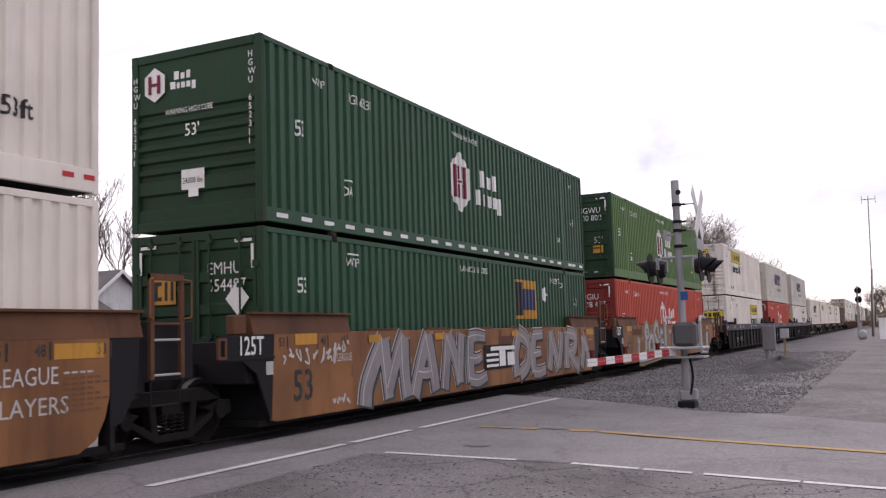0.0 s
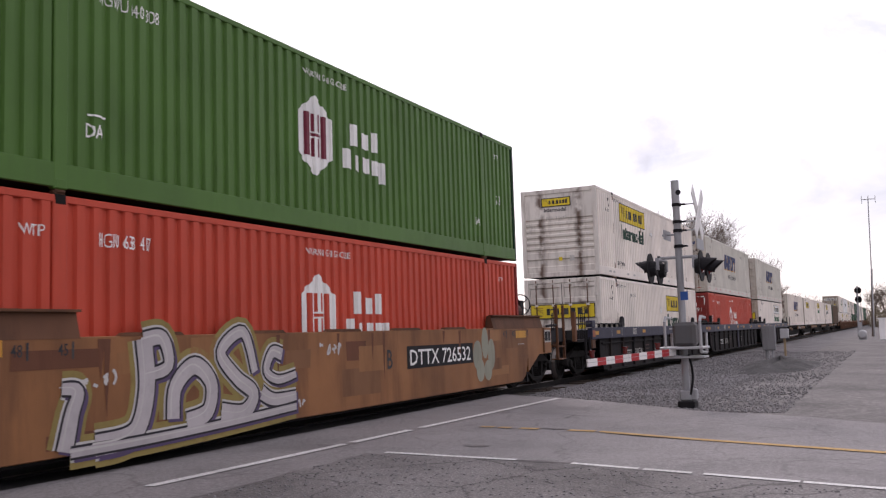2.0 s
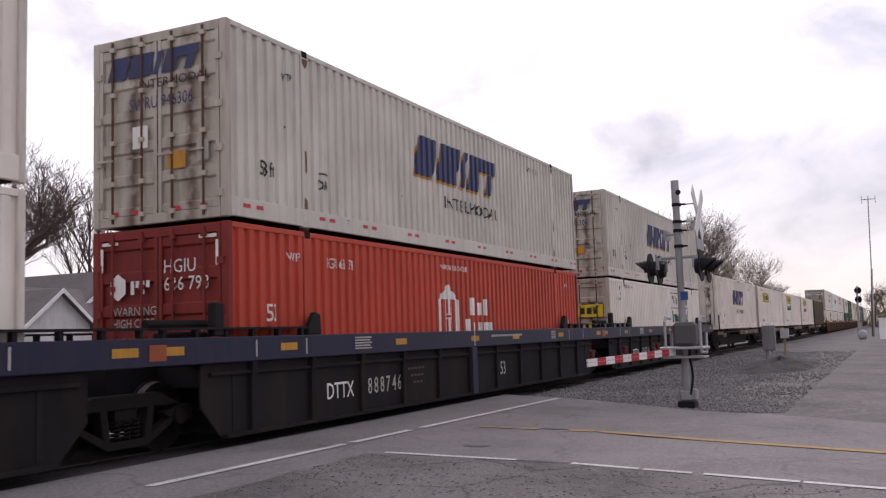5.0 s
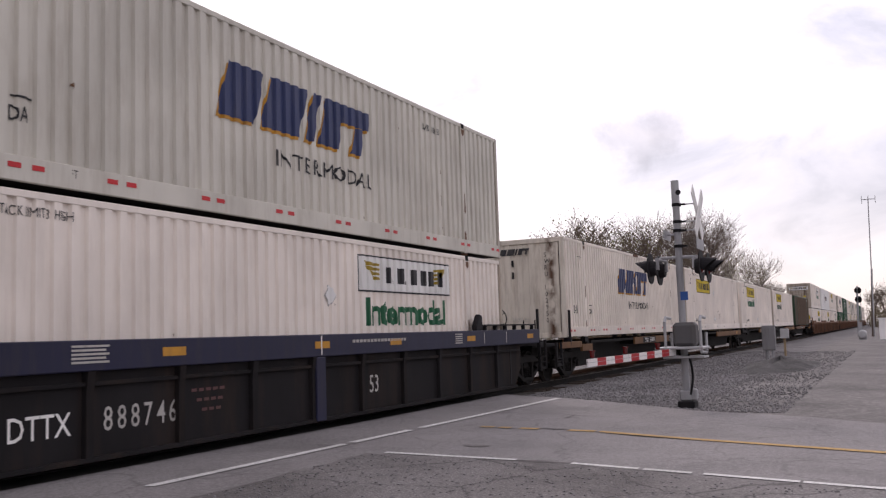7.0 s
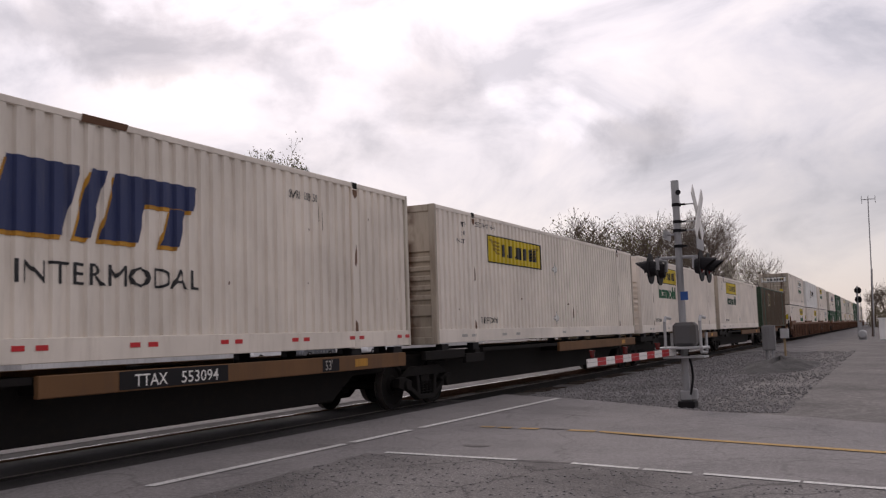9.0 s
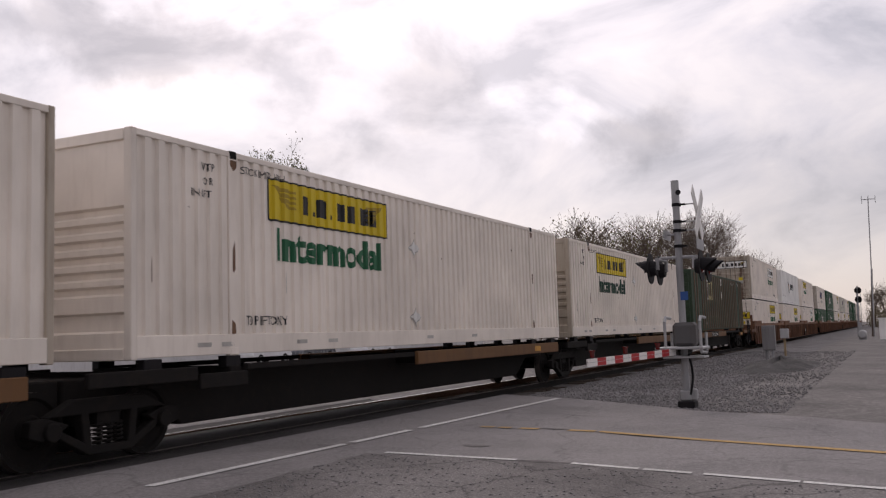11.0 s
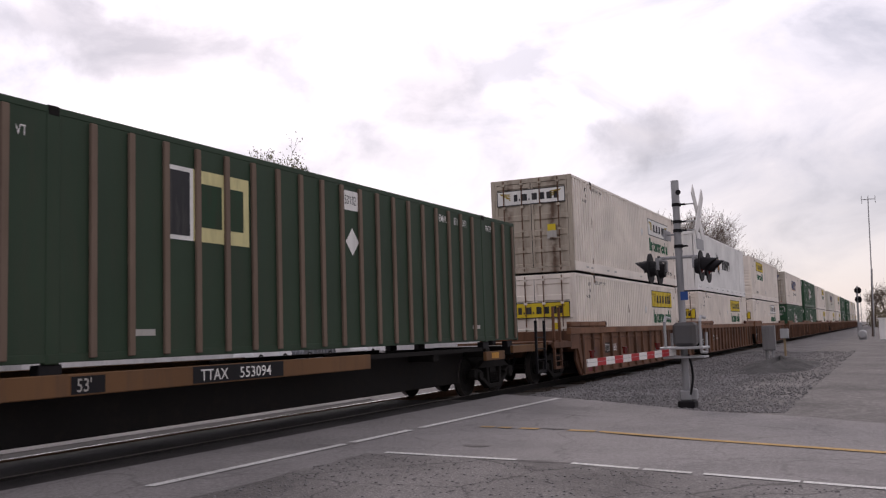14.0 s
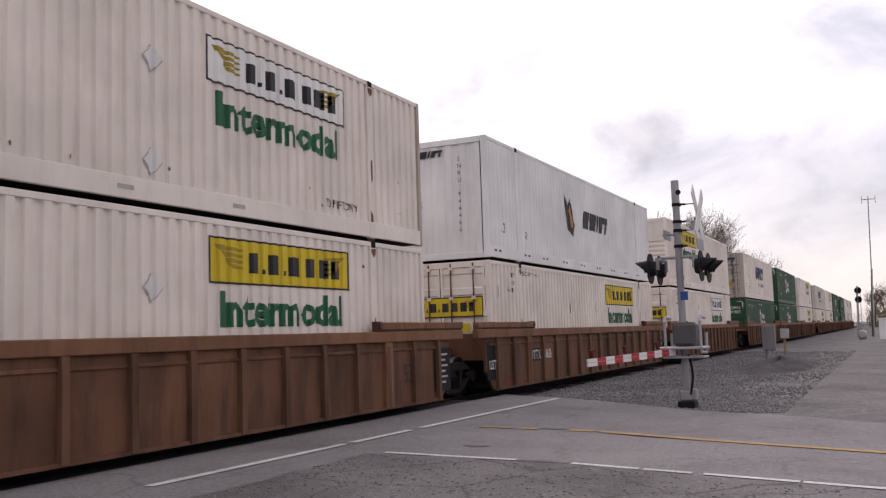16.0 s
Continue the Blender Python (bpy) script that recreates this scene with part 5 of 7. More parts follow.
def smooth_well(u, first=False, last=False, left=None, right=None):
    """Ochre well wagon unit with smooth welded sides, dark end pockets and graffiti."""
    car = thing("well_wagon", "ochre well wagon unit with smooth graffitied sides", "rail wagon", (UNIT[u], 0, 0), "well wagon units")
    TRAIN.append((car, UNIT[u], 0.0, 0.0))
    for y0, y1 in ((SIDE, SIDE + 0.05), (W - SIDE - 0.05, W - SIDE)):
        part("side_panel", lambda: Shape().prism([(-0.15, 0.26), (0.0, 0.23), (L - 0.5, 0.23), (L - 0.25, 0.36), (L - 0.12, 0.58), (L - 0.05, 0.84), (L - 0.05, 1.52), (-0.06, 1.52)], y0, y1), OCHRE, car, key=("smoothside", y0 > 1), bevel=0.01)
        part("end_pocket", lambda: Shape().prism([(-0.17, 0.28), (-0.065, 0.4), (-0.065, 1.50), (-1.30, 1.50), (-1.30, 1.15), (-0.80, 1.13), (-0.48, 0.95)], y0 + 0.006, y1), DARKER, car, key=("pocket1", y0 > 1))
        part("end_gusset", lambda: Shape().box(-1.30, -0.07, y0 - 0.012, y0 + 0.03, 1.15, 1.19), DARKER, car, key=("gusset", y0 > 1))
        if last:
            part("end_plate", lambda: Shape().prism([(L - 0.045, 0.44), (L + 0.47, 0.70), (L + 0.75, 0.84), (L + 1.72, 0.86), (L + 1.72, 1.50), (L + 1.07, 1.52), (L - 0.045, 1.52)], y0 + 0.004, y1), OCHRE, car, key=("endplate", y0 > 1))
        else:
            part("end_pocket", lambda: Shape().prism([(L - 0.045, 0.46), (L + 0.15, 0.52), (L + 0.38, 0.9), (L + 0.43, 1.5), (L - 0.045, 1.5)], y0 + 0.006, y1), DARKER, car, key=("pocket2", y0 > 1))
        for a, b in ((-0.56, 2.06), (L - 2.2, L + (1.07 if last else 0.47))):
            yy = sorted((y0 - 0.004, y0 + (0.22 if y0 < 1 else -0.17)))
            part("top_chord", lambda: Shape().add([(x, y, z) for x in (a, b) for y, z in ((yy[0] if y0 < 1 else yy[1], 1.50), (y0 + (0.07 if y0 < 1 else -0.02), 1.80), (y0 + (0.17 if y0 < 1 else -0.12), 1.80), (yy[1] if y0 < 1 else yy[0], 1.50))],
                                                   [(0, 1, 5, 4), (1, 2, 6, 5), (2, 3, 7, 6), (0, 3, 2, 1), (4, 5, 6, 7)]), CHORD, car, key=("raised", y0 > 1, a > 1, last))
            part("chord_lip", lambda: Shape().box(a - 0.02, b + 0.02, min(y0 + 0.05, y0 + 0.0), y1 + 0.06 if y0 < 1 else y1, 1.795, 1.825), CHORD, car, key=("lip", y0 > 1, a > 1, last))
        for x in (3.2, 5.4, 7.6, 9.8, 11.9):
            part("chord_cap", lambda: Shape().prism([(x - 0.55, 1.515), (x + 0.55, 1.515), (x + 0.48, 1.56), (x - 0.48, 1.56)], y0 - 0.002, y1 + 0.03), CHORD, car, key=("cap", x, y0 > 1))
    well_ends(car, OCHRE, DARKER, first, last, left, right)
    if last:
        for a, b, c, d in ((1.16, 1.64, 1.13, 1.45),):
            part("notice_frame", Shape().box(L + a, L + b, SIDE - 0.012, SIDE + 0.004, c, d), M_FADED, car)
            part("notice_board", Shape().box(L + a + 0.04, L + b - 0.04, SIDE - 0.018, SIDE - 0.008, c + 0.04, d - 0.04), DARKER, car)
        part("notice_bar", Shape().box(L + 1.39, L + 1.41, SIDE - 0.022, SIDE - 0.016, 1.17, 1.41), M_FADED, car)
        part("end_rib", Shape().box(L + 1.08, L + 1.13, SIDE - 0.03, SIDE + 0.02, 0.87, 1.5), CHORD, car, bevel=0.008)
        for x in (L + 2.30, L + 2.87):
            part("end_post", Shape().box(x - 0.035, x + 0.035, SIDE, SIDE + 0.07, 0.66, 2.12), CHORD, car, bevel=0.008)
        part("hand_rail", Shape().tube((L + 1.72, SIDE + 0.04, 1.96), (L + 2.30, SIDE + 0.04, 2.02), 0.018, 6).tube((L + 1.5, SIDE + 0.04, 1.55), (L + 2.3, SIDE + 0.04, 1.58), 0.035, 6), DARKER, car)
        part("hand_loop", Shape().tube((L + 1.85, SIDE + 0.02, 1.42), (L + 1.85, SIDE + 0.02, 1.84), 0.012, 6).tube((L + 1.85, SIDE + 0.02, 1.84), (L + 1.98, SIDE + 0.02, 1.84), 0.012, 6).tube((L + 1.98, SIDE + 0.02, 1.84), (L + 1.98, SIDE + 0.02, 1.42), 0.012, 6), DARKER, car)
        for z in (0.64, 0.98):
            part("step", Shape().box(L + 2.3, L + 2.87, SIDE, SIDE + 0.2, z, z + 0.035), CHORD, car)
        part("step_guard", Shape().box(L + 2.34, L + 2.83, SIDE + 0.18, SIDE + 0.2, 0.98, 1.16), CHORD, car)
        part("platform_beam", Shape().box(L + 1.72, L + 2.9, SIDE + 0.05, SIDE + 0.13, 1.12, 1.50), DARKER, car, bevel=0.01)
        part("brake_rigging", Shape().tube((L + 1.8, 0.4, 1.30), (L + 3.0, 0.4, 1.30), 0.05, 8).box(L + 1.9, L + 2.4, 0.3, 0.9, 1.14, 1.45), DARK, car)
    else:
        lad = part("ladder", Shape().box(L + 0.60, L + 0.665, SIDE, SIDE + 0.05, 0.98, 2.28).box(L + 1.135, L + 1.20, SIDE, SIDE + 0.05, 0.98, 2.28).box(L + 0.60, L + 1.20, SIDE, SIDE + 0.05, 2.20, 2.28), CHORD, car)
        for z in (1.03, 1.46, 1.66):
            part("rung", Shape().tube((L + 0.6, SIDE + 0.02, z), (L + 1.2, SIDE + 0.02, z), 0.016, 6), M_FADED if z < 1.5 else CHORD, lad)
        for x, k in ((L + 0.63, -1), (L + 1.17, 1)):
            part("hand_loop", Shape().tube((x, SIDE - 0.01, 2.22), (x + 0.10 * k, SIDE - 0.06, 2.20), 0.012, 6).tube((x + 0.10 * k, SIDE - 0.06, 2.20), (x + 0.10 * k, SIDE - 0.06, 1.74), 0.012, 6).tube((x + 0.10 * k, SIDE - 0.06, 1.74), (x, SIDE - 0.01, 1.72), 0.012, 6), OCHRE, lad)
        part("stirrup", Shape().tube((L + 0.62, SIDE + 0.02, 1.0), (L + 0.62, SIDE + 0.02, 0.66), 0.012, 6).tube((L + 0.62, SIDE + 0.02, 0.66), (L + 1.1, SIDE + 0.02, 0.66), 0.014, 6).tube((L + 1.1, SIDE + 0.02, 0.66), (L + 1.18, SIDE + 0.02, 1.0), 0.012, 6), DARKER, lad)
        part("inner_frame", Shape().box(L + 0.44, L + 1.5, SIDE + 0.12, SIDE + 0.2, 0.95, 1.70), DARKER, car, bevel=0.01)
    part("hand_bracket", Shape().box(-1.34, -1.30, SIDE - 0.02, SIDE + 0.02, 1.17, 1.46).box(-1.20, -1.16, SIDE - 0.02, SIDE + 0.02, 1.17, 1.46).box(-1.31, -1.19, SIDE - 0.02, SIDE + 0.02, 1.42, 1.46).box(-1.31, -1.19, SIDE - 0.02, SIDE + 0.02, 1.17, 1.21), CHORD, car)
    part("chord_stub", Shape().box(-0.92, -0.62, SIDE + 0.06, SIDE + 0.2, 1.5, 1.78), CHORD, car, bevel=0.02)
    part("notice_plate", Shape().box(-0.27, -0.10, SIDE - 0.002, SIDE + 0.004, 0.92, 1.11), M_FADED, car)
    put = lambda n, f, m, x, z, o=0.006: flank(n, f, m, car, x, z, 0, o - SIDE)
    put("lettering", lettering("125T", 0.26, 0.012, 0.75), M_WHITE, -0.86, 1.22)
    put("lettering", lettering("53", 0.46, 0.012, 0.85), M_BLACK, 0.40, 0.50)
    put("load_mark", polygons(rect(0, 0.6, 0, 0.17)), M_GOLD, 0.45, 1.33)
    put("load_mark", polygons(rect(0, 0.7, 0, 0.17)), M_GOLD, L - 0.85, 1.28)
    for x, t in ((0.05, "53"), (1.15, "48"), (1.75, "45"), (L - 0.25, "53"), (L - 1.10, "48"), (L - 1.65, "45")):
        put("lettering", lettering(t, 0.13, 0.006, 0.8), M_BLACK, x, 1.32)
        put("lettering", polygons(rect(0.19, 0.22, -0.04, 0.15)), M_BLACK, x, 1.32)
    for i in range(8):
        put("stencil_bars", polygons(*[rect(0.11 * k, 0.11 * k + 0.08, 0, 0.025) for k in range(4 + (i * 7) % 3)]), M_FADED if i < 1 else mat("brown_stencil", (0.16, 0.075, 0.035), 0.7), L - 0.72, 1.12 - 0.06 * i)
    # patches where old markings were painted over
    q = random.Random(60 + u)
    for i in range(16):
        x, z = q.uniform(0.2, L - 1.6), q.uniform(0.3, 1.25)
        a, h_ = q.uniform(0.3, 1.3), q.uniform(0.12, 0.45)
        put("paint_patch", polygons([(0, 0), (a, q.uniform(-0.02, 0.02)), (a + q.uniform(-0.04, 0.04), h_), (q.uniform(-0.03, 0.03), h_)]), PATCHES[i % 3], x, min(z, 1.48 - h_), 0.0015 + 0.0001 * i)
    for i in range(9):
        x = q.uniform(0.2, L - 0.4)
        w_, d_ = q.uniform(0.03, 0.14), q.uniform(0.25, 0.9)
        put("rust_run", polygons([(0, 0), (w_, 0), (w_ * 0.7, -d_ * 0.6), (w_ * 0.45, -d_), (w_ * 0.2, -d_ * 0.7)]), PATCHES[2], x, 1.49, 0.0035 + 0.0001 * i)
    return car, put


car, put = smooth_well(0, right=None, left=None)
put("graffiti", fitted("LEAGUE", 0.19, 0.80, 0.0), M_SPRAYW, 14.56, 1.02)
put("graffiti", fitted("SLAYERS", 0.19, 1.0, 0.0), M_SPRAYW, 14.50, 0.70)
car, put = smooth_well(1, left=-1.69, right=None)


GREYLILAC = mat("grey_lilac_spray_paint", (0.26, 0.225, 0.222), 0.6, dirty=0.5, dirt=(0.2, 0.15, 0.13), streak=False, grain=2.0)


def ribbon(path, w0, w1=None):
    """A spray-can stroke along a path, with its width at either end, as one outline."""
    w1 = w0 if w1 is None else w1
    left, right = [], []
    for i, p in enumerate(path):
        a, b = path[max(i - 1, 0)], path[min(i + 1, len(path) - 1)]
        d = Vector((b[0] - a[0], b[1] - a[1])).normalized()
        w = (w0 + (w1 - w0) * i / (len(path) - 1)) / 2
        left.append((p[0] - d.y * w, p[1] + d.x * w))
        right.append((p[0] + d.y * w, p[1] - d.x * w))
    vs = left + right
    n = len(path)
    return vs, [(i, n + i, n + i + 1, i + 1) for i in range(n - 1)]


def curved(path, n=6):
    """A smooth line through the given corners."""
    out = []
    for i in range(len(path) - 1):
        p0, p1, p2, p3 = (path[max(min(i + k, len(path) - 1), 0)] for k in (-1, 0, 1, 2))
        for j in range(n):
            t = j / n
            out.append(tuple(0.5 * (2 * b + (c - a) * t + (2 * a - 5 * b + 4 * c - d) * t * t + (3 * b - a - 3 * c + d) * t ** 3) for a, b, c, d in zip(p0, p1, p2, p3)))
    return out + [path[-1]]


def stroke_graffiti(put, letters, x, z, fill, shade, glow=None, lift=0.006):
    """Letters of broad strokes: soft halo, black outline and a paler edge line round a mottled fill; each stroke (path, width, end width)."""
    for k, strokes in enumerate(letters):
        o = lift + 0.0008 * k
        for path, w0, w1 in strokes:
            c = curved(path)
            if glow:
                put("graffiti_halo", ribbon(c, w0 + 0.26, w1 + 0.26), glow, x, z, 0.003)
            put("graffiti_edge", ribbon(c, w0 + 0.11, w1 + 0.11), M_SPRAYW, x, z, o)
            put("graffiti_shade", ribbon([(u + 0.05, v - 0.04) for u, v in c], w0 + 0.04, w1 + 0.04), shade, x, z, o + 0.003)
            put("graffiti_rim", ribbon(c, w0 + 0.055, w1 + 0.055), M_SPRAYK, x, z, o + 0.006)
        for path, w0, w1 in strokes:
            put("graffiti", ribbon(curved(path), w0, w1), fill, x, z, o + 0.009)
            put("graffiti_shine", ribbon([(u - 0.2 * w0, v + 0.02) for u, v in curved(path)], 0.028, 0.012), M_SPRAYW, x, z, o + 0.011)


def scrawl(put, x, z, size, seed, n=6):
    """A thin hand-sprayed tag of loops that spells nothing."""
    r = random.Random(seed)
    for i in range(n):
        c = [(i * 0.8 * size + r.uniform(-0.25, 0.35) * size, r.uniform(0, 1) * size) for _ in range(r.choice((4, 5, 6)))]
        put("graffiti_tag", ribbon(curved(c, 5), 0.036), M_SPRAYW, x, z, 0.007 + 0.0005 * i)


stroke_graffiti(put, (
    ((((0.18, -0.02), (0.30, 0.40), (0.85, 1.10)), 0.42, 0.36), (((0.85, 1.10), (0.98, 0.35), (1.02, 0.05)), 0.40, 0.30), (((1.02, 0.22), (1.35, 0.80), (1.62, 1.16)), 0.32, 0.34), (((1.60, 1.12), (1.62, 0.50), (1.70, 0.02)), 0.40, 0.36)),
    ((((1.98, 0.02), (2.25, 0.60), (2.60, 1.16)), 0.40, 0.34), (((2.58, 1.14), (2.78, 0.55), (2.90, 0.06)), 0.40, 0.34), (((2.20, 0.45), (2.50, 0.42), (2.80, 0.45)), 0.22, 0.22)),
    ((((3.28, 0.06), (3.40, 0.60), (3.52, 1.16)), 0.38, 0.32), (((3.50, 1.12), (3.85, 0.60), (4.02, 0.14)), 0.38, 0.32), (((4.02, 0.16), (4.08, 0.70), (4.16, 1.16)), 0.32, 0.32)),
    ((((4.60, 0.14), (4.55, 0.60), (4.62, 1.08)), 0.42, 0.36), (((4.55, 1.06), (4.95, 1.10), (5.42, 1.06)), 0.26, 0.20), (((4.60, 0.62), (4.95, 0.60), (5.20, 0.66)), 0.24, 0.18), (((4.55, 0.20), (5.00, 0.14), (5.46, 0.22)), 0.30, 0.22))),
    2.28, 0.27, M_SILVER, M_TEAL)
stroke_graffiti(put, (
    ((((0.20, 0.12), (0.16, 0.60), (0.42, 1.16)), 0.40, 0.34), (((0.42, 1.14), (1.02, 0.90), (0.98, 0.40), (0.40, 0.14)), 0.36, 0.32)),
    ((((1.40, 0.14), (1.32, 0.60), (1.46, 1.10)), 0.40, 0.34), (((1.40, 1.08), (2.10, 1.10)), 0.28, 0.24), (((1.40, 0.62), (1.95, 0.64)), 0.22, 0.18), (((1.36, 0.18), (1.80, 0.14), (2.25, 0.20)), 0.30, 0.24)),
    ((((2.55, 0.16), (2.70, 0.70), (2.75, 1.16)), 0.38, 0.34), (((2.75, 1.14), (3.10, 0.50), (3.30, 0.16)), 0.38, 0.34), (((3.30, 0.20), (3.55, 0.80), (3.60, 1.14)), 0.32, 0.34)),
    ((((4.00, 0.14), (4.02, 0.60), (4.10, 1.14)), 0.40, 0.34), (((4.10, 1.10), (4.80, 1.00), (4.72, 0.64), (4.20, 0.56)), 0.32, 0.28), (((4.30, 0.58), (4.60, 0.34), (5.10, 0.10)), 0.34, 0.30)),
    ((((5.30, 0.12), (5.55, 0.60), (5.50, 1.00)), 0.36, 0.30), (((5.50, 0.96), (5.90, 0.60), (6.05, 0.20)), 0.34, 0.26))),
    9.35, 0.25, GREYLILAC, M_SPRAYK, lift=0.006)
put("logo_bars", polygons(rect(0.25, 1.7, 0.36, 0.45), rect(0.75, 1.12, 0.0, 0.355), rect(0.0, 0.7, 0.24, 0.30), rect(0.0, 0.7, 0.12, 0.18), rect(0.0, 0.7, 0.0, 0.06), rect(1.24, 1.68, 0.0, 0.30)), M_WHITE, 7.72, 0.66, 0.022)
put("load_mark", polygons(rect(0, 1.65, 0, 0.55)), DARKER, 7.60, 0.60, 0.019)
scrawl(put, 0.12, 1.02, 0.26, 3, 8)
scrawl(put, 1.55, 1.20, 0.17, 5, 4)
put("graffiti", lettering("LEAGUE", 0.13, 0.004, 0.7), M_SPRAYW, 1.62, 1.04)
scrawl(put, 1.50, 0.33, 0.18, 9, 4)
for x in (2.62, 5.20, 9.30):
    put("load_mark", polygons(rect(0, 0.42, 0, 0.13)), M_GOLD, x, 1.32, 0.020)
car, put = smooth_well(2, left=-1.69, right=L + 1.75, last=True)
OLIVEMIST = mat("olive_spray_mist", (0.25, 0.19, 0.06), 0.7, dirty=0.5, dirt=(0.16, 0.08, 0.03), streak=False)
PALELILAC = mat("pale_lilac_spray_paint", (0.42, 0.385, 0.39), 0.6, dirty=0.4, dirt=(0.25, 0.22, 0.22), streak=False)
stroke_graffiti(put, (
    ((((0.12, 0.10), (0.22, 0.50), (0.30, 0.74), (0.08, 0.78)), 0.22, 0.12),),
    ((((0.55, 0.12), (1.15, 0.20), (1.35, 0.70), (1.30, 1.30)), 0.24, 0.26), (((1.30, 1.28), (1.62, 1.30), (1.72, 0.96), (1.36, 0.86)), 0.20, 0.14)),
    ((((1.80, 0.30), (1.85, 0.70), (2.20, 0.94), (2.52, 0.70), (2.45, 0.34), (2.05, 0.24)), 0.22, 0.22),),
    ((((3.45, 0.80), (3.20, 1.36), (2.72, 1.10), (3.05, 0.74), (3.42, 0.50), (3.20, 0.26), (2.72, 0.30)), 0.14, 0.24),),
    ((((4.10, 1.02), (3.86, 1.06), (3.72, 0.80), (4.00, 0.66), (4.45, 0.72)), 0.18, 0.10), (((3.60, 0.50), (3.90, 0.38), (4.45, 0.40)), 0.20, 0.14)),
    ((((0.20, 0.08), (1.40, 0.10), (3.0, 0.16), (4.45, 0.24)), 0.10, 0.10),)),
    1.72, 0.18, PALELILAC, M_VIOLET, OLIVEMIST)
scrawl(put, 2.1, 0.95, 0.18, 12, 4)
scrawl(put, 6.9, 1.12, 0.22, 15, 4)
scrawl(put, 6.1, 0.36, 0.16, 18, 3)
put("number_board", polygons(rect(0, 3.0, 0, 0.42)), DARKER, 9.75, 0.80, 0.004)
put("lettering", fitted("DTTX 726532", 0.29, 2.75, 0.008), M_WHITE, 9.87, 0.865, 0.008)
put("lettering", lettering("B", 0.34, 0.01, 0.8), M_BLACK, 9.0, 0.84)
for cx, cz, rx, rz in ((12.65, 0.95, 0.18, 0.28), (12.95, 1.2, 0.14, 0.3), (13.2, 0.95, 0.15, 0.3), (12.75, 0.62, 0.16, 0.22), (13.05, 0.60, 0.16, 0.2)):
    cx, rx, rz = 13.35 + (cx - 12.9) * 1.4, rx * 1.35, rz * 1.15
    pts = [(cx + rx * math.cos(2 * math.pi * i / 14), cz + rz * math.sin(2 * math.pi * i / 14)) for i in range(14)]
    put("graffiti", polygons(pts), mat("sage_spray_paint", (0.26, 0.26, 0.20), 0.6, dirty=0.4), 0, 0, 0.005)
brake_wheel(car, L + 1.55, 2.14, 0.62)
part("air_reservoir", Shape().tube((L + 0.30, 0.6, 1.97), (L + 1.35, 0.6, 1.97), 0.19, 16), DULLBROWN, car, bevel=0.02)
part("reservoir_bracket", Shape().box(L + 0.5, L + 0.58, 0.45, 0.75, 1.1, 1.82).box(L + 1.15, L + 1.23, 0.45, 0.75, 1.1, 1.82), DULLBROWN, car)


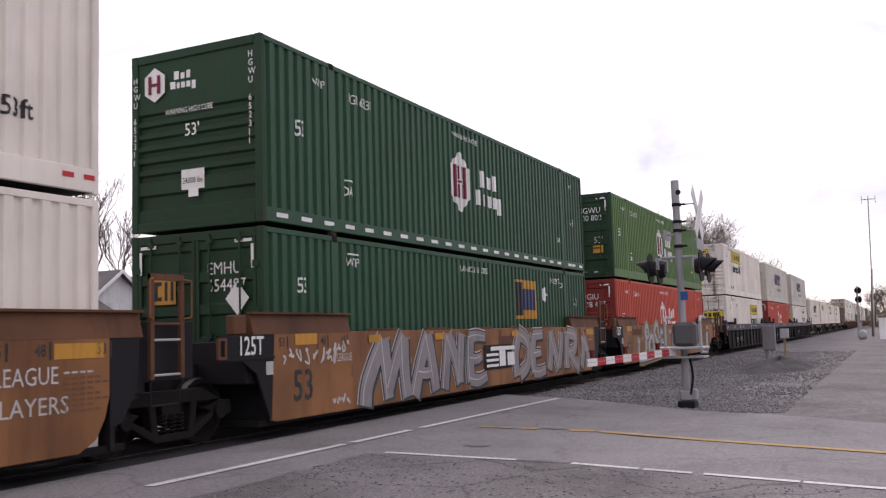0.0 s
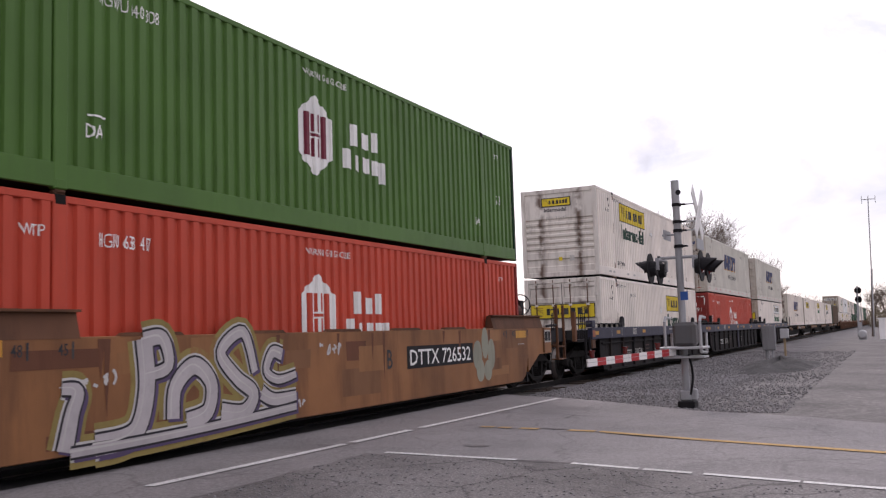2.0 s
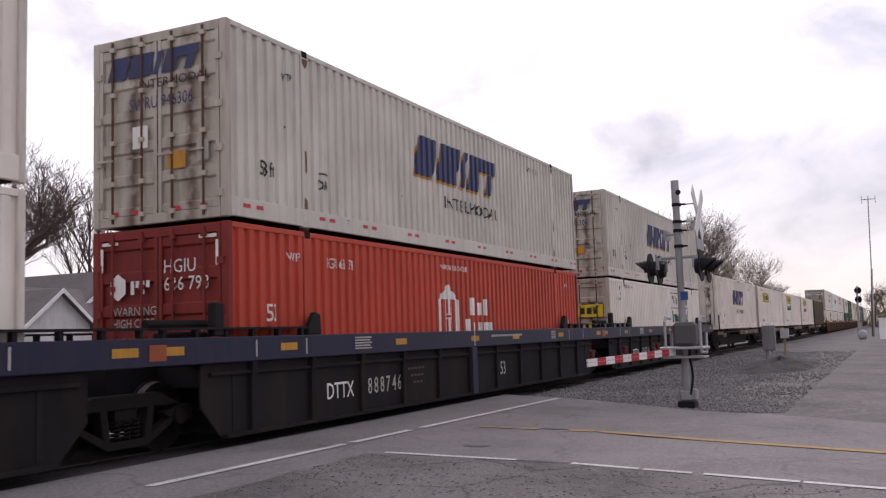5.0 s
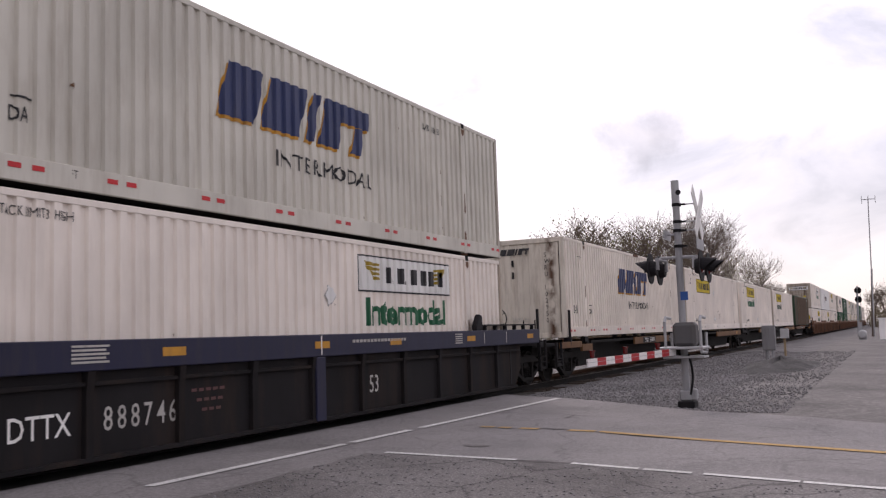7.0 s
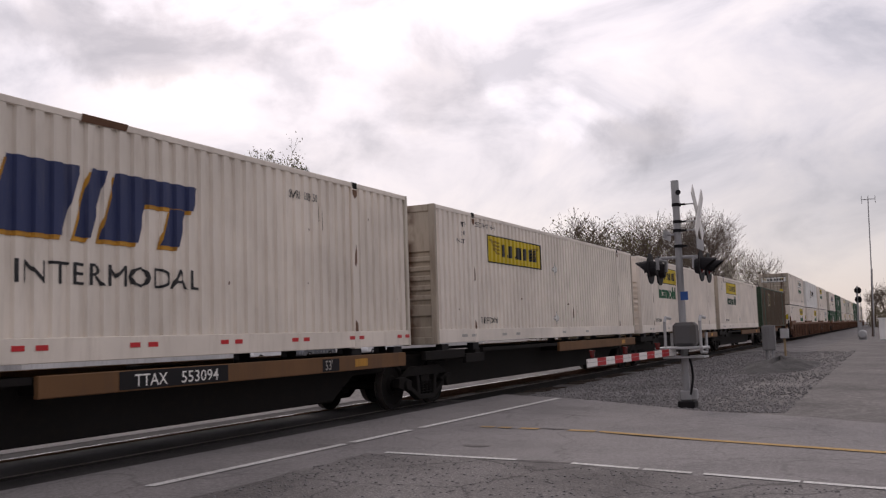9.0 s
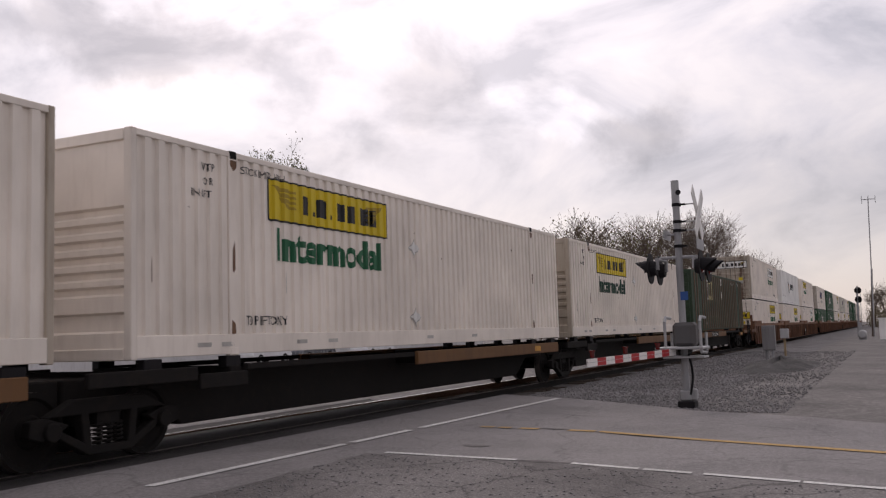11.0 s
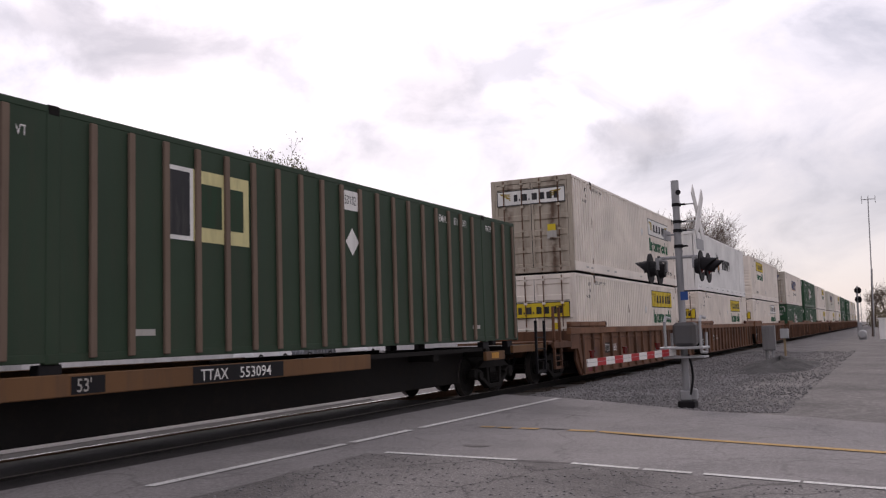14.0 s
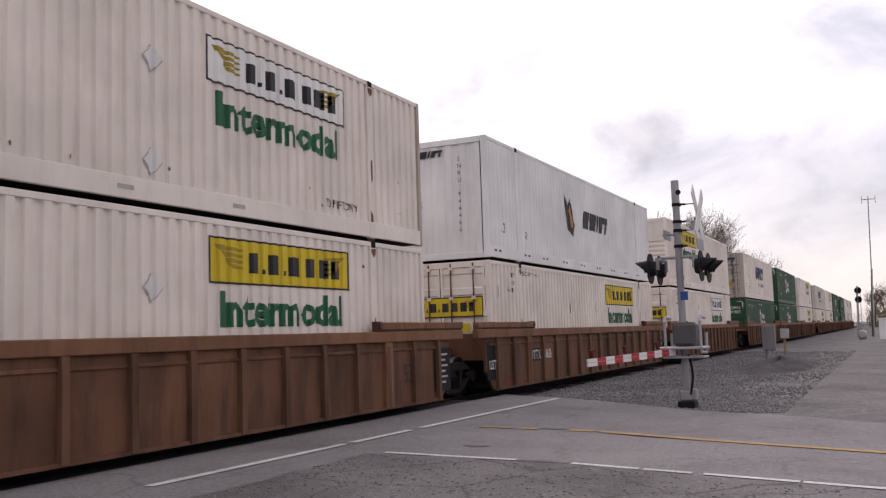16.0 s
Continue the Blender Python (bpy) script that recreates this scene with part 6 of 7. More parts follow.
def ribbed_well(u, paint, chord, lowpaint, first=False, last=False, left=None, right=None, chord_z=(1.13, 1.48), pitch=1.5, label="", raised=False):
    """Well wagon unit whose sides carry a deep top chord and upright stiffeners."""
    car = thing("well_wagon", label, "rail wagon", (UNIT[u], 0, 0), "well wagon units")
    TRAIN.append((car, UNIT[u], 0.0, 0.0))
    x0, x1 = (-1.87 if not raised else -1.31), (L + 1.87 if not raised else L + 1.31)
    c0, c1 = chord_z
    for y0, y1, k in ((SIDE, SIDE + 0.14, 1), (W - SIDE - 0.14, W - SIDE, 0)):
        part("top_chord", lambda: Shape().box(x0, x1, y0, y1, c0, c1), chord, car, key=("chord", u > 10, k, x0), bevel=0.012)
        part("side_panel", lambda: Shape().prism([(-0.35, 0.14), (L + 0.35, 0.14), (L + 0.75, 0.55), (L + 0.75, c0), (-0.75, c0), (-0.75, 0.55)], y0 + (0.10 if not raised else 0.070), y1), lowpaint, car, key=("lower", u > 10, k), bevel=0.008)
        part("bottom_flange", lambda: Shape().box(-0.3, L + 0.3, y0 + 0.02, y1, 0.12, 0.17), lowpaint, car, key=("flange", u > 10, k))
        out = lambda d: y0 + d if k else y1 - d
        part("ledge", lambda: Shape().box(-0.6, L + 0.6, min(out(0.045), out(0.13)), max(out(0.045), out(0.13)), c0 - 0.17, c0 - 0.12), lowpaint, car, key=("ledge", raised, k), bevel=0.008)
        n = int(L / pitch) + (1 if raised else 0)
        for i in range(n + 1):
            x = (0.3 if pitch > 1.2 else -0.18) + pitch * i
            part("stiffener", lambda: Shape().add([(px_, py_, pz_) for px_ in (-0.055, 0.055) for py_, pz_ in ((out(0.03 if not raised else -0.012), 0.14), (out(0.03 if not raised else -0.012), c0 - 0.25), (out(0.0), c0), (out(0.13), c0), (out(0.13), 0.14))],
                                                     [(0, 1, 2, 3, 4), (9, 8, 7, 6, 5), (0, 5, 6, 1), (1, 6, 7, 2), (2, 7, 8, 3), (4, 9, 5, 0)]), (RUSTRIB if raised else lowpaint), car, key=("stiff", raised, k), at=(x, 0, 0))
        wide = (1.88, L - 1.88) if raised else (7.95,)
        for x in wide:
            part("broad_post", lambda: Shape().box(x - 0.13, x + 0.13, min(out(-0.004), out(0.13)), max(out(-0.004), out(0.13)), 0.13, c0 - 0.003), chord, car, key=("broad", raised, k, x), bevel=0.01)
        if raised:
            for a, b in ((-1.31, 2.20), (L - 2.20, L + 1.31)):
                part("guide_web", lambda: Shape().box(a, b, min(out(0.03), out(0.12)), max(out(0.03), out(0.12)), c1 + 0.002, 1.60), lowpaint, car, key=("web", a > 1, k))
                for q in range(4):
                    qa = a + (b - a) * q / 4
                    part("guide_rail", lambda: Shape().prism([(0.01, 1.53), ((b - a) / 4 - 0.01, 1.53), ((b - a) / 4 - 0.01, 1.665), (0.01, 1.665)], min(out(-0.015), out(0.13)), max(out(-0.015), out(0.13))), chord, car, key=("guide", k), bevel=0.015, at=(qa, 0, 0))
                e = b if a < 0 else a
                part("pipe_bracket", lambda: Shape().tube((e, out(-0.03), 1.60), (e, out(0.1), 1.60), 0.055, 12).box(e - 0.08, e + 0.08, min(out(0.0), out(0.12)), max(out(0.0), out(0.12)), 1.5, 1.68), DULLBROWN, car, key=("pipe", a > 1, k))
        else:
            for x in (1.86, L - 1.86):
                part("guide_bracket", lambda: Shape().prism([(x - 0.18, c1), (x + 0.18, c1), (x + 0.16, 1.8), (x + 0.02, 1.84), (x - 0.18, 1.58)], y0 + 0.02, y1), DARKER, car, key=("bump", x > 5, k), bevel=0.02)
            for a, b in ((-1.6, 1.6), (L - 1.6, L + 1.6)):
                part("walkway", lambda: Shape().box(a, b, y0 + 0.0, y0 + 0.24, 1.58, 1.61), DARKER, car, key=("walk", a > 1, k))
                for i in range(6):
                    part("walkway_support", lambda: Shape().box(-0.03, 0.03, y0 + 0.02, y0 + 0.1, c1 - 0.002, 1.582), DARKER, car, key=("walksup", k), at=(a + 0.1 + 0.6 * i, 0, 0))
    well_ends(car, paint, DARKER if not raised else lowpaint, first, last, left, right)
    put = lambda n, f, m, x, z, o=0.006: flank(n, f, m, car, x, z, 0, o - SIDE)
    return car, put


DULLSTENCIL = mat("dull_red_stencil", (0.10, 0.045, 0.045), 0.7, dirty=0.5)
NAVYLABEL = "dark navy well wagon unit with ribbed grimy sides"
for u in (3, 4, 5):
    car, put = ribbed_well(u, NAVY, NAVY, GRIME, u == 3, u == 5, -1.9 if u == 3 else -1.69, L + 2.1 if u == 5 else None, label=NAVYLABEL)
    for x in (-1.6, 0.9, 4.42, 7.78, 10.2, L - 2.6, L + 1.0):
        put("load_mark", polygons(rect(0, 0.42, 0, 0.11)), M_GOLD, x, 1.26)
    put("rivet_strip", polygons(rect(0, 0.025, 0, 0.30)), M_WHITE, 7.95, 1.16, 0.008)
    for x in (0.3, 1.55, L - 1.7, L - 0.4):
        put("rivet_strip", polygons(rect(0, 0.035, 0, 0.24)), M_FADED, x, 1.19)
    for i in range(5):
        put("stencil_bars", polygons(rect(0, 0.55 - 0.05 * (i % 2), 0, 0.025)), M_FADED, 3.0, 1.40 - 0.045 * i)
        put("stencil_bars", polygons(rect(0, 0.36, 0, 0.025)), M_FADED, L - 3.2, 1.40 - 0.045 * i)
    put("stencil_bars", polygons(*[rect(0.12 * i, 0.12 * i + 0.09, 0, 0.05) for i in range(16)]), M_FADED, 8.9, 1.33)
    low = lambda n, f, m, x, z: flank(n, f, m, car, x, z, 0, -SIDE - (0.094 if u < 10 else 0.064))
    low("lettering", lettering("DTTX", 0.26, 0.004, 0.85), M_FADED if u == 3 else M_WHITE, 2.27, 0.44)
    for i, c in enumerate("888746"):
        low("lettering", lettering(c, 0.28, 0.002, 0.78), M_FADED, 3.56 + 0.215 * i, 0.44)
    for i in range(3):
        low("stencil_bars", polygons(*[rect(0.14 * q_, 0.14 * q_ + 0.10, 0, 0.04) for q_ in range(5 - i)]), DULLSTENCIL, 5.05 + 0.1 * i, 0.78 - 0.13 * i)
    low("lettering", lettering("53", 0.3, 0.004, 0.8), M_FADED, 9.6, 0.46)
    if u == 3:
        ladder(car, -2.5, -2.0, 0.45, 1.2, SIDE, GRIME, 3)
        part("end_post", Shape().box(-3.52, -3.36, SIDE, SIDE + 0.1, 1.1, 1.95), CHORD, car, bevel=0.01)
        for x in (-3.10, -2.72):
            part("hand_loop", Shape().tube((x, SIDE + 0.02, 1.15), (x, SIDE + 0.02, 1.90), 0.014, 6).tube((x, SIDE + 0.02, 1.90), (x + 0.22, SIDE + 0.02, 1.90), 0.014, 6).tube((x + 0.22, SIDE + 0.02, 1.90), (x + 0.22, SIDE + 0.02, 1.15), 0.014, 6), DARKER, car)
        part("hand_rail", Shape().tube((-3.5, SIDE + 0.03, 1.58), (-1.6, SIDE + 0.03, 1.62), 0.025, 6), DARKER, car)
        part("corner_box", Shape().box(-1.86, -1.50, SIDE - 0.01, SIDE + 0.2, 1.49, 1.70), NAVY, car, bevel=0.02)
        part("hanging_plate", Shape().box(-1.85, -1.50, SIDE + 0.01, SIDE + 0.05, 0.86, 1.12), CHORD, car, bevel=0.01)
        put("reflector", polygons(rect(0, 0.28, 0, 0.2)), mat("dirty_orange_reflector", (0.30, 0.075, 0.03), 0.5, dirty=0.4), -1.82, 1.20, 0.008)
        part("platform_valve", Shape().box(-3.0, -2.5, 0.2, 0.7, 1.14, 1.42).tube((-2.4, 0.4, 1.3), (-1.6, 0.4, 1.3), 0.12, 10), DARK, car, bevel=0.02)
    if u > 3:
        part("end_bracket", Shape().box(-0.55, -0.35, SIDE + 0.02, SIDE + 0.16, 1.49, 1.95).box(-1.3, -0.35, SIDE + 0.3, SIDE + 0.42, 1.1, 1.56), DARKER, car, bevel=0.02)
        part("cross_pipe", Shape().tube((-1.5, SIDE + 0.35, 1.66), (-0.2, SIDE + 0.35, 1.66), 0.06, 8), DARK, car)
        put("reflector", polygons(rect(0, 0.3, 0, 0.2)), mat("dirty_orange_reflector", (0.30, 0.075, 0.03), 0.5, dirty=0.4), -1.80, 1.20, 0.008)
    if u == 5:
        brake_wheel(car, L + 2.1, 1.78, 1.1)
        ladder(car, L + 1.9, L + 2.4, 0.45, 1.2, SIDE, GRIME, 3)

BROWNLABEL = "red-brown well wagon unit with ribbed sides"
groups = ((11, 12, 13), (14, 15, 16), (17, 18, 19), (20, 21, 22))
for g in groups:
    for u in g:
        first, last = u == g[0], u == g[-1]
        car, put = ribbed_well(u, RUSTED, RUSTSILL, RUSTED, first, last, -1.4 if first else -1.7, L + 1.5 if last else None, (1.31, 1.50), 1.03, BROWNLABEL, True)
        low = lambda n, f, m, x, z: flank(n, f, m, car, x, z, 0, -SIDE - (0.094 if u < 10 else 0.064))
        if u < 14:
            low("lettering", lettering("DTTX", 0.24, 0.004, 0.85), M_WHITE, 2.06, 0.72)
            low("lettering", lettering("888606", 0.24, 0.004, 0.62), M_WHITE, 3.0, 0.72)
            low("number_board", polygons(rect(0, 0.78, 0, 0.32)), mat("dull_black_patch", (0.03, 0.022, 0.018), 0.8), 2.03, 0.68)
            low("stencil_bars", polygons(rect(0, 0.3, 0, 0.18), rect(0.03, 0.27, 0.22, 0.26)), DULLSTENCIL, 1.1, 0.62)
            low("lettering", lettering("53", 0.34, 0.004, 0.8), M_BLACK, L - 1.25, 0.55)
            low("number_board", polygons(rect(0, 0.75, 0, 0.86)), DARKER, L + 0.0, 0.3)
            for i in range(6):
                flank("stencil_bars", polygons(rect(0, 0.5 - 0.1 * (i % 2), 0, 0.04)), M_FADED, car, L + 0.12, 1.0 - 0.11 * i, 0, -SIDE - 0.058)
            if not first:
                low("number_board", polygons(rect(0, 0.7, 0, 0.86)), DARKER, -0.72, 0.36)
                flank("lettering", lettering("125T", 0.2, 0.006, 0.7), M_WHITE, car, -0.6, 0.6, 0, -SIDE - 0.058)
            for i in range(5):
                a = 0.5 * i
                low("stencil_bars", polygons(rect(0, 0.4, 0, 0.1)), mat("magenta_smear", (0.18, 0.03, 0.05), 0.7), 0.4 + a, 0.2) if i < 2 else None
        if first and u == 11:
            ladder(car, -2.75, -2.15, 0.4, 1.2, SIDE, RUSTED, 3)
            for x in (-2.75, -2.25):
                part("grab_rail", Shape().box(x, x + 0.07, SIDE, SIDE + 0.07, 1.1, 2.05), RUSTED, car, bevel=0.01)
            part("step_beam", Shape().box(-2.8, -1.3, SIDE, SIDE + 0.08, 0.96, 1.12), RUSTED, car, bevel=0.01)
            part("corner_gusset", Shape().prism([(-1.35, 0.9), (-0.7, 0.9), (-0.35, 0.3), (-0.3, 0.6), (-0.5, 1.3), (-1.35, 1.3)], SIDE + 0.01, SIDE + 0.09), RUSTED, car)


def spine_wagon(u, first=False, last=False):
    """Skeleton wagon unit: a deep centre sill with side beams where the container sits."""
    car = thing("spine_wagon", "dark spine wagon unit with rusty ochre side beams", "rail wagon", (UNIT[u], 0, 0), "spine wagon units")
    TRAIN.append((car, UNIT[u], 0.0, 0.0))
    nxt = UNIT[u + 1] - UNIT[u]
    part("centre_sill", Shape().prism([(-1.4 if first else -0.55, 0.72), (1.0, 0.72), (1.5, 0.30), (14.2, 0.30), (14.9, 0.72), (L + 0.55, 0.72), (L + 0.55, 1.02), (-1.4 if first else -0.55, 1.02)], 0.55, 2.04), DARK, car, bevel=0.02)
    for y0, y1 in ((-0.1, -0.02), (W + 0.02, W + 0.1)):
        part("side_beam", lambda: Shape().box(*((7.4, 15.74) if not last else (0.42, 8.75)), y0, y1, 0.86, 1.11), SPINEY, car, key=("beam", y0 > 1, last), bevel=0.01)
        part("side_beam", lambda: Shape().box(*((-0.75, 1.1) if not last else (-0.75, 0.38)), y0, y1, 0.92, 1.10), SPINEY if u in (6, 10) else DARK, car, key=("beam2", y0 > 1, last), bevel=0.01)
        part("end_beam", lambda: Shape().box(*((1.15, 2.15) if not last else (13.9, 15.0)), y0, y1, 0.80, 1.0), SPINEY if u in (6, 10) else DARK, car, key=("beam3", y0 > 1, last), bevel=0.01)
        part("side_skirt", lambda: Shape().box(*((2.2, 7.36) if not last else (8.8, 13.8)), y0 + (0.05 if y0 < 1 else -0.0), y1 + (0.05 if y0 < 1 else 0), 1.02, 1.10), DARK, car, key=("skirt", y0 > 1, last))
    for x in (0.4, 1.98, 7.8, 11.5, L - 1.98, L - 0.5):
        part("cross_bearer", lambda: Shape().box(x - 0.12, x + 0.12, -0.02, W + 0.02, 0.88, 1.08), DARK, car, key=("bearer", x), bevel=0.015)
        if x in (1.98, L - 1.98, 0.4, L - 0.5):
            for y in (0.02, W - 0.17):
                part("pedestal", lambda: Shape().box(x - 0.16, x + 0.16, y, y + 0.15, 1.06, DECKZ), DARKER, car, key=("pedestal", x, y > 1), bevel=0.01)
    bogie(car, -0.12 if not first else 0.62)
    if last:
        bogie(car, L - 1.1)
    put = lambda n, f, m, x, z, o=0.006: flank(n, f, m, car, x, z, 0, o + 0.1)
    if u in (6, 10):
        put("number_board", polygons(rect(0, 2.0, 0, 0.22)), DARKER, 8.55 if u != 10 else 4.15, 0.88, 0.004)
        put("lettering", fitted("TTAX", 0.15, 0.56, 0.003), M_WHITE, 8.8 if u != 10 else 4.3, 0.91, 0.008)
        put("lettering", fitted("553094", 0.15, 0.72, 0.003), M_WHITE, 9.62 if u != 10 else 5.12, 0.91, 0.008)
        put("number_board", polygons(rect(0, 0.5, 0, 0.2)), DARKER, 2.15 if u == 10 else 12.9, 0.88, 0.004)
        put("lettering", lettering("53'", 0.15, 0.006, 0.9), M_FADED, 2.23 if u == 10 else 12.98, 0.905, 0.008)
    put("load_mark", polygons(rect(0, 0.42, 0, 0.13)), M_GOLD, 13.9 if u != 10 else 14.2, 0.92 if u != 10 else 0.84)
    if first:
        part("platform", Shape().box(-2.6, -0.5, 0.1, W - 0.1, 1.0, 1.08), DARKER, car)
        coupler(car, -1.4, -2.3)
        ladder(car, -1.2, -0.7, 0.45, 1.1, -0.1, DARKER, 3)
        for x in (-2.6, 0.05):
            part("grab_rail", Shape().box(x, x + 0.06, -0.1, -0.04, 1.0, 2.0), DARKER, car)
        for i, x in enumerate((0.0, 0.35)):
            part("grab_rail", Shape().tube((-0.12, 0.9 + x, 1.1), (-0.12, 0.9 + x, 1.75), 0.02, 6), DARKER, car)
    if last:
        part("platform", Shape().box(L + 0.3, L + 2.3, 0.1, W - 0.1, 1.0, 1.08), DARKER, car)
        coupler(car, L + 0.5, L + 2.3)
        brake_wheel(car, L + 1.0, 1.75, 1.2)
        part("side_beam", Shape().box(L - 0.6, L + 1.8, -0.1, -0.02, 0.92, 1.1), SPINEY, car, bevel=0.01)
        ladder(car, L + 0.9, L + 1.6, 0.35, 1.7, -0.16, DARKER, 4)


for u in (6, 7, 8, 9, 10):
    spine_wagon(u, u == 6, u == 10)


# ---- crossing gate and flashing signals ----
def signal_lamp(parent, x, y, z, facing):
    """One crossing lamp: round black backboard, lens housing and long hood; facing: +1 or -1 along y."""
    head = part("signal_head", Shape().tube((x, y, z), (x, y + facing * 0.02, z), 0.29, 24), DARKER, parent)
    part("housing", Shape().tube((x, y - facing * 0.10, z), (x, y, z), 0.13, 16, 0.16), DARKER, head)
    part("lens", Shape().tube((x, y + facing * 0.02, z), (x, y + facing * 0.045, z), 0.145, 20, 0.12), LENS, head, "dark red unlit lens")
    s = Shape()
    n = 14
    for k in range(n):
        a0, a1 = math.pi * (-0.12 + 1.24 * k / n), math.pi * (-0.12 + 1.24 * (k + 1) / n)
        q = []
        for a in (a0, a1):
            reach = 0.10 + 0.20 * max(math.sin(a), 0.0)
            q += [(x + 0.165 * math.cos(a), y, z + 0.165 * math.sin(a)), (x + 0.16 * math.cos(a), y + facing * reach, z + 0.16 * math.sin(a) - 0.03)]
        s.add(q, [(0, 1, 3, 2)])
        s.add([(p[0] * 0.985 + x * 0.015, p[1], p[2] * 0.985 + z * 0.015) for p in q], [(0, 2, 3, 1)])
    part("hood", s, DARKER, head)


LENS = mat("dark_red_lens", (0.10, 0.006, 0.006), 0.15, dirty=0.1, spec=0.6, bump=0.02)
STRIPE_R = mat("red_gate_stripe", (0.42, 0.03, 0.035), 0.5, dirty=0.2)
STRIPE_W = mat("white_gate_stripe", (0.72, 0.70, 0.68), 0.5, dirty=0.25)
BLUE = mat("blue_notice_plate", (0.03, 0.09, 0.30), 0.5, dirty=0.2)


def crossing_gate():
    PX, PY, Z0 = 17.84, -4.79, -0.11
    g = thing("crossing_gate", "silver crossing signal mast with lowered red and white gate arm", "crossing signal", (0, 0, 0))
    part("mast", Shape().tube((PX, PY, Z0 + 0.3), (PX, PY + 0.01, 4.2), 0.068, 16).tube((PX, PY + 0.01, 3.72), (PX, PY + 0.01, 4.22), 0.075, 16), ALU, g, smooth=False)
    part("mast_mouth", Shape().tube((PX - 0.055, PY - 0.055, 3.98), (PX - 0.075, PY - 0.06, 3.98), 0.05, 12), DARKER, g)
    part("base", Shape().box(PX - 0.11, PX + 0.11, PY - 0.12, PY + 0.12, Z0 + 0.14, Z0 + 0.34), ALU, g, bevel=0.03)
    part("junction_box", Shape().box(PX - 0.10, PX + 0.10, PY - 0.20, PY - 0.06, Z0 + 0.16, Z0 + 0.36), ALU, g, bevel=0.02)
    part("footing", Shape().box(PX - 0.16, PX + 0.16, PY - 0.17, PY + 0.15, Z0 - 0.2, Z0 + 0.14), DARKER, g, bevel=0.02)
    h = Shape()
    pts = [Vector((PX - 0.1, PY - 0.09 - 0.06 * math.sin(math.pi * t), 0.15 + 0.75 * t)) for t in [i / 8 for i in range(9)]]
    for a, b in zip(pts, pts[1:]):
        h.tube(a, b, 0.022, 8)
    part("cable", h, DARKER, g)
    for z in (2.95, 3.25, 3.42, 3.75):
        part("clamp", Shape().tube((PX, PY, z - 0.03), (PX, PY, z + 0.03), 0.088, 14).box(PX - 0.03, PX + 0.03, PY - 0.17, PY - 0.07, z - 0.015, z + 0.015), DARKER, g)
    # crossbuck: two crossed boards facing the road, with struts to the mast
    for z in (3.42, 3.75, 3.25):
        part("strut", Shape().tube((PX, PY - 0.05, z), (PX, PY - 0.38, z), 0.012, 6), ALU, g)
    for sgn in (-1, 1):
        d = Vector((math.cos(radians(45)) * sgn, 0, math.sin(radians(45))))
        n = Vector((-d.z, 0, d.x))
        c = Vector((PX, PY - 0.40 - 0.014 * sgn, 3.55))
        q = [c + d * a * 0.61 + n * b * 0.115 for a, b in ((-1, -1), (1, -1), (1, 1), (-1, 1))]
        part("crossbuck_board", Shape().add([p + Vector((0, e, 0)) for e in (-0.008, 0.008) for p in q], [(0, 1, 2, 3), (7, 6, 5, 4), (0, 4, 5, 1), (1, 5, 6, 2), (2, 6, 7, 3), (3, 7, 4, 0)]), STRIPE_W, g)
    part("track_count_plate", Shape().box(PX - 0.34, PX + 0.34, PY - 0.41, PY - 0.395, 2.86, 3.06), ALU, g)
    part("side_plate", Shape().box(PX - 0.3, PX + 0.3, PY + 0.20, PY + 0.215, 3.08, 3.26), ALU, g)
    part("strut", Shape().tube((PX, PY, 3.18), (PX, PY + 0.3, 3.18), 0.02, 6), ALU, g)
    # lamp arms
    part("lamp_arm", Shape().tube((PX, PY - 0.34, 2.74), (PX, PY + 0.36, 2.74), 0.03, 10).tube((PX - 0.4, PY + 0.34, 2.70), (PX + 0.4, PY + 0.34, 2.70), 0.03, 10).tube((PX - 0.4, PY - 0.34, 2.70), (PX + 0.4, PY - 0.34, 2.70), 0.03, 10), ALU, g)
    for dx in (-0.38, 0.38):
        for f in (1, -1):
            part("lamp_hanger", Shape().box(PX + dx - 0.03, PX + dx + 0.03, PY + f * 0.31, PY + f * 0.37, 2.5, 2.72), ALU, g)
            signal_lamp(g, PX + dx, PY + f * 0.46, 2.53, f)
    part("notice_plate", Shape().box(PX - 0.085, PX - 0.075, PY - 0.14, PY + 0.0, 1.92, 2.08), BLUE, g)
    # gate machine with its cranked counterweight arms
    part("gate_machine", Shape().box(PX - 0.16, PX + 0.22, PY - 0.25, PY + 0.18, 1.05, 1.50), mat("weathered_grey_case", (0.10, 0.097, 0.10), 0.6, 0.2, dirty=0.5), g, bevel=0.06)
    for y in (PY - 0.37, PY + 0.28):
        a = Shape()
        for p, q in (((-0.3, 0.95), (-0.32, 1.50)), ((-0.32, 1.50), (-0.22, 1.60)), ((-0.22, 1.60), (0.2, 1.58)), ((-0.3, 0.95), (0.25, 0.92)), ((0.25, 0.92), (0.28, 1.3))):
            a.tube((PX + p[0], y, p[1]), (PX + q[0], y, q[1]), 0.028, 8)
        part("counterweight_arm", a, GALV, g)
    part("arm_bracket", Shape().box(PX - 0.42, PX + 0.3, PY - 0.42, PY + 0.46, 1.0, 1.045), GALV, g, bevel=0.01)
    part("arm_bracket", Shape().box(PX - 0.3, PX + 0.2, PY - 0.42, PY + 0.35, 0.83, 0.87), GALV, g, bevel=0.01)
    # gate arm: short tapered boards in turn red and white
    a, b = Vector((PX - 0.2, PY + 0.13, 0.955)), Vector((14.72, -3.84, 0.875))
    d = (b - a)
    side = Vector((-d.y, d.x, 0)).normalized() * 0.018
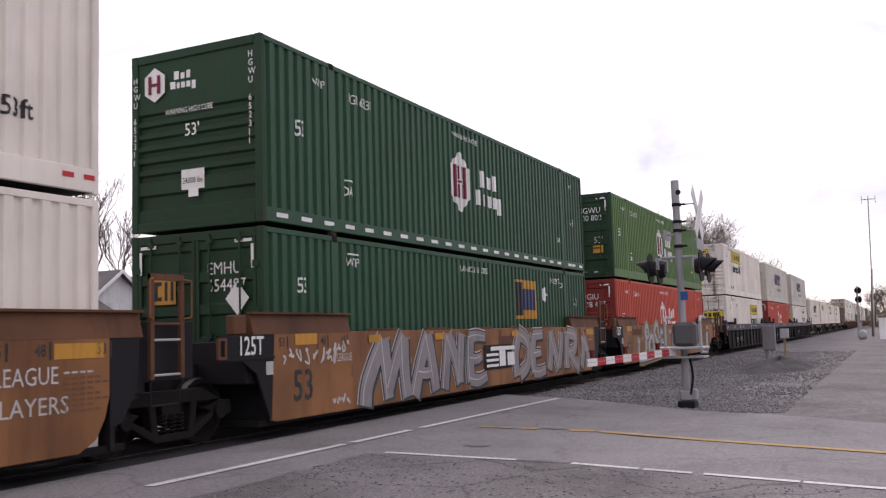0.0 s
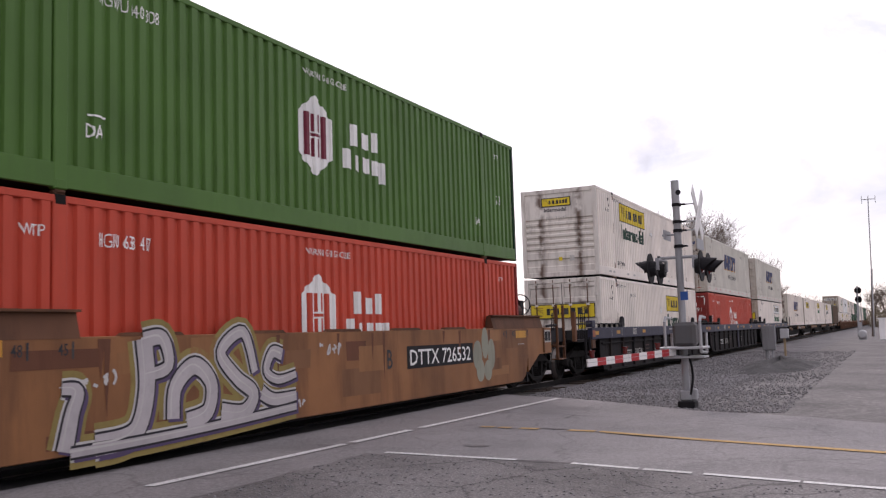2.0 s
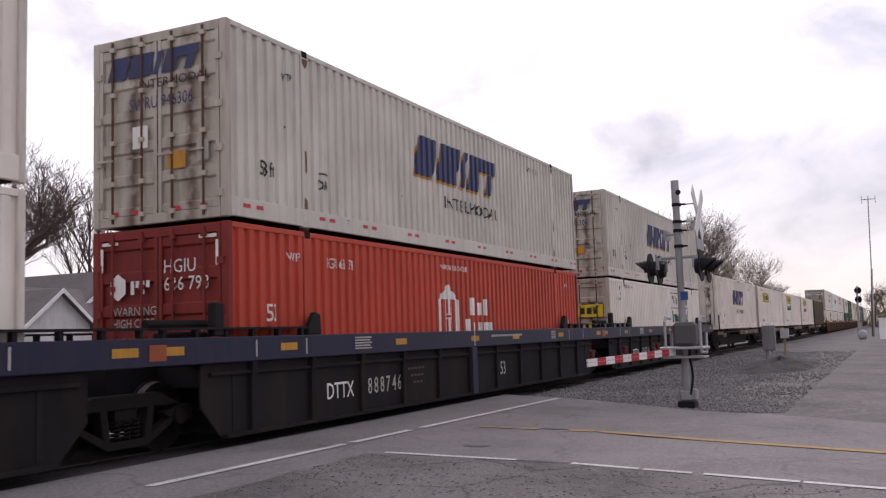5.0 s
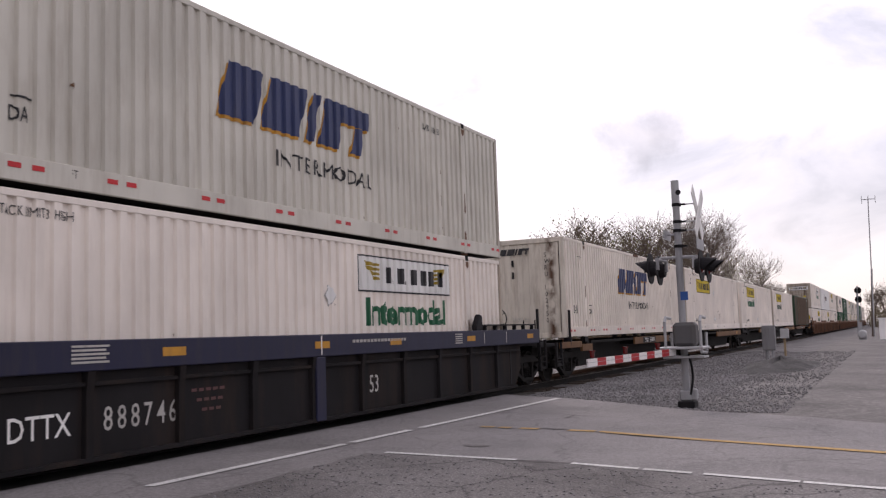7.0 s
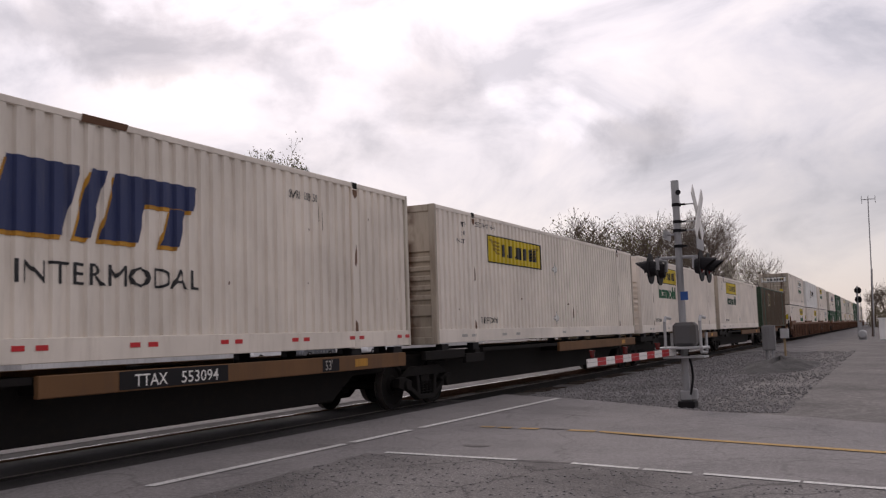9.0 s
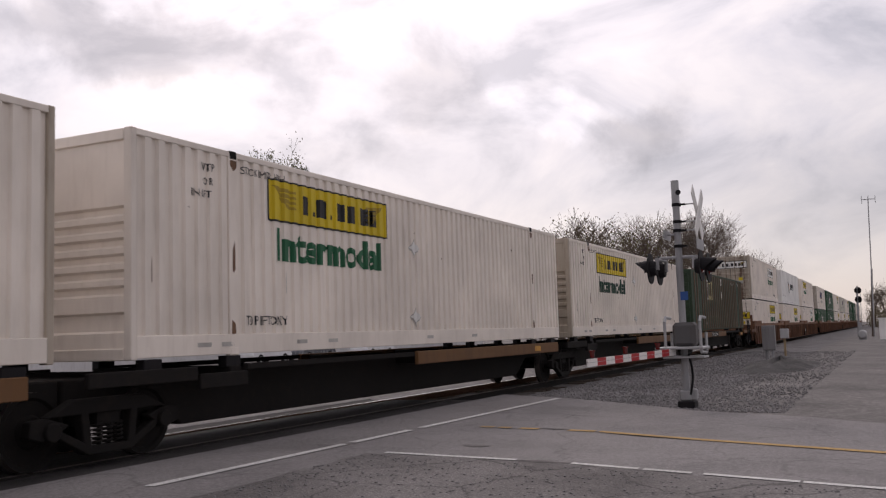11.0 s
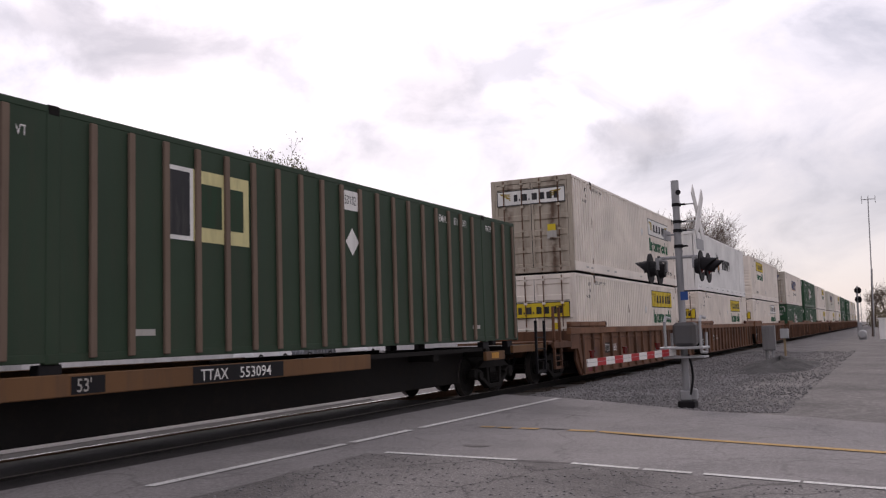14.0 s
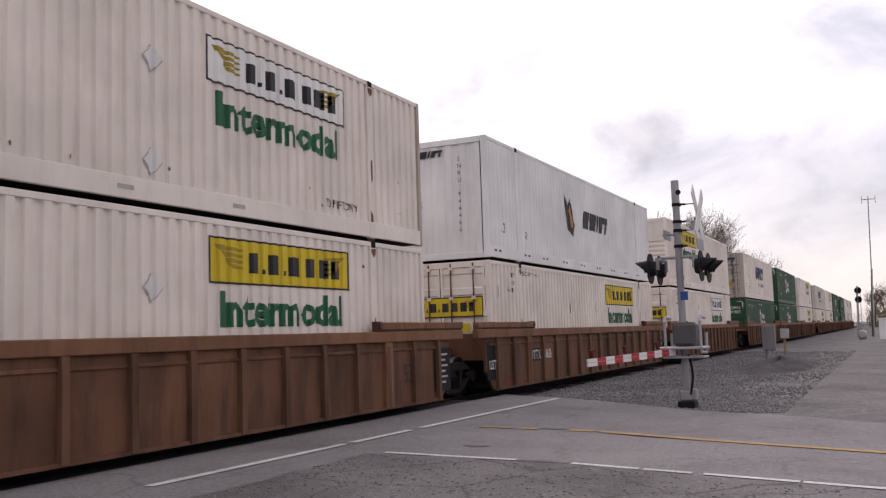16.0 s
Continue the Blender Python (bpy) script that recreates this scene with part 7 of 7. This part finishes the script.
    arm = part("gate_arm", Shape().tube(a, b, 0.02, 6), GALV, g)
    n = 11
    for i in range(n):
        p, q = a + d * (i / n), a + d * ((i + 1) / n)
        h = 0.062
        part("arm_stripe", Shape().add([c + s * side + Vector((0, 0, e)) for s in (-1, 1) for c, e in ((p, -h), (q, -h), (q, h), (p, h))], [(0, 1, 2, 3), (7, 6, 5, 4), (0, 4, 5, 1), (1, 5, 6, 2), (2, 6, 7, 3), (3, 7, 4, 0)]), STRIPE_W if i % 2 == 0 else STRIPE_R, arm)
    for t in (0.22, 0.6, 0.95):
        c = a + d * t
        part("arm_lamp", Shape().tube(c + Vector((0, 0, 0.08)), c + Vector((0, 0, 0.17)), 0.04, 10).tube(c + Vector((0, 0, 0.17)), c + Vector((0, 0, 0.2)), 0.055, 10), LENS, arm)


crossing_gate()


# ---- lineside equipment ----
case = thing("equipment_case", "grey metal trackside equipment case on a pipe stand", "equipment case")
part("body", Shape().box(41.0, 41.4, -3.92, -3.40, 0.32, 1.36), mat("dull_grey_case_paint", (0.20, 0.195, 0.20), 0.6, 0.2, dirty=0.5, dirt=(0.10, 0.09, 0.085)), case, bevel=0.02)
part("door", Shape().box(40.98, 40.998, -3.88, -3.44, 0.38, 1.3), mat("dull_grey_case_paint", (0.20, 0.195, 0.20), 0.6, 0.2, dirty=0.5, dirt=(0.10, 0.09, 0.085)), case, bevel=0.006)
part("stand", Shape().tube((41.2, -3.78, -0.2), (41.2, -3.78, 0.46), 0.05, 10).tube((41.2, -3.54, -0.2), (41.2, -3.54, 0.46), 0.05, 10).box(41.05, 41.35, -3.86, -3.46, 0.40, 0.45), ALU, case)
part("conduit", Shape().tube((41.1, -3.62, -0.2), (41.1, -3.62, 0.45), 0.03, 8), ALU, case)
post = thing("junction_post", "small grey junction box on a tan post", "junction box")
part("post", Shape().box(47.0, 47.1, -3.75, -3.65, -0.2, 0.75), mat("tan_timber_post", (0.30, 0.22, 0.13), 0.8), post, bevel=0.01)
part("box", Shape().box(46.9, 47.2, -3.9, -3.52, 0.72, 1.18), GALV, post, bevel=0.02)
sig = thing("block_signal", "two-headed black railway block signal on a pole", "railway signal")
part("pole", Shape().tube((100, -5.42, -0.3), (100, -5.52, 4.9), 0.07, 10), ALU, sig)
for z in (3.55, 4.45):
    head = part("signal_head", Shape().tube((100.0, -5.56, z), (99.96, -5.56, z), 0.33, 24), DARKER, sig)
    part("hood", Shape().tube((99.95, -5.56, z), (99.6, -5.56, z), 0.14, 14, caps=False), DARKER, head)
part("ladder", Shape().tube((100.3, -5.3, -0.3), (100.3, -5.4, 4.4), 0.03, 6).tube((100.3, -5.7, -0.3), (100.3, -5.75, 4.4), 0.03, 6).tube((100.3, -5.3, 2.0), (100.3, -5.72, 2.0), 0.02, 6), ALU, sig)
part("case", Shape().box(99.85, 100.15, -5.68, -5.36, -0.3, 1.3), ALU, sig, bevel=0.03)
mast = thing("radio_mast", "tall thin steel mast with forked antenna bars", "radio mast")
part("mast", Shape().tube((100, -6.76, -0.4), (100, -7.08, 13.6), 0.07, 10, 0.045), ALU, mast)
ant = Shape().box(99.97, 100.03, -7.72, -6.5, 13.35, 13.42)
for y in (-7.72, -7.1, -6.5):
    ant.box(99.98, 100.02, y - 0.025, y + 0.025, 13.0, 13.75)
part("antenna", ant, ALU, mast)
pole = thing("utility_pole", "short weathered utility pole", "pole")
part("pole", Shape().tube((100.5, -6.60, -0.4), (100.5, -6.93, 6.5), 0.12, 10, 0.09), BARK, pole)
tank = thing("propane_tank", "small silver horizontal tank on saddles", "tank")
part("vessel", Shape().tube((84.3, -6.1, 0.33), (85.7, -6.1, 0.33), 0.36, 18), GALV, tank, bevel=0.08)
part("saddle", Shape().box(84.5, 84.65, -6.4, -5.8, -0.2, 0.1), ALU, tank)
part("saddle", Shape().box(85.35, 85.5, -6.4, -5.8, -0.2, 0.1), ALU, tank)


def walled_house(name, label, x0, x1, y0, y1, eave, ridge, along_x, gable=None, wall=None, windows=()):
    """A house with overhanging gable roof; gable: a small cross gable on the front, (x centre, half width, height)."""
    h = thing(name, label, "house")
    wall = wall or SIDING
    part("wall", Shape().box(x0, x1, y0, y1, -0.3, eave), wall, h)
    xc, yc, o = (x0 + x1) / 2, (y0 + y1) / 2, 0.4
    if along_x:
        part("gable_wall", Shape().add([(x, y, z) for x in (x0 + 0.003, x1 - 0.003) for y, z in ((y0, eave), (y1, eave), (yc, ridge))], [(0, 1, 2), (5, 4, 3), (0, 3, 4, 1), (1, 4, 5, 2), (2, 5, 3, 0)]), wall, h)
        s = Shape()
        k = (ridge - eave) / (yc - y0)
        for ya, yb in ((y0 - o, yc), (y1 + o, yc)):
            s.add([(x, y, z + t) for t in (0.02, 0.16) for x in (x0 - o, x1 + o) for y, z in ((ya, eave - o * k), (yb, ridge))], [(0, 1, 3, 2), (4, 6, 7, 5), (0, 4, 5, 1), (2, 3, 7, 6), (0, 2, 6, 4), (1, 5, 7, 3)])
    else:
        part("gable_wall", Shape().add([(x, y, z) for y in (y0 + 0.003, y1 - 0.003) for x, z in ((x0, eave), (x1, eave), (xc, ridge))], [(0, 1, 2), (5, 4, 3), (0, 3, 4, 1), (1, 4, 5, 2), (2, 5, 3, 0)]), wall, h)
        s = Shape()
        k = (ridge - eave) / (xc - x0)
        for xa, xb in ((x0 - o, xc), (x1 + o, xc)):
            s.add([(x, y, z + t) for t in (0.02, 0.16) for y in (y0 - o, y1 + o) for x, z in ((xa, eave - o * k), (xb, ridge))], [(0, 1, 3, 2), (4, 6, 7, 5), (0, 4, 5, 1), (2, 3, 7, 6), (0, 2, 6, 4), (1, 5, 7, 3)])
        for xa, xb in ((x0 - o, xc), (x1 + o, xc)):
            part("barge_board", Shape().add([(x, y, z + t) for y in (y0 - o - 0.05, y0 - o - 0.004) for x, z in ((xa, eave - o * k), (xb, ridge)) for t in (-0.06, 0.17)], [(0, 1, 3, 2), (4, 6, 7, 5), (0, 4, 5, 1), (2, 3, 7, 6), (0, 2, 6, 4), (1, 5, 7, 3)]), TRIM, h)
    part("roof", s, ROOFING, h)
    if gable:
        gx, hw, gh = gable
        yf = y0 - 1.2
        part("porch_wall", Shape().prism([(gx - hw, -0.3), (gx + hw, -0.3), (gx + hw, eave), (gx, gh), (gx - hw, eave)], yf, y0 + 1.5), wall, h)
        k = (gh - eave) / hw
        s = Shape()
        for sg in (-1, 1):
            s.add([(gx + sg * (hw + o) if e == 0 else gx, y, (eave - o * k if e == 0 else gh) + t) for t in (0.02, 0.14) for y in (yf - o, y0 + 3) for e in (0, 1)], [(0, 1, 3, 2), (4, 6, 7, 5), (0, 4, 5, 1), (2, 3, 7, 6), (0, 2, 6, 4), (1, 5, 7, 3)])
            part("barge_board", Shape().add([(gx + sg * (hw + o) if e == 0 else gx, y, (eave - o * k if e == 0 else gh) + t) for t in (-0.08, 0.15) for y in (yf - o - 0.05, yf - o - 0.003) for e in (0, 1)], [(0, 1, 3, 2), (4, 6, 7, 5), (0, 4, 5, 1), (2, 3, 7, 6), (0, 2, 6, 4), (1, 5, 7, 3)]), TRIM, h)
        part("porch_roof", s, ROOFING, h)
    for wx, wz, ww, wh in windows:
        w = part("window", Shape().box(wx - ww / 2 - 0.08, wx + ww / 2 + 0.08, y0 - 0.06, y0 + 0.02, wz - 0.08, wz + wh + 0.08), TRIM, h)
        part("pane", Shape().box(wx - ww / 2, wx + ww / 2, y0 - 0.075, y0 - 0.05, wz, wz + wh), GLASS, w)
    return h


walled_house("house", "low house with brown shingle roof and a white-trimmed front gable", 26.5, 39.5, 30.5, 38.5, 2.5, 4.6, True, (33.5, 2.1, 4.2), windows=((29.5, 0.9, 1.2, 1.2), (37.5, 0.9, 1.4, 1.2)))
walled_house("house", "pale house with a grey roof and white gable trim", 38.9, 43.9, 33.2, 42.0, 3.9, 5.75, False, windows=((41.4, 1.0, 1.1, 1.3),))
walled_house("workshop", "long low white building under a grey roof", 44.6, 64.0, 38.0, 46.0, 3.3, 5.9, True, windows=tuple((47.0 + 2.6 * i, 1.0, 1.2, 1.1) for i in range(7)))
walled_house("workshop", "long white roadside building with a row of windows", 74.0, 112.0, 40.0, 52.0, 3.4, 5.2, True, windows=tuple((77.0 + 3.3 * i, 0.9, 1.4, 1.4) for i in range(11)))
cab = thing("relay_cabinet", "white metal relay cabinet beside the far yard", "equipment case")
part("body", Shape().box(80.0, 80.9, -8.6, -7.45, -0.05, 1.55), TRIM, cab, bevel=0.02)
part("lid", Shape().box(79.92, 80.98, -8.68, -7.38, 1.55, 1.62), TRIM, cab, bevel=0.02)
part("plinth", Shape().box(79.95, 80.95, -8.65, -7.4, -0.25, -0.05), ALU, cab)


def parked_car(x, y, colour, label):
    """A saloon seen side on."""
    c = thing("car", label, "car", (x, y, -0.15), "parked cars")
    part("body", Shape().prism([(-2.2, 0.35), (2.2, 0.35), (2.25, 0.62), (2.1, 0.82), (1.1, 0.95), (-1.2, 0.95), (-2.1, 0.88), (-2.25, 0.6)], -0.85, 0.85), colour, c, bevel=0.08)
    part("cabin", Shape().add([(px, py * w, z) for w, z, xs_ in ((0.80, 0.94, (-1.7, 1.15)), (0.62, 1.42, (-1.0, 0.35))) for px in xs_ for py in (-1, 1)], [(0, 1, 3, 2), (4, 6, 7, 5), (0, 2, 6, 4), (1, 5, 7, 3), (0, 4, 5, 1), (2, 3, 7, 6)]), GLASS, c, bevel=0.04)
    part("roof", Shape().box(-0.95, 0.3, -0.6, 0.6, 1.41, 1.46), colour, c, bevel=0.02)
    for wx in (-1.4, 1.35):
        for wy in (-0.86, 0.70):
            w = part("wheel", Shape().tube((wx, wy, 0.32), (wx, wy + 0.16, 0.32), 0.32, 18), DARKER, c)
            part("rim", Shape().tube((wx, wy - 0.01, 0.32), (wx, wy + 0.17, 0.32), 0.19, 14), GALV, w)


CARWHITE = mat("white_car_paint", (0.78, 0.78, 0.79), 0.25, dirty=0.08)
CARGREY = mat("grey_car_paint", (0.20, 0.21, 0.23), 0.25, 0.4, dirty=0.08)
parked_car(66.0, 30.0, CARWHITE, "white saloon car parked beyond the track")
parked_car(58.5, 31.0, CARGREY, "grey saloon car parked beyond the track")
parked_car(52.0, 30.5, CARWHITE, "white hatchback car parked beyond the track")


# ---- trees ----
def limbs(seed, height, spread=0.55, depth=5, trunk=0.22, start=0.28, fork=3):
    """Branch segments of a bare tree: (from, to, radius, radius, level), and twig ends."""
    r = random.Random(seed)
    segs, tips = [], []

    def grow(p, d, length, rad, level):
        n = 3 if level < 2 else 2
        for i in range(n):
            d2 = (d + Vector((r.gauss(0, 0.13), r.gauss(0, 0.13), r.gauss(0.03, 0.08)))).normalized()
            q = p + d2 * (length / n)
            rad2 = rad * 0.86
            segs.append((p, q, rad, rad2, level))
            if level >= depth - 1:
                tips.append(q)
            p, d, rad = q, d2, rad2
            if level < depth and (i > 0 or level > 0):
                for _ in range(1 if level else 2):
                    side = Vector((r.gauss(0, 1), r.gauss(0, 1), r.uniform(-0.1, 0.6))).normalized()
                    grow(p, (d * (1 - spread) + side * spread + Vector((0, 0, 0.15))).normalized(), length * r.uniform(0.5, 0.78), rad * 0.62, level + 1)
        if level < depth:
            for _ in range(fork - 1):
                side = Vector((r.gauss(0, 1), r.gauss(0, 1), r.uniform(0, 0.6))).normalized()
                grow(p, (d * (1 - spread * 0.8) + side * spread * 0.8).normalized(), length * r.uniform(0.55, 0.8), rad * 0.7, level + 1)

    base = Vector((0, 0, -0.3))
    top = Vector((r.gauss(0, 0.2), r.gauss(0, 0.2), height * start))
    segs.append((base, top, trunk * 1.25, trunk, 0))
    grow(top, Vector((r.gauss(0, 0.06), r.gauss(0, 0.06), 1)).normalized(), height * 0.38, trunk, 0)
    return segs, tips


def tree(name, label, seed, height, leaves=0, leafmat=None, size=0.16, depth=4, spreadmax=0.42, **kw):
    t = thing(name, label, "tree")
    segs, tips = limbs(seed, height, depth=depth, **kw)
    top = max(q.z for q in tips)
    wide = max(max(abs(q.x), abs(q.y)) for q in tips)
    fit = Vector((min(1.0, spreadmax * height / wide), min(1.0, spreadmax * height / wide), height / top))
    segs = [(p * fit, q * fit, r0, r1, level) for p, q, r0, r1, level in segs]
    tips = [q * fit for q in tips]
    a, b = Shape(), Shape()
    for p, q, r0, r1, level in segs:
        (a if level == 0 else b).tube(p, q, max(r0, 0.014), 6 if level < 2 else 3, max(r1, 0.011), caps=False)
    part("trunk", a, BARK, t)
    part("crown", b, BARK, t)
    if leaves:
        r = random.Random(seed + 1)
        s = Shape()
        for i in range(leaves):
            c = r.choice(tips) + Vector((r.gauss(0, 0.3), r.gauss(0, 0.3), r.gauss(0, 0.3)))
            m = Euler((r.random() * 6, r.random() * 6, r.random() * 6)).to_matrix()
            k = size * r.uniform(0.6, 1.3)
            s.add([c + m @ Vector(v) * k for v in ((-0.5, 0, 0), (0, -0.3, 0.1), (0.6, 0, 0), (0, 0.3, 0.1))], [(0, 1, 2), (0, 2, 3)])
        part("leaves", s, leafmat or LEAF, t)
    return t


def conifer(label, seed, height, width, dense=1.0, low=0.10, round_=1.6):
    """An old spruce or pine: uneven boughs of needle sprays on a tapered trunk."""
    t = thing("conifer", label, "tree")
    r = random.Random(seed)
    part("trunk", Shape().tube((0, 0, -0.3), (0, 0, height * 0.97), 0.26, 8, 0.03), BARK, t)
    br, s = Shape(), Shape()
    n = int(height * 13)
    for i in range(n):
        k = (i + r.random()) / n
        z = height * (low + (0.98 - low) * k)
        a = r.random() * 6.283
        lobe = 0.72 + 0.42 * noise.noise((math.cos(a) * 1.4, math.sin(a) * 1.4, z * 0.33 + seed))+ 0.25 * noise.noise((math.cos(a) * 3.0, math.sin(a) * 3.0, z * 0.9))
        reach = width * (1 - k ** round_) * max(lobe, 0.25) * r.uniform(0.7, 1.1) + 0.25
        d = Vector((math.cos(a), math.sin(a), 0))
        root = Vector((0, 0, z))
        mid = root + d * reach * 0.55 + Vector((0, 0, 0.10 * reach * (k - 0.4)))
        tip = root + d * reach + Vector((r.gauss(0, 0.15), r.gauss(0, 0.15), reach * (0.55 * k - 0.22)))
        br.tube(root, mid, 0.045, 3, 0.028, caps=False)
        br.tube(mid, tip, 0.028, 3, 0.01, caps=False)
        for j in range(max(12, int(reach * 36 * dense))):
            f = r.uniform(0.15, 1.02) ** 0.8
            c = (root.lerp(mid, f / 0.55) if f < 0.55 else mid.lerp(tip, (f - 0.55) / 0.45)) + Vector((r.gauss(0, 0.20 + 0.10 * f), r.gauss(0, 0.20 + 0.10 * f), r.gauss(-0.06, 0.14)))
            e = Euler((r.gauss(0, 0.6), r.gauss(0.1, 0.5), a + r.gauss(0, 0.7))).to_matrix()
            q = r.uniform(0.14, 0.34)
            s.add([c + e @ Vector(v) * q for v in ((-0.6, 0, 0), (0, -0.22, 0.12), (0.9, 0, -0.1), (0, 0.22, 0.12))], [(0, 1, 2), (0, 2, 3)])
    part("branches", br, BARK, t)
    part("needles", s, NEEDLE, t)
    return t


def stand(proto, x, y, z=-0.2, turn=0.0, scale=None):
    proto.location, proto.rotation_euler = (x, y, z), (0, 0, radians(turn))
    return proto


stand(conifer("broad dense dark green conifer behind the houses", 3, 18.2, 7.2, 1.25, 0.08, 2.4), 64.6, 47.0)
stand(conifer("tall dark green conifer behind the white building", 8, 20.2, 8.2, 0.8, 0.2, 1.5), 82.0, 47.5)
stand(conifer("bushy dark green conifer beside the white building", 5, 13.0, 6.2, 1.2, 0.05, 2.6), 73.5, 47.0)
stand(tree("tree", "tree in thin pale spring leaf behind the conifers", 21, 23.0, 3400, LEAF, 0.24, depth=4, trunk=0.26, spreadmax=0.26), 79.2, 50.5)
big = stand(tree("tree", "large bare spreading tree behind the house", 11, 15.8, depth=5, trunk=0.32, spread=0.62), 43.2, 44.5)
stand(tree("tree", "slender bare tree beside the house", 14, 15.3, depth=4, trunk=0.2, spread=0.45, spreadmax=0.3), 49.6, 43.5)
thin = stand(tree("tree", "thin bare tree among the houses", 17, 13.5, depth=4, trunk=0.17, spread=0.5, spreadmax=0.32), 57.0, 48.5)
copy_thing(thin, pose(54.2, 51.0, -0.2, 0, 0, 130))
copy_thing(thin, pose(72.5, 52.0, -0.2, 0, 0, 40))
copy_thing(big, pose(48.5, 53.0, -0.2, 0, 0, 80))
# lineside wood beyond the train
WOODLABEL = "bare lineside tree with a haze of young leaves"
woods = [tree("tree", WOODLABEL, 31 + i, h, 520 if i != 2 else 260, HEDGE if i else LEAF, 0.20, depth=4, trunk=0.18, spread=sp, start=0.2) for i, (h, sp) in enumerate(((13.5, 0.6), (12.0, 0.5), (17.5, 0.55), (10.5, 0.6)))]
for w, (x, y) in zip(woods, ((84.0, 15.0), (76.0, 16.0), (133.0, 16.5), (70.0, 15.0))):
    tagged(stand(w, x, y), group="lineside trees")
r = random.Random(77)
for x in (80, 89, 93, 97, 101, 104, 108, 115, 119, 123, 127, 131, 135, 139, 143, 148, 153, 158, 163, 168, 174, 180, 187, 195, 203):
    copy_thing(woods[2 if 118 < x < 196 and x % 2 else r.choice((0, 1)) if x > 95 else r.choice((1, 3, 0))], pose(x, 15.5 + r.uniform(-1, 5), -0.2, 0, 0, r.random() * 360))
for x in range(212, 420, 13):
    copy_thing(woods[3 if x > 240 else 1], pose(x, 15 + r.uniform(-1, 5), -0.2, 0, 0, r.random() * 360))


def thicket(name, x0, x1, y0, y1, h, n, seed, material, label):
    """Undergrowth: many small leaves and twigs heaped unevenly."""
    q = random.Random(seed)
    s = Shape()
    for i in range(n):
        x, y = q.uniform(x0, x1), q.uniform(y0, y1)
        top = h * (0.55 + 0.45 * noise.noise((x * 0.25, y * 0.4, seed)))
        c = Vector((x, y, -0.2 + top * q.random() ** 0.7))
        e = Euler((q.random() * 6, q.random() * 6, q.random() * 6)).to_matrix()
        k = q.uniform(0.14, 0.42)
        s.add([c + e @ Vector(v) * k for v in ((-0.6, 0, 0), (0, -0.22, 0.1), (0.8, 0, -0.1), (0, 0.22, 0.1))], [(0, 1, 2), (0, 2, 3)])
    solid(name, s, material, label, kind="stuff")


thicket("undergrowth", 72, 215, 13.5, 19, 6.5, 26000, 4, HEDGE, "brown budding undergrowth below the lineside trees")
thicket("undergrowth", 215, 430, 12, 20, 9.5, 12000, 6, HEDGE, "distant brown scrub along the line")
thicket("undergrowth", 225, 300, -13, -3.2, 8.0, 6000, 9, HEDGE, "distant dark scrub beyond the yard")
for x, y in ((232, -7.5), (246, -5.0), (262, -9.0), (280, -5.5)):
    copy_thing(woods[3], pose(x, y, -0.2, 0, 0, x * 7.0))
thicket("undergrowth", 430, 520, -40, 30, 12.0, 6000, 12, HEDGE, "far woodland closing the end of the line")
thicket("hedge", 36, 100, 49, 56, 5.0, 14000, 13, HEDGE, "brown hedge behind the houses")


def motions():
    """The whole train rolls towards the crossing and past it, gaining a little speed; its wheels turn."""
    def gone(t):
        return 12.604 * t + 0.01438 * t * t
    times = [i * 0.5 for i in range(33)]
    for ob, x, y, z in TRAIN:
        walk(ob, [(t, pose(x - gone(t), y, z)) for t in times])
    turns = [i / 30 for i in range(481)]
    for w, dx in WHEELS:
        walk(w, [(t, pose(dx, 0, 0.457, 0, -math.degrees(gone(t) / 0.457), 0)) for t in turns])


motions()
